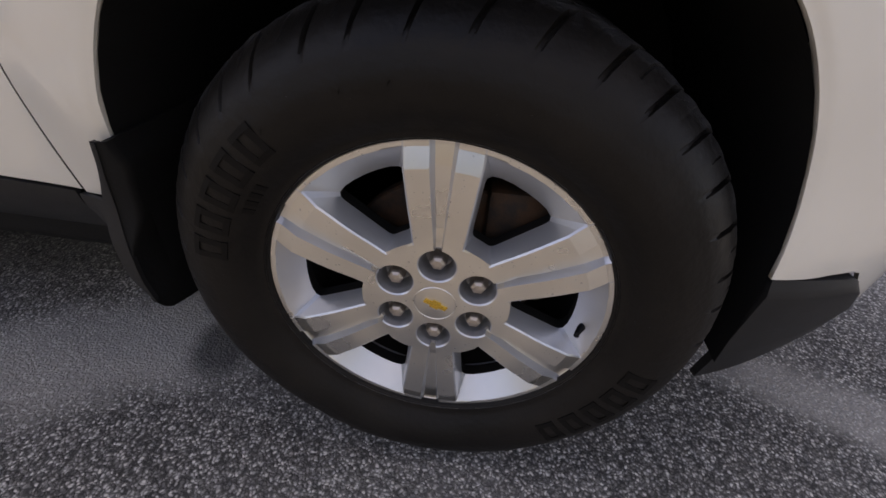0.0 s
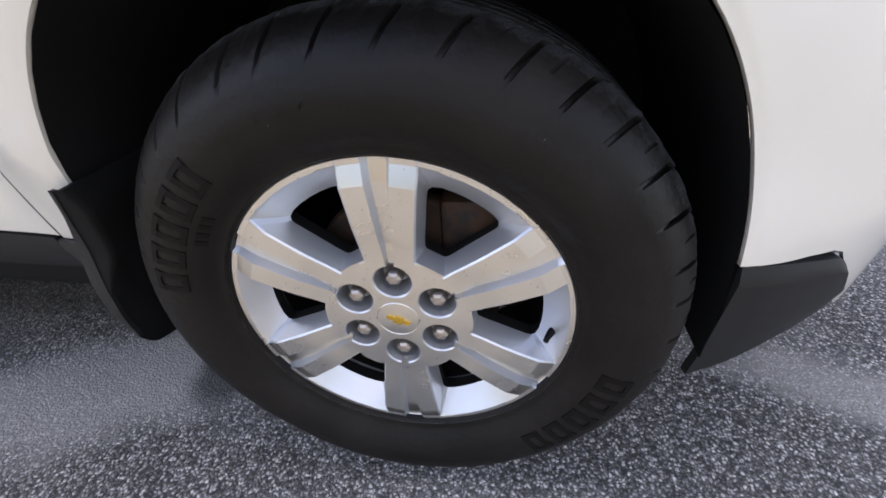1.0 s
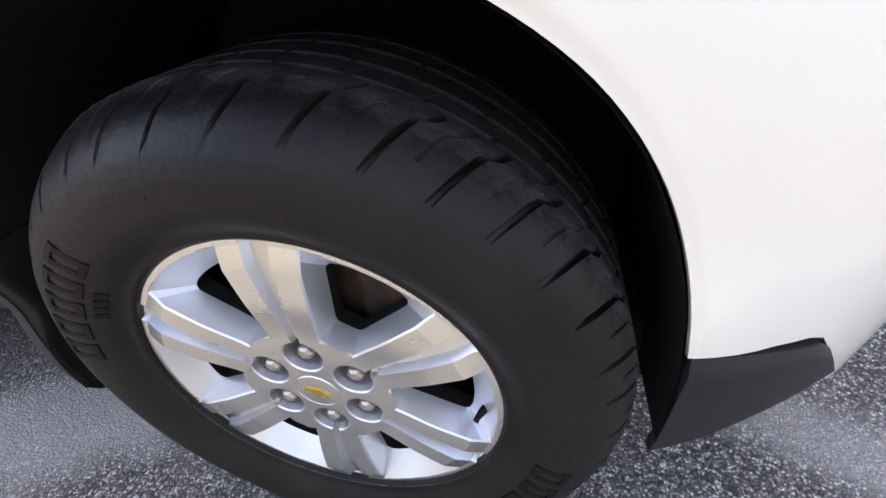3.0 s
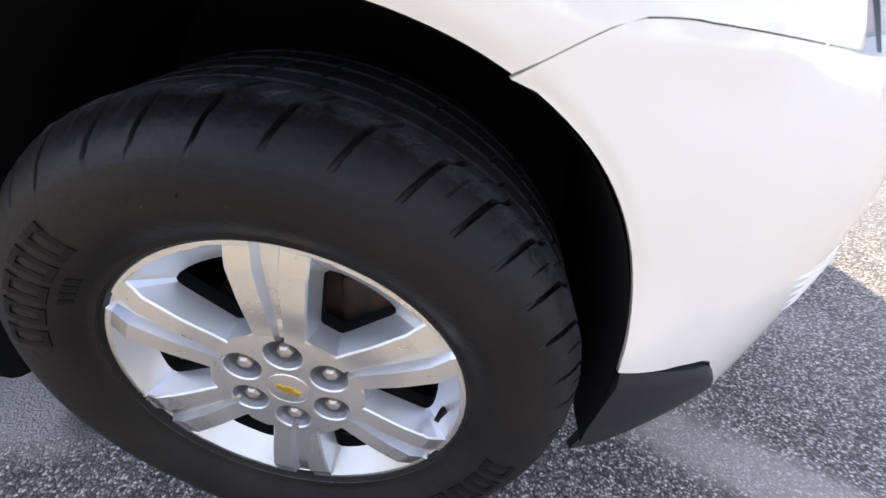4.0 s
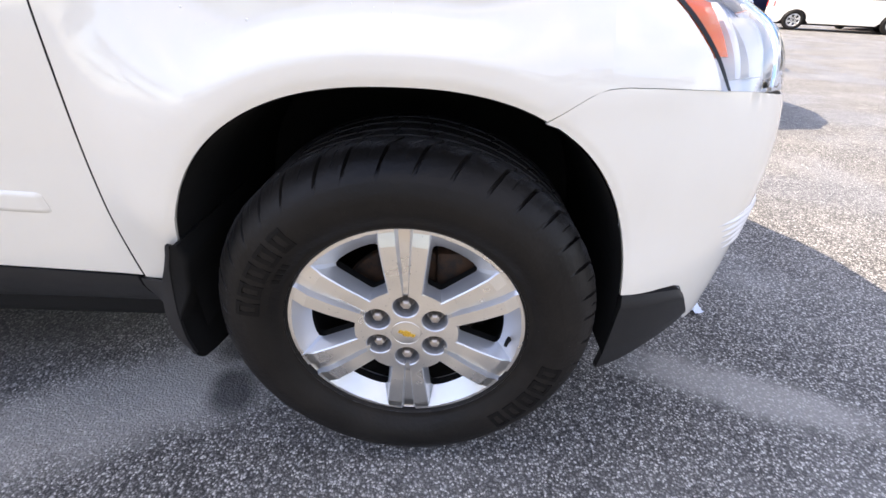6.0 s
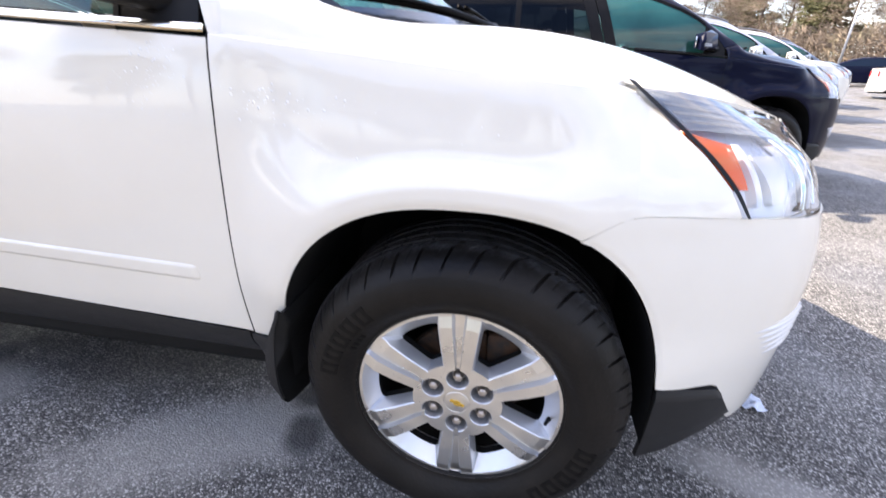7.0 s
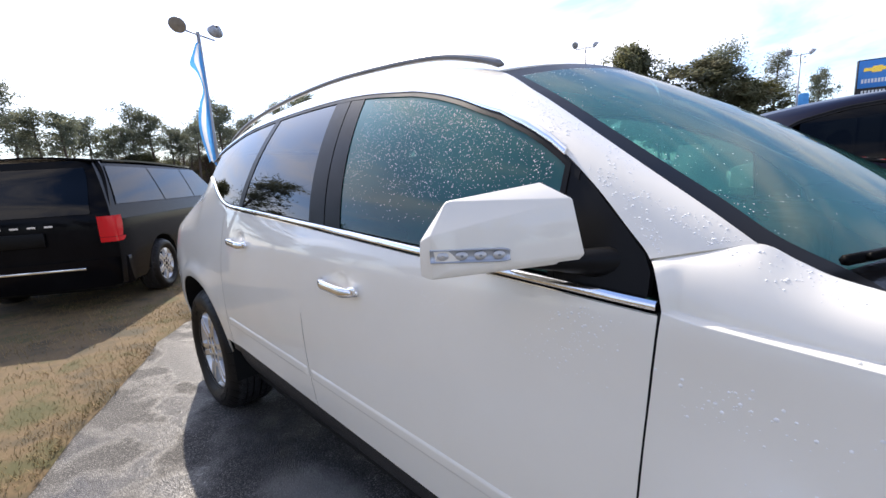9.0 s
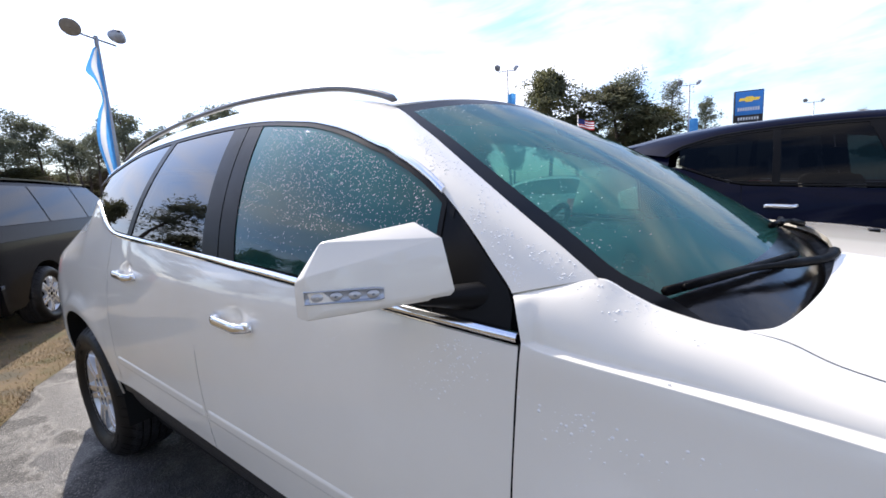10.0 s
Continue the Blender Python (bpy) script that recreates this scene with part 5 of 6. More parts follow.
    bmesh.ops.recalc_face_normals(shell, faces=shell.faces)
    lamp = part("lamp_strip", keep(shell), LAMP_GREY, h, "clear lamp strip with bright reflectors")
    for i in range(4):
        t = lerp(0.55, 0.91, i / 3)
        b = lathe([(0.0075, 0.0), (0.006, -0.002), (0.002, -0.003)], 12)
        q = strip_at(t, 0.0045)
        bmesh.ops.transform(b, matrix=Matrix.Translation(q) @ pose(0, 0, 0, 0, 0, 48) @ Matrix.Diagonal((1.5, 1, 1, 1)), verts=b.verts)
        part("reflector", keep(b), SILVER, lamp)
    # arm and foot
    arm = bmesh.new()
    rows = []
    for t in (0, 0.25, 0.5, 0.75, 1.0):
        p = lerp(Vector((-0.690, -0.030, 1.206)), Vector((-0.575, 0.066, 1.196)), t)
        hx, hz = lerp(0.060, 0.050, t), lerp(0.012, 0.030, t)
        rows.append([arm.verts.new(p + Vector((hx * math.cos(a) * 0.9, hx * math.cos(a) * 0.25, hz * math.sin(a)))) for a in [2 * math.pi * k / 12 for k in range(12)]])
    for a, b in zip(rows, rows[1:]):
        for k in range(12):
            arm.faces.new((a[k], a[(k + 1) % 12], b[(k + 1) % 12], b[k]))
    arm.faces.new(rows[0])
    arm.faces.new(rows[-1][::-1])
    bmesh.ops.recalc_face_normals(arm, faces=arm.faces)
    part("mirror_arm", keep(arm), TRIM, c, "black mirror arm")


def headlight(c, paint, left):
    edge = [(0.272, 0.1285, 1.071), (0.366, 0.106, 0.994), (0.424, 0.085, 0.944), (0.474, 0.076, 0.892), (0.508, 0.066, 0.842)]
    back = curve_of(edge)
    bottom = curve_of([(0.508, 0.066, 0.842), (0.60, 0.118, 0.833), (0.68, 0.190, 0.824), (0.76, 0.300, 0.815), (0.83, 0.46, 0.806)])
    topc = curve_of([(0.272, 0.1285, 1.071), (0.45, 0.232, 1.034), (0.58, 0.345, 1.000), (0.69, 0.455, 0.975), (0.77, 0.57, 0.958)])
    end = curve_of([(0.77, 0.57, 0.958), (0.82, 0.53, 0.89), (0.83, 0.46, 0.806)])

    def lens(u, v, inset=0.0):
        # u along the car from the back edge, v from top to bottom
        a, b = Vector(topc(u)), Vector(bottom(u))
        l, r = Vector(back(v)), Vector(end(v))
        p = lerp(a, b, v) + lerp(l, r, u) - (lerp(lerp(a, b, 0), lerp(a, b, 0), 0) * 0)
        p -= lerp(lerp(Vector(topc(0)), Vector(topc(1)), u), lerp(Vector(bottom(0)), Vector(bottom(1)), u), v)
        out = Vector((0.72, -0.62, 0.35)).normalized()
        p += out * (0.030 * math.sin(math.pi * v) * math.sin(math.pi * min(1, u * 1.3)) - inset)
        return p

    def add(name, f, nu, nv, mat, label="", parent=None, flange=0.0):
        return part(name, sheet(f, nu, nv, (-0.7, 0.6, -0.3), flange, mirrored=left), mat, parent or c, label)
    h = add("headlight", lambda u, v: lens(u, v), 24, 16, CLEAR, "clear wraparound headlight with an amber side reflector", flange=0.02)
    h.visible_shadow = False
    add("headlight_bowl", lambda u, v: lens(u, v, 0.026 + 0.012 * math.sin(math.pi * v) * math.sin(math.pi * u)), 20, 12, LAMP_SILVER, parent=h)
    # dark seal along the edge, dark hood along the top, amber piece behind the back edge
    add("lens_seal", lambda u, v: lens(0.020 * u, v, -0.001), 2, 20, TRIM, parent=h)
    add("lens_hood", lambda u, v: lens(lerp(0.05, 0.95, u), lerp(0.03, 0.26, v), 0.010), 16, 5, LAMP_GREY, parent=h)

    def amber(u, v):
        far = lerp(0.128, 0.078, v ** 0.7)
        return lens(lerp(0.020 + 0.026 * v, far, u), lerp(lerp(0.27, 0.375, u), 0.755, v), 0.007)
    add("amber_reflector", amber, 6, 12, AMBER, "orange reflector", h, 0.02)

    def frame_piece(u, v):
        return lens(lerp(0.145, 0.168, u) - 0.035 * v, lerp(0.36, 0.90, v), 0.012 - 0.004 * math.sin(math.pi * u))
    add("lamp_frame", frame_piece, 4, 10, LAMP_SILVER, parent=h, flange=0.03)

    def projector(u, v):
        return lens(lerp(0.180, lerp(0.315, 0.265, v), u) + 0.025 * v, lerp(0.46, 0.88, v), 0.016 - 0.006 * math.sin(math.pi * u))
    add("lamp_reflector", projector, 8, 10, WHITE_PLASTIC, parent=h, flange=0.02)
    for u0 in (0.36, 0.46, 0.60):
        add("lamp_divider", lambda u, v: lens(lerp(u0, u0 + 0.035, u) + 0.08 * v, lerp(0.28, 0.96, v), 0.014 - 0.006 * math.sin(math.pi * u)), 4, 8, CHROME if u0 != 0.46 else SILVER, parent=h, flange=0.02)
    for v0 in (0.09, 0.14, 0.19):
        add("hood_line", lambda u, v: lens(lerp(0.06, 0.9, u), v0 + lerp(0, 0.014, v), 0.0085), 16, 1, SILVER, parent=h)

    # clear ribbed lamp low on the bumper's corner
    plan = curve_of([(0.60, 0.104), (0.66, 0.138), (0.72, 0.190), (0.77, 0.252)])

    def ribbed(u, v):
        q = plan(u)
        z = lerp(0.515, 0.592, v) - 0.012 * u * (1 - v)
        off = nose_off(z) * step(0.45, 0.8, float(q[0])) + 0.22 * (z - 0.70) ** 2 * (1 - step(0.45, 0.8, float(q[0])))
        return (float(q[0]) + 0.75 * (0.006 - off + 0.003 * math.sin(v * 31)), float(q[1]) - 0.66 * (0.006 - off + 0.003 * math.sin(v * 31)), z)
    part("corner_lamp", sheet(ribbed, 12, 30, (-0.7, 0.7, 0), 0.015, mirrored=left), WHITE_PLASTIC, c, "clear ribbed corner lamp")


def interior(c):
    cab = part("dashboard", box((-0.95, 0.18, 0.75), (-0.38, 1.82, 1.155), 0.06), TRIM, c)
    part("cabin_floor", box((-3.6, 0.15, 0.42), (-0.6, 1.85, 0.50)), LINER, c)
    for x in (-1.75, -2.60):
        for y in (0.52, 1.48):
            s = part("seat_cushion", box((x, y - 0.26, 0.55), (x + 0.52, y + 0.26, 0.78), 0.06), SEAT, c)
            b = box((-0.09, -0.25, 0.0), (0.09, 0.25, 0.62), 0.06)
            bmesh.ops.transform(b, matrix=pose(x + 0.02, y, 0.70, 0, -14, 0), verts=b.verts)
            part("seat_back", b, SEAT, c)
            hr = box((-0.06, -0.13, 0.0), (0.06, 0.13, 0.17), 0.045)
            bmesh.ops.transform(hr, matrix=pose(x - 0.15, y, 1.34, 0, -10, 0), verts=hr.verts)
            part("headrest", hr, SEAT, c)
    ring = bmesh.new()
    m = pose(-1.02, 1.45, 1.10, 0, -65, 0)
    pts = [m @ Vector((0.185 * math.cos(2 * math.pi * k / 28), 0.185 * math.sin(2 * math.pi * k / 28), 0)) for k in range(29)]
    ring.free()
    sw = part("steering_wheel", tube(pts, 0.017, 8, False), TRIM, c)
    hub = box((-0.07, -0.16, -0.03), (0.05, 0.16, 0.0), 0.012)
    bmesh.ops.transform(hub, matrix=m, verts=hub.verts)
    part("wheel_hub", hub, TRIM, sw)


# ---- ground ----
def ground_mesh():
    bm = bmesh.new()
    r = 900
    vs = [bm.verts.new(p) for p in ((-r, -r, 0), (r, -r, 0), (r, r, 0), (-r, r, 0))]
    bm.faces.new(vs)
    return bm


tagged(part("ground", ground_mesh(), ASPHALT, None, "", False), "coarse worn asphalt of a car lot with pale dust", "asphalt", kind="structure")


LAWN = height_of([(-9.0, 5.4), (-3.0, -0.3), (-1.4, -1.9), (-0.85, -2.92), (-0.65, -3.44), (-0.48, -3.72), (-0.30, -4.10), (-0.10, -4.42), (0.02, -4.85), (0.34, -5.24), (2.0, -6.9), (11.0, -16.0)])


def lawn_edge(y):
    return LAWN(y) + 0.12 * noise.noise((0, y * 2.6, 0)) + 0.07 * noise.noise((3, y * 8, 0))


def lawn_mesh():
    """A low bank of dry grass with a ragged edge against the asphalt."""
    bm = bmesh.new()
    rows = []
    for i in range(121):
        y = -9 + 20 * i / 120
        e = lawn_edge(y)
        rows.append([bm.verts.new((e - d, y - 0.3 * d, z + 0.015 * noise.noise((e - d, y, 1)) * min(1, d * 3))) for d, z in ((0, 0.002), (0.05, 0.016), (0.2, 0.03), (0.6, 0.045), (1.2, 0.06), (2.2, 0.07), (4, 0.07), (9, 0.07), (30, 0.07))])
    for a, b in zip(rows, rows[1:]):
        for k in range(len(a) - 1):
            bm.faces.new((a[k], b[k], b[k + 1], a[k + 1]))
    bmesh.ops.recalc_face_normals(bm, faces=bm.faces)
    return bm


tagged(part("lawn", lawn_mesh(), DRYGRASS), "dry yellowed grass verge beside the asphalt", "grass", kind="structure")


def grass_mesh(count, seed):
    rnd = random.Random(seed)
    verts, faces = [], []
    for _ in range(count):
        y = rnd.uniform(-3.0, 2.0)
        d = rnd.random() ** 1.5 * 3.4
        x = lawn_edge(y) - d + 0.02
        yy = y - 0.3 * d
        if noise.noise((x * 1.3, yy * 1.3, 5)) < -0.18 and rnd.random() < 0.8:
            continue
        z = 0.002 + min(0.06, 0.02 + d * 0.03)
        h, a, w = rnd.uniform(0.012, 0.04), rnd.uniform(0, 6.28), rnd.uniform(0.0015, 0.003)
        c, s = math.cos(a), math.sin(a)
        lean = rnd.uniform(0.3, 1.2) * h
        n = len(verts)
        verts += [(x - s * w, yy + c * w, z), (x + s * w, yy - c * w, z), (x + c * lean, yy + s * lean, z + h)]
        faces.append((n, n + 1, n + 2))
    me = bpy.data.meshes.new("grass")
    me.from_pydata(verts, [], faces)
    me.materials.append(GRASS)
    return me


tagged(new("grass", grass_mesh(42000, 3)), "short dry grass blades on the verge", "grass", kind="stuff")

# ---- cars of the same model ----
main_car = car("crossover", pose(0, 0, 0), WHITE, "wet white crossover with silver alloy wheels, parked on asphalt")


def recoloured(source, m, paint, name, label, group=""):
    """Another car of the same model in its own paint."""
    o = copy_thing(source, m)
    o.name = name
    swap = {WHITE: paint, SHADE_GLASS: VAN_GLASS, RAIL: TRIM} if paint == NAVY else {WHITE: paint}
    tagged(o, label, group=group)
    if paint == NAVY:
        for p in [q for q in o.children_recursive if q.name.startswith("roof_rail")]:
            bpy.data.objects.remove(p)
    for p in o.children_recursive:
        if paint == NAVY and p.name.startswith(("window_strip", "belt_strip")):
            p.material_slots[0].link = "OBJECT"
            p.material_slots[0].material = TRIM
        if p.type == "MESH" and p.data.materials and p.data.materials[0] in swap:
            p.material_slots[0].link = "OBJECT"
            p.material_slots[0].material = swap[p.data.materials[0]]
    return o


recoloured(main_car, pose(2.13, 3.47, 0, 0, 0, 5.3) @ Matrix.Diagonal((0.93, 1.0, 1.0, 1.0)), NAVY, "crossover", "dark navy blue crossover parked beside the white one")
recoloured(main_car, pose(3.95, 6.75, 0, 0, 0, 5.3), SILVER, "crossover", "silver crossover parked in the same row", "cars in the row")
recoloured(main_car, pose(6.0, 10.0, 0, 0, 0, 5.3), WHITE, "crossover", "white crossover parked in the same row", "cars in the row")
recoloured(main_car, pose(8.0, 13.3, 0, 0, 0, 5.3), GREYBLUE, "crossover", "grey blue crossover parked in the same row", "cars in the row")


# ---- other vehicles ----
def small_wheel(parent, x, y, z, r, left):
    w = new("wheel")
    w.empty_display_size = 0.1
    w.parent = parent
    w.matrix_local = pose(x, y, z, 0, 11, 180 if left else 0) @ Matrix.Diagonal((r / 0.3845, 0.86, r / 0.3845, 1))
    share("tyre", "tyre", tyre_mesh, RUBBER, w)
    share("rim", "rim", rim_mesh, ALLOY, w)
    return w


def minivan(m, paint, label):
    """Origin on the ground under the rear right corner, nose to +x, body from y = 0 to 2."""
    c = thing("minivan", m, label, "minivan")
    L = 5.1
    cx = 0.98

    def sy(x, z):
        return 0.02 + 0.10 * max(0, z - 0.95) ** 2 * 2 + 0.16 * (z - 0.75) ** 2 + 0.25 * max(0, x - 4.2) ** 2 + 0.3 * max(0, 0.25 - x) ** 2

    def gy(z):
        return 0.05 + 0.30 * (z - 1.0) + 0.12 * max(0, z - 1.0) ** 2

    def az(x, c0):
        u = abs(x - c0) / 0.40
        return 0.36 + 0.38 * math.sqrt(1 - u ** 2.2) if u < 1 else 0.0
    for left in (False, True):
        def add(name, f, nu, nv, mat, inward=(0, 1, 0), flange=0.01, us=None, lab=""):
            return part(name, sheet(f, nu, nv, inward, flange, mirrored=left, us=us), mat, c, lab)

        def lower(u, v):
            x = u * (L - 0.25)
            lo = max(0.30, az(x, cx), az(x, 4.05))
            z = lerp(lo, 1.02, v)
            return (x, sy(x, z), z)
        us = sorted([i / 30 for i in range(31)] + [(k + 0.40 * math.sin(a)) / (L - 0.25) for k in (cx, 4.05) for a in np.linspace(-1.57, 1.57, 19)])
        add("body_side", lower, 0, 12, paint, us=[float(a) for a in us])

        def upper(u, v):
            x0, x1 = lerp(0.0, 0.32, v), lerp(L - 1.15, L - 2.1, v)
            z = lerp(1.02, 1.70, v)
            return (lerp(x0, x1, u), gy(z) + 0.012, z)
        add("window_frame", upper, 20, 8, paint)
        for x0, x1 in ((0.24, 1.46), (1.49, 2.54), (2.57, 3.70)):
            def pane(u, v):
                a, b = (x0 + 0.25 * v * (x0 < 0.5), x1 - (0.55 * v if x1 > 3.5 else 0.0))
                z = lerp(1.19, 1.64, v)
                return (lerp(a, b, u), gy(z) + 0.002, z)
            add("side_window", pane, 8, 6, MINIVAN_GLASS, flange=0.008)

        def tail_lens(z0, z1):
            def f(u, v):
                z = lerp(z0, z1, v)
                if u < 0.45:
                    t = u / 0.45
                    return (-0.048 + 0.035 * t * t, lerp(0.19, sy(0, z) + 0.004, t ** 0.8), z)
                t = (u - 0.45) / 0.55
                x = lerp(-0.013, 0.13 - 0.05 * (1 - v) ** 2, t)
                return (x, sy(max(0.0, x), z) - 0.008 + 0.004 * t, z)
            return f
        add("tail_light", tail_lens(0.84, 1.07), 14, 8, REDLENS, (1, 0.6, 0), lab="red tail light")
        add("reversing_lens", tail_lens(0.785, 0.836), 14, 2, REDLENS, (1, 0.6, 0))

        def liner(u, v):
            a = lerp(0, math.pi, u)
            return (cx + 0.40 * math.cos(a), lerp(0.03, 0.4, v), 0.36 + 0.38 * math.sin(a))
        part("wheel_housing", sheet(liner, 14, 2, (0, 0, 1), 0, mirrored=left), LINER, c)
        for x in (cx, 4.05):
            small_wheel(c, x, 0.03 if not left else 1.97, 0.335, 0.340, left)

    def hatch(u, v):
        z = lerp(0.55, 1.70, v)
        x = -0.03 + 0.32 * step(0.36, 1.0, v) ** 1.2 + 0.10 * abs(2 * u - 1) ** 4
        return (x, lerp(0.04 + 0.26 * v * v, 1.96 - 0.26 * v * v, u), z)
    part("tailgate", sheet(hatch, 20, 16, (1, 0, 0), 0.02), paint, c)

    def back_glass(u, v):
        p = hatch(lerp(0.10, 0.90, u), lerp(0.48, 0.93, v))
        return (p[0] - 0.008, p[1], p[2])
    part("rear_glass", sheet(back_glass, 10, 6, (1, 0, 0), 0.008), MINIVAN_GLASS, c)
    part("rear_bumper", sheet(lambda u, v: (-0.10 + 0.20 * abs(2 * u - 1) ** 4 + 0.05 * (1 - v) ** 2, lerp(0.02, 1.98, u), lerp(0.28, 0.60, v)), 24, 6, (1, 0, 0), 0.06), paint, c)
    part("bumper_strip", box((-0.112, 0.35, 0.50), (-0.09, 1.65, 0.525), 0.004), CHROME, c, "chrome bumper strip")
    part("plate_panel", box((-0.055, 0.72, 0.78), (-0.035, 1.28, 0.93), 0.006), TRIM, c)
    for k in range(5):
        part("badge_bar", box((-0.05, 0.62 + 0.16 * k, 0.985), (-0.035, 0.70 + 0.16 * k, 1.005)), CHROME, c, "", False)
    part("roof", sheet(lambda u, v: (lerp(0.29, L - 2.05, v), lerp(0.30, 1.70, u), 1.70 + 0.05 * math.sin(math.pi * u) + 0.03 * math.sin(math.pi * min(1, v + 0.1))), 14, 14, (0, 0, -1), 0.02), paint, c)
    part("windscreen", sheet(lambda u, v: (lerp(L - 2.05, L - 1.0, v), lerp(0.30, 1.70, u) + (0.5 - u) * -0.3 * v * -1, lerp(1.70, 1.05, v) + 0.04 * math.sin(math.pi * u)), 8, 6, (-0.5, 0, -1), 0.01), MINIVAN_GLASS, c)
    part("hood", sheet(lambda u, v: (lerp(L - 1.1, L - 0.05, v), lerp(0.1, 1.9, u), lerp(1.06, 0.80, v * v) + 0.03 * math.sin(math.pi * u)), 10, 8, (0, 0, -1), 0.02), paint, c)
    part("nose", sheet(lambda u, v: (L - 0.02 - 0.25 * abs(2 * u - 1) ** 3, lerp(0.06, 1.94, u), lerp(0.28, 0.82, v)), 14, 5, (-1, 0, 0), 0.02), paint, c)
    part("underbody", box((0.1, 0.2, 0.22), (L - 0.3, 1.8, 0.42), 0.03), LINER, c)
    return c


van_turn = math.degrees(math.atan2(0.56, -0.83))
minivan(pose(-6.14, 0.06, 0.065, 0, 0, van_turn), BLACK, "black minivan with red tail lights, standing on dry grass")


def sedan(m, paint, label, group=""):
    """Origin under the rear right corner, nose to +x, body from y = 0 to 1.8."""
    c = thing("sedan", m, label, "car", group)
    top = height_of([(0.0, 0.96), (0.5, 1.00), (1.0, 1.02), (3.2, 1.00), (3.7, 0.97), (4.5, 0.80), (4.7, 0.62)])
    roofz = height_of([(0.55, 1.02), (1.2, 1.30), (1.7, 1.42), (2.4, 1.45), (2.9, 1.38), (3.4, 1.14), (3.65, 1.00)])

    def az(x):
        u = min(abs(x - 0.95), abs(x - 3.75)) / 0.37
        return 0.33 + 0.34 * math.sqrt(1 - u * u) if u < 1 else 0.0
    for left in (False, True):
        def fl(f):
            return (lambda u, v: (f(u, v)[0], f(u, v)[1], f(u, v)[2])) if not left else (lambda u, v: (f(u, v)[0], 1.8 - f(u, v)[1], f(u, v)[2]))
        inw = (0, -1, 0) if left else (0, 1, 0)

        def side(u, v):
            x = 0.02 + 4.66 * u
            z = lerp(max(0.24, az(x)), top(x), v)
            y = 0.02 + 0.12 * (z - 0.7) ** 2 + 0.35 * max(0, x - 4.1) ** 2 + 0.35 * max(0, 0.35 - x) ** 2 + 0.5 * max(0, z - 0.9) ** 2
            return (x, y, z)
        us = sorted([i / 40 for i in range(41)] + [float((k + 0.37 * math.sin(a) - 0.02) / 4.66) for k in (0.95, 3.75) for a in np.linspace(-1.57, 1.57, 15)])
        part("body_side", sheet(fl(side), 0, 10, inw, 0.01, us=us), paint, c)

        def glass_side(u, v):
            x = lerp(0.72, 3.50, u)
            z = lerp(top(x) + 0.01, max(roofz(x) - 0.06, top(x) + 0.012), v)
            return (x, 0.10 + 0.42 * (z - 1.0), z)
        part("side_window", sheet(fl(glass_side), 24, 6, inw, 0.01), SHADE_GLASS, c)

        def roof_side(u, v):
            x = lerp(0.55, 3.65, u)
            z = roofz(x) - 0.06 * (1 - v)
            return (x, 0.098 + 0.42 * (z - 1.0) + 0.04 * v, z)
        part("roof_side", sheet(fl(roof_side), 30, 2, inw, 0.02), paint, c)
        part("tail_light", sheet(fl(lambda u, v: (lerp(-0.015, 0.22, u), lerp(0.30, 0.012, u ** 0.5), lerp(0.74, 0.90, v))), 8, 3, (1, -0.5 if left else 0.5, 0), 0.01), REDLENS, c)
        for x in (0.95, 3.75):
            small_wheel(c, x, 0.03 if not left else 1.77, 0.325, 0.33, left)
            part("wheel_housing", box((x - 0.38, 0.12 if not left else 1.3, 0.2), (x + 0.38, 0.5 if not left else 1.68, 0.7), 0.05), LINER, c)
    part("roof", sheet(lambda u, v: (lerp(0.5, 3.68, v), lerp(0.135 + 0.42 * (roofz(lerp(0.5, 3.68, v)) - 1), 1.665 - 0.42 * (roofz(lerp(0.5, 3.68, v)) - 1), u), roofz(lerp(0.5, 3.68, v)) + 0.02 * math.sin(math.pi * u)), 10, 30, (0, 0, -1), 0.01), paint, c)
    part("trunk_and_hood", sheet(lambda u, v: (lerp(0.0, 4.68, v), lerp(0.05, 1.75, u), top(lerp(0.0, 4.68, v)) + 0.03 * math.sin(math.pi * u) - 0.004), 8, 40, (0, 0, -1), 0.01), paint, c)
    part("rear_end", sheet(lambda u, v: (0.0 + 0.25 * abs(2 * u - 1) ** 4, lerp(0.03, 1.77, u), lerp(0.26, 0.965, v)), 16, 4, (1, 0, 0), 0.01), paint, c)
    part("front_end", sheet(lambda u, v: (4.69 - 0.3 * abs(2 * u - 1) ** 4, lerp(0.05, 1.75, u), lerp(0.24, 0.63, v)), 16, 4, (-1, 0, 0), 0.01), paint, c)
    part("underbody", box((0.1, 0.2, 0.18), (4.5, 1.6, 0.35), 0.03), LINER, c)
    return c


sedan(pose(11.7, 17.7, 0, 0, 0, -32), WHITE, "white sedan parked across the lot")
sedan(pose(15.6, 28.0, 0, 0, 0, -28), NAVY, "dark blue sedan parked across the lot", "dark cars across the lot")
sedan(pose(18.6, 30.0, 0, 0, 0, -28), BLACK, "black sedan parked across the lot", "dark cars across the lot")
sedan(pose(-6.4, 9.0, 0, 0, 0, 18), WHITE, "white sedan parked behind the row", "cars behind the row")
sedan(pose(-3.6, 13.6, 0, 0, 0, 20), RED, "red sedan parked behind the row", "cars behind the row")


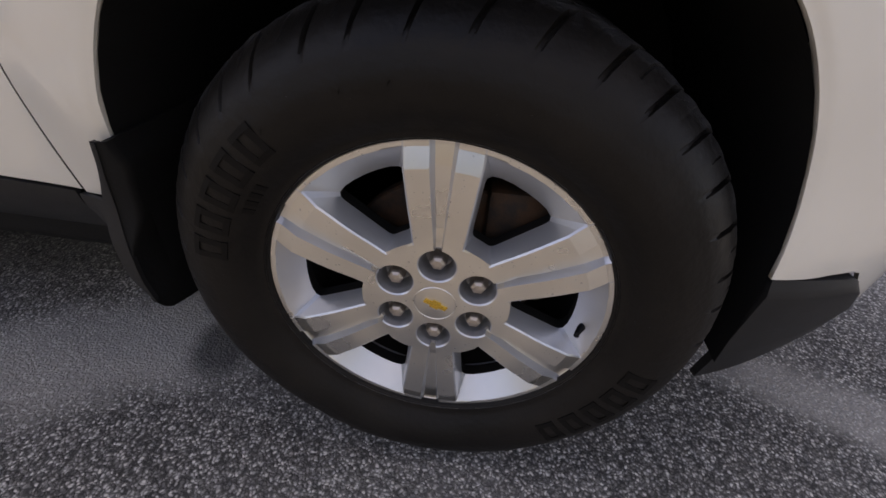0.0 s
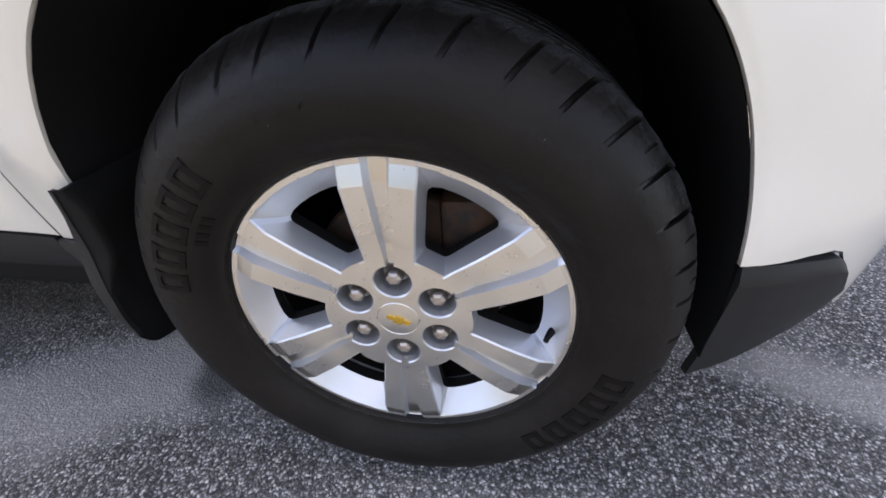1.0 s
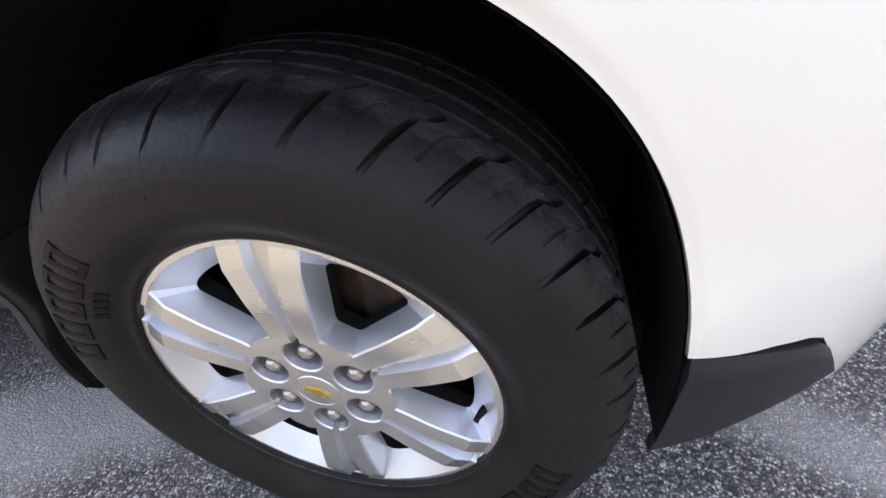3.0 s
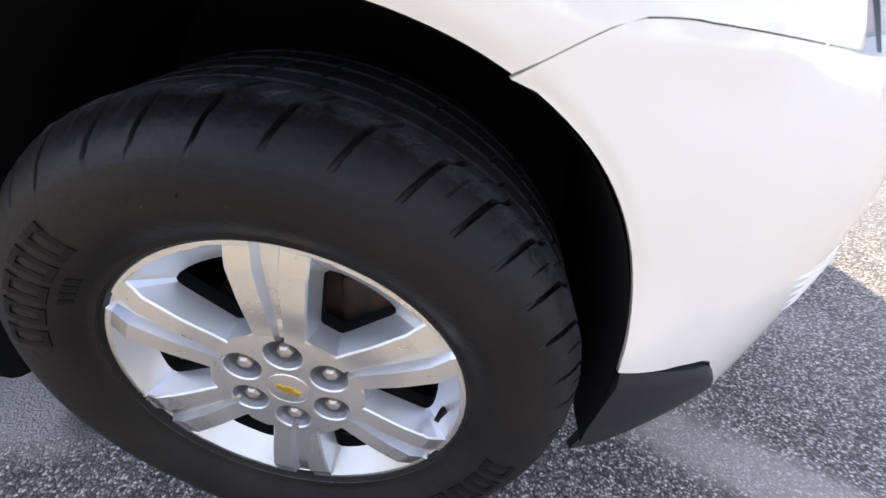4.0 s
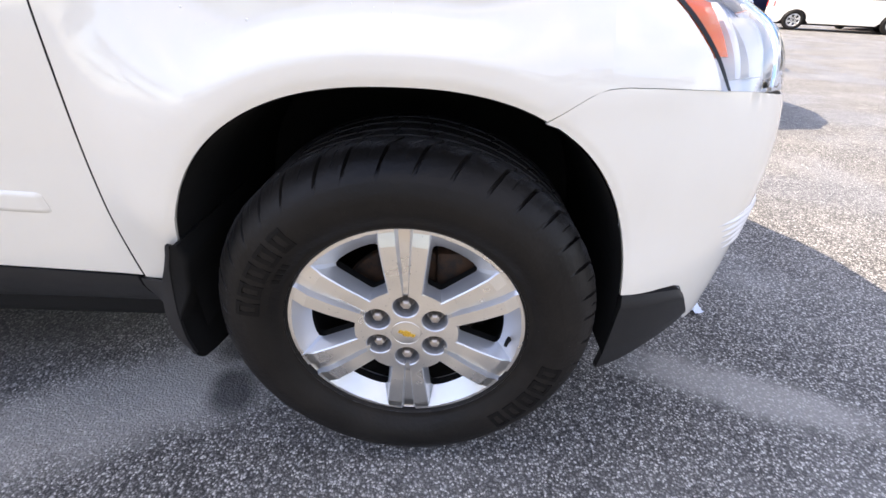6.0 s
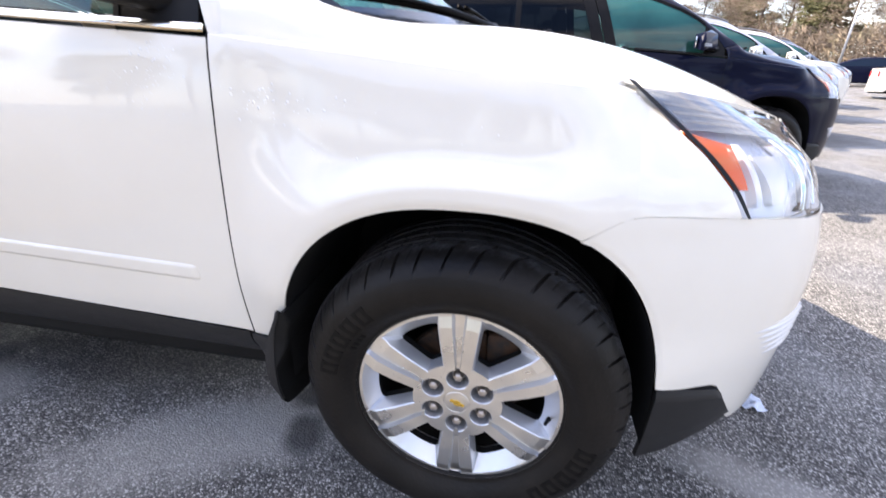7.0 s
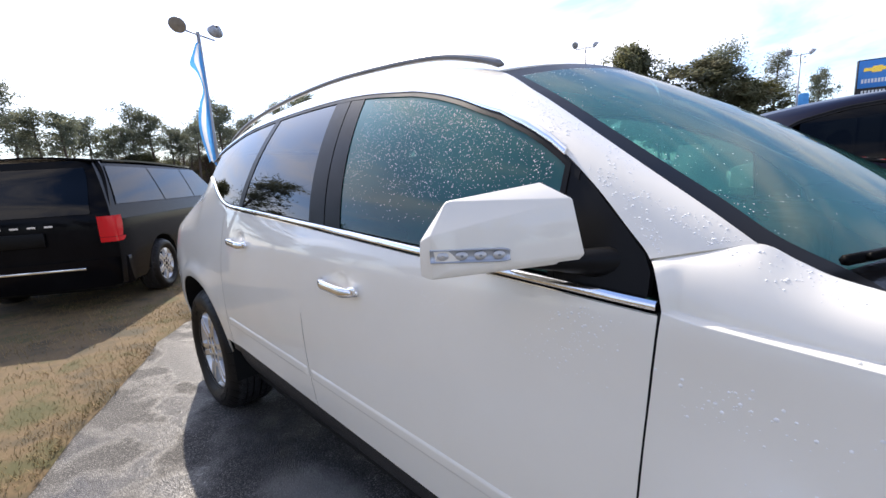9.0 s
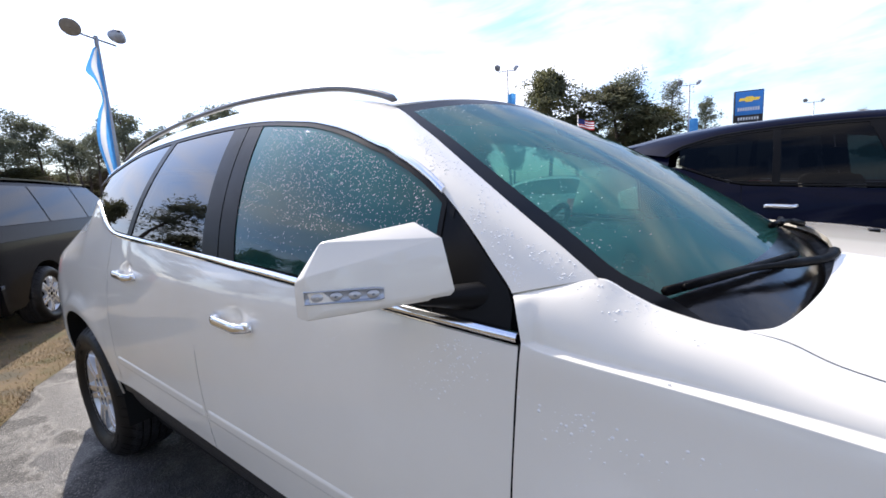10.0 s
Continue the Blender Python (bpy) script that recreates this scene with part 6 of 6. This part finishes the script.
# ---- trees ----
def tree(name, kind, seed, height, m, label, group=""):
    """Tapered trunk with limbs, and a crown of many small leaf clumps with gaps."""
    rnd = random.Random(seed)
    t = thing(name, m, label, "tree", group)
    bend = [rnd.uniform(-0.03, 0.03) * height for _ in range(4)]
    spine = curve_of([(0, 0, 0), (bend[0], bend[1], height * 0.4), (bend[2], bend[3], height * 0.75), (bend[2] * 0.5, bend[3] * 0.5, height)])
    base = height * 0.020
    limbs = [tube([spine(i / 10) for i in range(11)], [lerp(base, base * 0.15, i / 10) for i in range(11)], 7)]
    verts, faces = [], []
    low = {"pine": 0.48, "oak": 0.22, "bare": 0.2}[kind]
    spread = {"pine": 0.20, "oak": 0.28, "bare": 0.26}[kind]
    n = {"pine": 34, "oak": 46, "bare": 60}[kind]
    for k in range(n):
        f = low + (1 - low) * (k + rnd.random()) / n
        p = Vector(spine(f))
        a = rnd.uniform(0, 2 * math.pi)
        shape = math.sin(math.pi * min(1, max(0.05, (f - low) / (1 - low)) ** 0.8 * 0.9 + 0.08)) if kind != "pine" else (1.05 - 0.6 * (f - low) / (1 - low))
        reach = height * spread * shape * rnd.uniform(0.55, 1.1)
        rise = reach * rnd.uniform(0.1, 0.7)
        tip = p + Vector((reach * math.cos(a), reach * math.sin(a), rise))
        mid = lerp(p, tip, 0.5) + Vector((0, 0, rnd.uniform(-0.1, 0.1) * reach))
        limbs.append(tube([p, mid, tip], [base * 0.30 * (1.2 - f), base * 0.18 * (1.2 - f), base * 0.05], 4))
        for s in range({"pine": 4, "oak": 9, "bare": 5}[kind]):
            c0 = lerp(p, tip, rnd.uniform(0.4, 1.05)) + Vector([rnd.gauss(0, 1) for _ in range(3)]) * reach * 0.16
            size = height * rnd.uniform(0.018, 0.042)
            for _ in range({"pine": 26, "oak": 30, "bare": 20}[kind]):
                d = Vector([rnd.gauss(0, 1) for _ in range(3)])
                d.z *= 0.6
                q = c0 + d * size
                u = Vector([rnd.gauss(0, 1) for _ in range(3)]).normalized()
                w = u.orthogonal().normalized()
                l, b = (height * rnd.uniform(0.010, 0.021), height * rnd.uniform(0.006, 0.011)) if kind == "oak" else (height * rnd.uniform(0.008, 0.017), height * rnd.uniform(0.0035, 0.0065)) if kind == "pine" else (height * rnd.uniform(0.012, 0.03), height * 0.0014)
                i = len(verts)
                verts += [q - u * l, q + w * b, q + u * l, q - w * b]
                faces.append((i, i + 1, i + 2, i + 3))
    part("trunk", join_meshes(limbs), BARK, t, "rough brown trunk and limbs")
    me = bpy.data.meshes.new("crown")
    me.from_pydata(verts, [], faces)
    me.materials.append({"pine": PINE, "oak": OAK, "bare": TWIGS}[kind])
    cr = new("crown", me)
    cr.parent = t
    return t


def aim(az, dist, eye=(-0.2, -0.6)):
    """A place on the ground by its bearing from ahead (+y) to the right and its distance."""
    a = radians(az)
    return eye[0] + dist * math.sin(a), eye[1] + dist * math.cos(a)


PROTO = {}


def plant(kind, variant, az, dist, height, turn=0, label="", group="", wide=1.0):
    x, y = aim(az, dist)
    key = (kind, variant)
    m = pose(x, y, 0, 0, 0, turn) @ Matrix.Diagonal((height / 10 * wide, height / 10 * wide, height / 10, 1))
    name = {"pine": "pine_tree", "oak": "broadleaf_tree", "bare": "bare_tree"}[kind]
    if key not in PROTO:
        PROTO[key] = tree(name, kind, 17 * variant + len(kind), 10.0, m, label, group)
        return PROTO[key]
    source = PROTO[key]
    o = copy_thing(source, Matrix.Identity(4))
    o.matrix_basis = m
    tagged(o, label, group=group)
    return o


plant("oak", 1, -22.0, 62, 15.4, 20, "tall broad evergreen tree behind the car lot", wide=0.95)
plant("oak", 2, -26.6, 70, 12.0, 140, "dark tree behind the car lot", wide=0.8)
plant("oak", 3, -14.3, 60, 12.3, 60, "broad windswept tree behind the car lot", wide=1.35)
plant("oak", 4, -17.6, 66, 9.0, 10, "bushy olive green tree behind the car lot", wide=1.3)
plant("oak", 2, -18.5, 64, 10.0, 250, "bushy tree behind the car lot", wide=1.0)
plant("pine", 1, -12.8, 60, 13.0, 0, "tall pine with an open crown behind the car lot", wide=1.3)
plant("pine", 2, -14.4, 66, 11.5, 90, "tall pine with an open crown behind the car lot", wide=1.0)
plant("oak", 4, -10.6, 62, 9.4, 200, "bushy olive green tree behind the car lot", wide=1.6)
plant("pine", 3, -7.8, 64, 12.3, 40, "slender pine with sparse branches", wide=0.8)
plant("pine", 1, -4.6, 68, 10.2, 130, "slender pine with sparse branches", wide=0.7)
plant("oak", 3, -6.0, 66, 6.0, 10, "low bushy tree behind the car lot", wide=1.5)
plant("oak", 2, 3.0, 75, 7.0, 10, "low bushy tree behind the car lot", wide=1.0)
plant("bare", 1, 8.0, 90, 8.6, 10, "bare winter tree in the distance")
rnd = random.Random(8)
for k in range(28):
    plant("pine", 1 + k % 3, -92 + 1.1 * k + rnd.uniform(-0.5, 0.5), 62 + rnd.uniform(-8, 10), 10.6 + rnd.uniform(-2.6, 1.6), rnd.uniform(0, 360),
          "tall pine in a dense stand beyond the grass", "pine stand", 1.05)
for k in range(38):
    plant("bare" if k % 3 == 1 else "oak", 1 + k % 3, -93 + 0.86 * k, 68 + rnd.uniform(-5, 6), 5.4 + rnd.uniform(-1.0, 1.0), rnd.uniform(0, 360), "dark undergrowth tree among the pines", "pine stand", 1.5)
plant("bare", 2, -66.3, 80, 10.5, 0, "bare winter tree in the distance")
for k in range(24):
    kind = "bare" if k % 4 else "oak"
    plant(kind, 1 + k % 3, 14.5 + 1.75 * k + rnd.uniform(-0.5, 0.5), 75 + rnd.uniform(-8, 12), (7.6 if k < 4 else 9.6) + rnd.uniform(-1.2, 1.4), rnd.uniform(0, 360),
          "bare brown winter tree at the edge of the lot" if kind == "bare" else "olive green tree among bare ones", "winter woods", 1.5)


def brush_mesh(count, seed):
    """A dense brown belt of bare scrub along the edge of the lot."""
    r = random.Random(seed)
    verts, faces = [], []
    for _ in range(count):
        az, d = r.uniform(13, 75), r.uniform(62, 72)
        x, y = aim(az, d)
        top = 4.6 + 1.6 * noise.noise((az * 0.35, 0, 0)) + 0.8 * noise.noise((az * 1.3, 2, 0))
        z = r.random() ** 0.8 * top * r.uniform(0.8, 1.1)
        u = Vector((r.gauss(0, 0.6), r.gauss(0, 0.6), r.gauss(0.5, 0.7))).normalized()
        w = u.cross(Vector((0.6, 0.8, 0.1))).normalized()
        l, b = r.uniform(0.2, 0.7), r.uniform(0.02, 0.07)
        i = len(verts)
        c = Vector((x, y, z))
        verts += [c - u * l, c + w * b, c + u * l, c - w * b]
        faces.append((i, i + 1, i + 2, i + 3))
    me = bpy.data.meshes.new("brush")
    me.from_pydata(verts, [], faces)
    me.materials.append(TWIGS)
    return me


tagged(new("brush", brush_mesh(30000, 12)), "dense brown winter scrub along the lot", "scrub", kind="stuff")
# woods behind the camera, which the windows mirror
for k in range(26):
    kind = ("pine", "oak", "oak")[k % 3]
    plant(kind, 1 + (k // 3) % 3, 112 + 6.0 * k + rnd.uniform(-2, 2), 48 + rnd.uniform(-6, 14), (14.5 if kind == "pine" else 11.0) + rnd.uniform(-2.0, 2.0), rnd.uniform(0, 360),
          "tree at the far edge of the lot", "far woods", 1.2)


# ---- poles, flags and signs ----
def flood_lamp(parent, at, heading, down=25):
    """A round floodlight on a bracket."""
    b = lathe([(0.05, -0.30), (0.16, -0.26), (0.28, -0.05), (0.30, 0.0), (0.27, 0.01), (0.02, 0.02)], 20)
    bmesh.ops.transform(b, matrix=Matrix.Translation(at) @ pose(0, 0, 0, 0, 0, heading) @ pose(0, 0, 0, -down, 0, 0), verts=b.verts)
    h = part("lamp_head", b, GALVANISED, parent, "round grey floodlight")
    return h


def lamp_post(az, dist, height, heads, label, turn=0.0, head_scale=1.0):
    x, y = aim(az, dist)
    p = thing("lamp_post", pose(x, y, 0, 0, 0, turn), label, "lamp post", "lamp posts")
    part("pole", tube([(0, 0, 0), (0, 0, height * 0.5), (0, 0, height)], [0.13, 0.10, 0.07], 10), GALVANISED, p)
    part("cross_arm", tube([(-heads, 0, height - 0.1), (heads, 0, height - 0.1)], 0.035, 6), GALVANISED, p)
    flood_lamp(p, (-heads - 0.1, 0, height + 0.25), 150)
    flood_lamp(p, (heads + 0.1, 0, height), -60, 40)
    return p


def cloth(width, length, waves, amp, m, stripes, parent=None, name="banner", label="", n=14, profile=None):
    """A hanging cloth, split along its width into stripes of material."""
    t = parent if parent is not None else thing(name, m, label, "flag")
    for w0, w1, mat in stripes:
        def f(u, v):
            x = lerp(w0, w1, u) * width * (profile(v) if profile else 1.0)
            return (x, amp * math.sin(waves * v * 6.28 + 2 * x / width) * (0.3 + x / width), -v * length + 0.05 * length * math.sin(3 * x / width))
        b = sheet(f, 5, n, (0, 1, 0), 0.006)
        part("stripe", b, mat, t)
    return t


lamp_post(-73.1, 20.0, 7.4, 0.80, "grey floodlight post beyond the grass", turn=-62)
bx, by = aim(-73.1, 19.85)
cloth(0.62, 4.7, 0.9, 0.12, pose(bx, by, 6.9, 0, 0, -62), [(0.0, 0.36, FLAG_BLUE), (0.36, 0.72, FLAG_WHITE), (0.72, 1.0, FLAG_BLUE)], name="banner", label="blue and white banner hanging on a lamp post", n=40,
      profile=height_of([(0.0, 0.10), (0.12, 0.75), (0.19, 1.0), (0.30, 0.55), (0.40, 0.30), (0.52, 0.55), (0.75, 0.95), (1.0, 0.80)]))
lamp_post(-27.0, 40.0, 11.2, 0.75, "grey floodlight post behind the car lot", turn=20)
bx, by = aim(-27.0, 39.8)
cloth(0.7, 2.6, 0.8, 0.1, pose(bx, by, 9.0, 0, 0, 10), [(0.0, 1.0, FLAG_BLUE)], name="banner", label="blue banner hanging on a lamp post")
lamp_post(-6.3, 55.0, 10.6, 0.8, "white floodlight post behind the car lot", turn=10)
bx, by = aim(-6.2, 54.6)
cloth(0.8, 2.4, 0.8, 0.1, pose(bx, by, 6.8, 0, 0, 10), [(0.0, 1.0, FLAG_BLUE)], name="banner", label="blue banner hanging on a lamp post")
lamp_post(4.5, 85.0, 10.3, 0.9, "grey floodlight post far behind the lot", turn=10)
lamp_post(30.0, 60.0, 7.2, 0.8, "distant floodlight post before bare trees", turn=10)


def stars_flag(az, dist, z, width):
    x, y = aim(az, dist)
    t = thing("flag", pose(x, y, 0, 0, 0, 12), "red and white striped flag with a blue corner on a pole", "flag")
    part("pole", tube([(0, 0, 0), (0, 0, z + 0.4)], 0.05, 8), GALVANISED, t)
    h = width * 0.55

    def at(u, v):
        x0 = u * width
        return (x0, 0.10 * math.sin(5 * u + 1.5 * v), z - v * h - 0.45 * u * width * 0.6 + 0.05 * math.sin(7 * u))
    for k in range(7):
        mat = FLAG_RED if k % 2 == 0 else FLAG_WHITE
        part("stripe", sheet(lambda u, v: at(u, (k + v) / 7), 10, 2, (0, 1, 0), 0.004), mat, t)
    part("corner", sheet(lambda u, v: (at(u * 0.42, v * 0.56)[0], at(u * 0.42, v * 0.56)[1] - 0.012, at(u * 0.42, v * 0.56)[2]), 6, 4, (0, 1, 0), 0.004), material("flag_navy", (0.03, 0.04, 0.16), 0.8), t)


stars_flag(-18.4, 48, 7.4, 1.6)


def dealer_sign(az, dist, bottom, width, height):
    x, y = aim(az, dist)
    s = thing("pole_sign", pose(x, y, 0, 0, 0, 18), "blue square sign with gold emblem and black strip on poles", "sign")
    for k in (-0.32, 0.32):
        part("pole", tube([(k * width, 0.15, 0), (k * width, 0.15, bottom + 0.2)], 0.16, 10), GALVANISED, s)
    part("cabinet", box((-width / 2, 0, bottom), (width / 2, 0.45, bottom + height), 0.05), SIGN_DARK, s)
    part("blue_panel", box((-width * 0.47, -0.03, bottom + height * 0.23), (width * 0.47, 0.02, bottom + height * 0.97), 0.01), SIGN_BLUE, s)
    e = bow_tie()
    bmesh.ops.transform(e, matrix=Matrix.Translation((0, -0.08, bottom + height * 0.72)) @ Matrix.Diagonal((width * 17, 20, width * 12, 1)), verts=e.verts)
    part("emblem", e, GOLD, s, "gold emblem", False)
    for k in range(9):
        x0 = -width * 0.38 + k * width * 0.085
        part("letter_bar", box((x0, -0.06, bottom + height * 0.36), (x0 + width * 0.055, -0.03, bottom + height * 0.47)), SIGN_WHITE, s, "", False)
    for k in range(8):
        x0 = -width * 0.36 + k * width * 0.092
        part("letter_bar", box((x0, -0.03, bottom + height * 0.07), (x0 + width * 0.055, 0.0, bottom + height * 0.16)), SIGN_WHITE, s, "", False)


dealer_sign(-0.75, 68, 7.0, 3.2, 3.9)


def showroom(m):
    """A low showroom with a blue portal and white columns."""
    s = thing("showroom", m, "white showroom with a blue portal and columns", "building")
    part("wall", box((-14, 3, 0), (14, 3.4, 4.2), 0.03), STUCCO, s)
    part("roof", box((-15, -0.5, 4.2), (15, 12, 4.6), 0.05), STUCCO, s)
    part("fascia", box((-15.1, -0.7, 3.5), (15.1, -0.45, 4.5), 0.03), FLAG_WHITE, s)
    part("portal_leg", box((-15.6, -1.1, 0), (-14.4, 0.2, 6.4), 0.05), SIGN_BLUE, s, "blue portal leg")
    part("portal_beam", box((-15.6, -1.1, 5.2), (-6.4, 0.2, 6.4), 0.05), SIGN_BLUE, s, "blue portal beam")
    for k in range(7):
        part("column", box((-13 + 4.2 * k, -0.4, 0), (-12.4 + 4.2 * k, 0.2, 4.2), 0.03), STUCCO, s)
    for k in range(12):
        w = part("window", box((-13.4 + 2.25 * k, 2.94, 0.4), (-11.4 + 2.25 * k, 3.02, 3.4), 0.01), SHADE_GLASS, s)
        part("frame", box((-13.5 + 2.25 * k, 2.90, 0.3), (-13.4 + 2.25 * k, 3.02, 3.5)), TRIM, w, "", False)


bx, by = aim(63.0, 34)
showroom(pose(bx, by, 0, 0, 0, -63))
bx, by = aim(42.0, 24)
sedan(pose(bx, by, 0, 0, 0, 30), BLACK, "black car in front of the showroom", "cars before the showroom")
bx, by = aim(40.5, 31)
sedan(pose(bx, by, 0, 0, 0, 20), RED, "red car in front of the showroom", "cars before the showroom")


# ---- rain drops on the white car ----
def drop_mesh(name, places, water=GLINT_WATER):
    """Small flattened beads of water; places: (point, outward normal, radius)."""
    verts, faces = [], []
    for p, n, r in places:
        n = Vector(n).normalized()
        a = n.orthogonal().normalized()
        b = n.cross(a)
        k = len(verts)
        p = Vector(p)
        verts.append(p + n * r * 0.36)
        for i in range(6):
            t = i * math.pi / 3
            verts.append(p + (a * math.cos(t) + b * math.sin(t)) * r * 0.75 + n * r * 0.24)
        for i in range(6):
            t = i * math.pi / 3
            verts.append(p + (a * math.cos(t) + b * math.sin(t)) * r - n * r * 0.03)
        for i in range(6):
            j = (i + 1) % 6
            faces += [(k, k + 1 + i, k + 1 + j), (k + 1 + i, k + 7 + i, k + 7 + j, k + 1 + j)]
    me = bpy.data.meshes.new(name)
    me.from_pydata(verts, [], faces)
    me.shade_smooth()
    me.materials.append(water)
    return me


def bead_size(rnd, lo, hi):
    return lo + (hi - lo) * rnd.random() ** 3


rnd = random.Random(31)
beads = []
for _ in range(5600):
    x = rnd.uniform(-1.50, -0.72)
    f = 1 - rnd.random() ** 1.5 * 0.9
    lo, hi = belt_z(x) + 0.02, WINDOW_TOP(x) - 0.03
    if hi < lo + 0.02:
        continue
    z = lerp(lo, hi, f)
    if x < -1.46 - 0.13 * f:
        continue
    if rnd.random() > 0.35 + 0.65 * step(-0.80, -1.15, x):
        continue
    if f < 0.42 + 0.35 * noise.noise((x * 5, z * 5, 3)) and rnd.random() < 0.8:
        continue
    beads.append(((x, upper_y(x, z), z), (0, -1, 0.45), bead_size(rnd, 0.0006, 0.0018)))
tagged(new("window_drops", drop_mesh("window_drops", beads)), "rain drops on the front side window glass", "water drops", kind="stuff")
beads = []
low_c, top_c = curve_of(PILLAR_LOW), curve_of(PILLAR_TOP)
for _ in range(1100):
    u = lerp(0.08, 0.52, rnd.random() ** 1.2)
    v = rnd.uniform(0.08, 0.92)
    if noise.noise((u * 14, v * 2.5, 4)) < -0.05:
        continue
    a = low_c(u)
    a, b = Vector((a[0], upper_y(a[0], a[1]), a[1])), Vector(top_c(u))
    q = lerp(a, b, v) + Vector((0, -0.7, 0.7)) * 0.013 * math.sin(math.pi * v) * step(0.0, 0.3, u)
    beads.append((q, (0.3, -0.7, 0.6), bead_size(rnd, 0.0008, 0.0025)))
for cx, cz, sx, sz, count, big in ((-0.615, 1.085, 0.035, 0.045, 110, 0.0030), (-0.70, 1.04, 0.05, 0.03, 24, 0.0028), (-0.385, 1.035, 0.045, 0.022, 50, 0.0036), (-0.36, 1.005, 0.05, 0.016, 26, 0.0034),
                                  (-0.20, 1.02, 0.06, 0.02, 10, 0.0030), (-0.30, 0.93, 0.05, 0.012, 10, 0.0030), (-0.98, 1.06, 0.05, 0.03, 60, 0.0018), (0.05, 0.97, 0.10, 0.04, 14, 0.0026),
                                  (-1.30, 1.14, 0.16, 0.02, 40, 0.0020), (-2.3, 1.15, 0.25, 0.03, 60, 0.0022)):
    # patches of beads below the mirror, on the door and on the fender's flank
    for _ in range(count):
        x, z = rnd.gauss(cx, sx), rnd.gauss(cz, sz)
        if z < belt_z(x) - 0.03 and not -0.545 < x < -0.50:
            beads.append(((x, side_y(x, z), z), (0, -1, 0.1), bead_size(rnd, 0.0010, big)))
skin = [(v.co.copy(), v.normal.copy()) for v in bpy.data.objects["front_fender"].data.vertices if v.co.z > 1.05 and v.normal.z > 0.1]
for _ in range(90):
    # beads on the slope under the cowl
    u = rnd.uniform(0.12, 0.44)
    b = Vector(FENDER_TOP(u))
    q = lerp(b, Vector((b.x, SLOPE_Y(b.x) * 0.45 + 0.02, lerp(b.z, 1.14 - 0.11 * (b.x + 0.5), 0.62))), 0.08 + 0.75 * rnd.random() ** 1.3)
    near = skin[min(range(len(skin)), key=lambda i: (skin[i][0] - q).length_squared)]
    q -= near[1] * (q - near[0]).dot(near[1])
    beads.append((q, near[1], bead_size(rnd, 0.0009, 0.0026)))
for _ in range(320):
    # along the windscreen's edge
    u, v = 0.03 + 0.10 * rnd.random() ** 2, rnd.uniform(0.25, 0.97)
    if rnd.random() < 0.5:
        u, v = rnd.uniform(0.03, 0.35), 0.96 - 0.05 * rnd.random() ** 2
    q = SCREEN(u, v)
    beads.append((q, (0.4, -0.1, 0.9), bead_size(rnd, 0.0008, 0.0020)))
tagged(new("body_drops", drop_mesh("body_drops", beads)), "rain drops on the white car's pillar, door and fender", "water drops", kind="stuff")

beads = []
for _ in range(3000):
    # fine spray on the front wheel
    r, a = rnd.uniform(0.04, 0.33), rnd.uniform(0, 2 * math.pi)
    x, z = r * math.cos(a), r * math.sin(a)
    if r < 0.243:
        off = abs((a - math.pi / 2 + math.pi / 6) % (math.pi / 3) - math.pi / 6) * r
        if rnd.random() < 0.35:
            continue
        if r < 0.095:
            if math.hypot(r - 0.066, off) < 0.030 or rnd.random() < 0.5:
                continue
            y = -0.006
        elif r < 0.11 or (off > 0.036 and r < 0.229) or off < 0.020:
            continue
        else:
            y = -0.0060 - 0.0045 * step(0.1016, 0.168, r) + 0.0078 * min(1.0, max(0.0, (r - 0.207) / 0.024))
    elif r < 0.262:
        continue
    else:
        if rnd.random() < 0.85 or a > math.pi or noise.noise((x * 9, z * 9, 7)) < 0:
            continue
        y = float(np.interp(r, [0.262, 0.276, 0.290, 0.304, 0.320, 0.335], [-0.0205, -0.0290, -0.0342, -0.0360, -0.0345, -0.0293]))
    beads.append(((x, y, 0.375 + z), (0, -1, 0.1), bead_size(rnd, 0.0005, 0.0018) if r < 0.243 else bead_size(rnd, 0.0003, 0.0008)))
tagged(new("wheel_drops", drop_mesh("wheel_drops", beads, CLEAR_WATER)), "fine rain drops on the alloy rim and tyre", "water drops", kind="stuff")


PAPER_AT = (0.952, 0.578)


def crumpled_paper(x, y):
    rnd = random.Random(4)
    bm = bmesh.new()
    grid = [[bm.verts.new((x + 0.10 * (i / 7 - 0.5) + rnd.uniform(-0.006, 0.006), y + 0.07 * (j / 6 - 0.5) + rnd.uniform(-0.006, 0.006), 0.004 + 0.028 * rnd.random() * math.sin(math.pi * (i + 0.5) / 8))) for j in range(7)] for i in range(8)]
    for i in range(7):
        for j in range(6):
            bm.faces.new((grid[i][j], grid[i + 1][j], grid[i + 1][j + 1], grid[i][j + 1]))
    return bm


tagged(part("crumpled_paper", crumpled_paper(*PAPER_AT), PAPER, None, "", False), "crumpled pale blue paper lying on the asphalt", "paper")
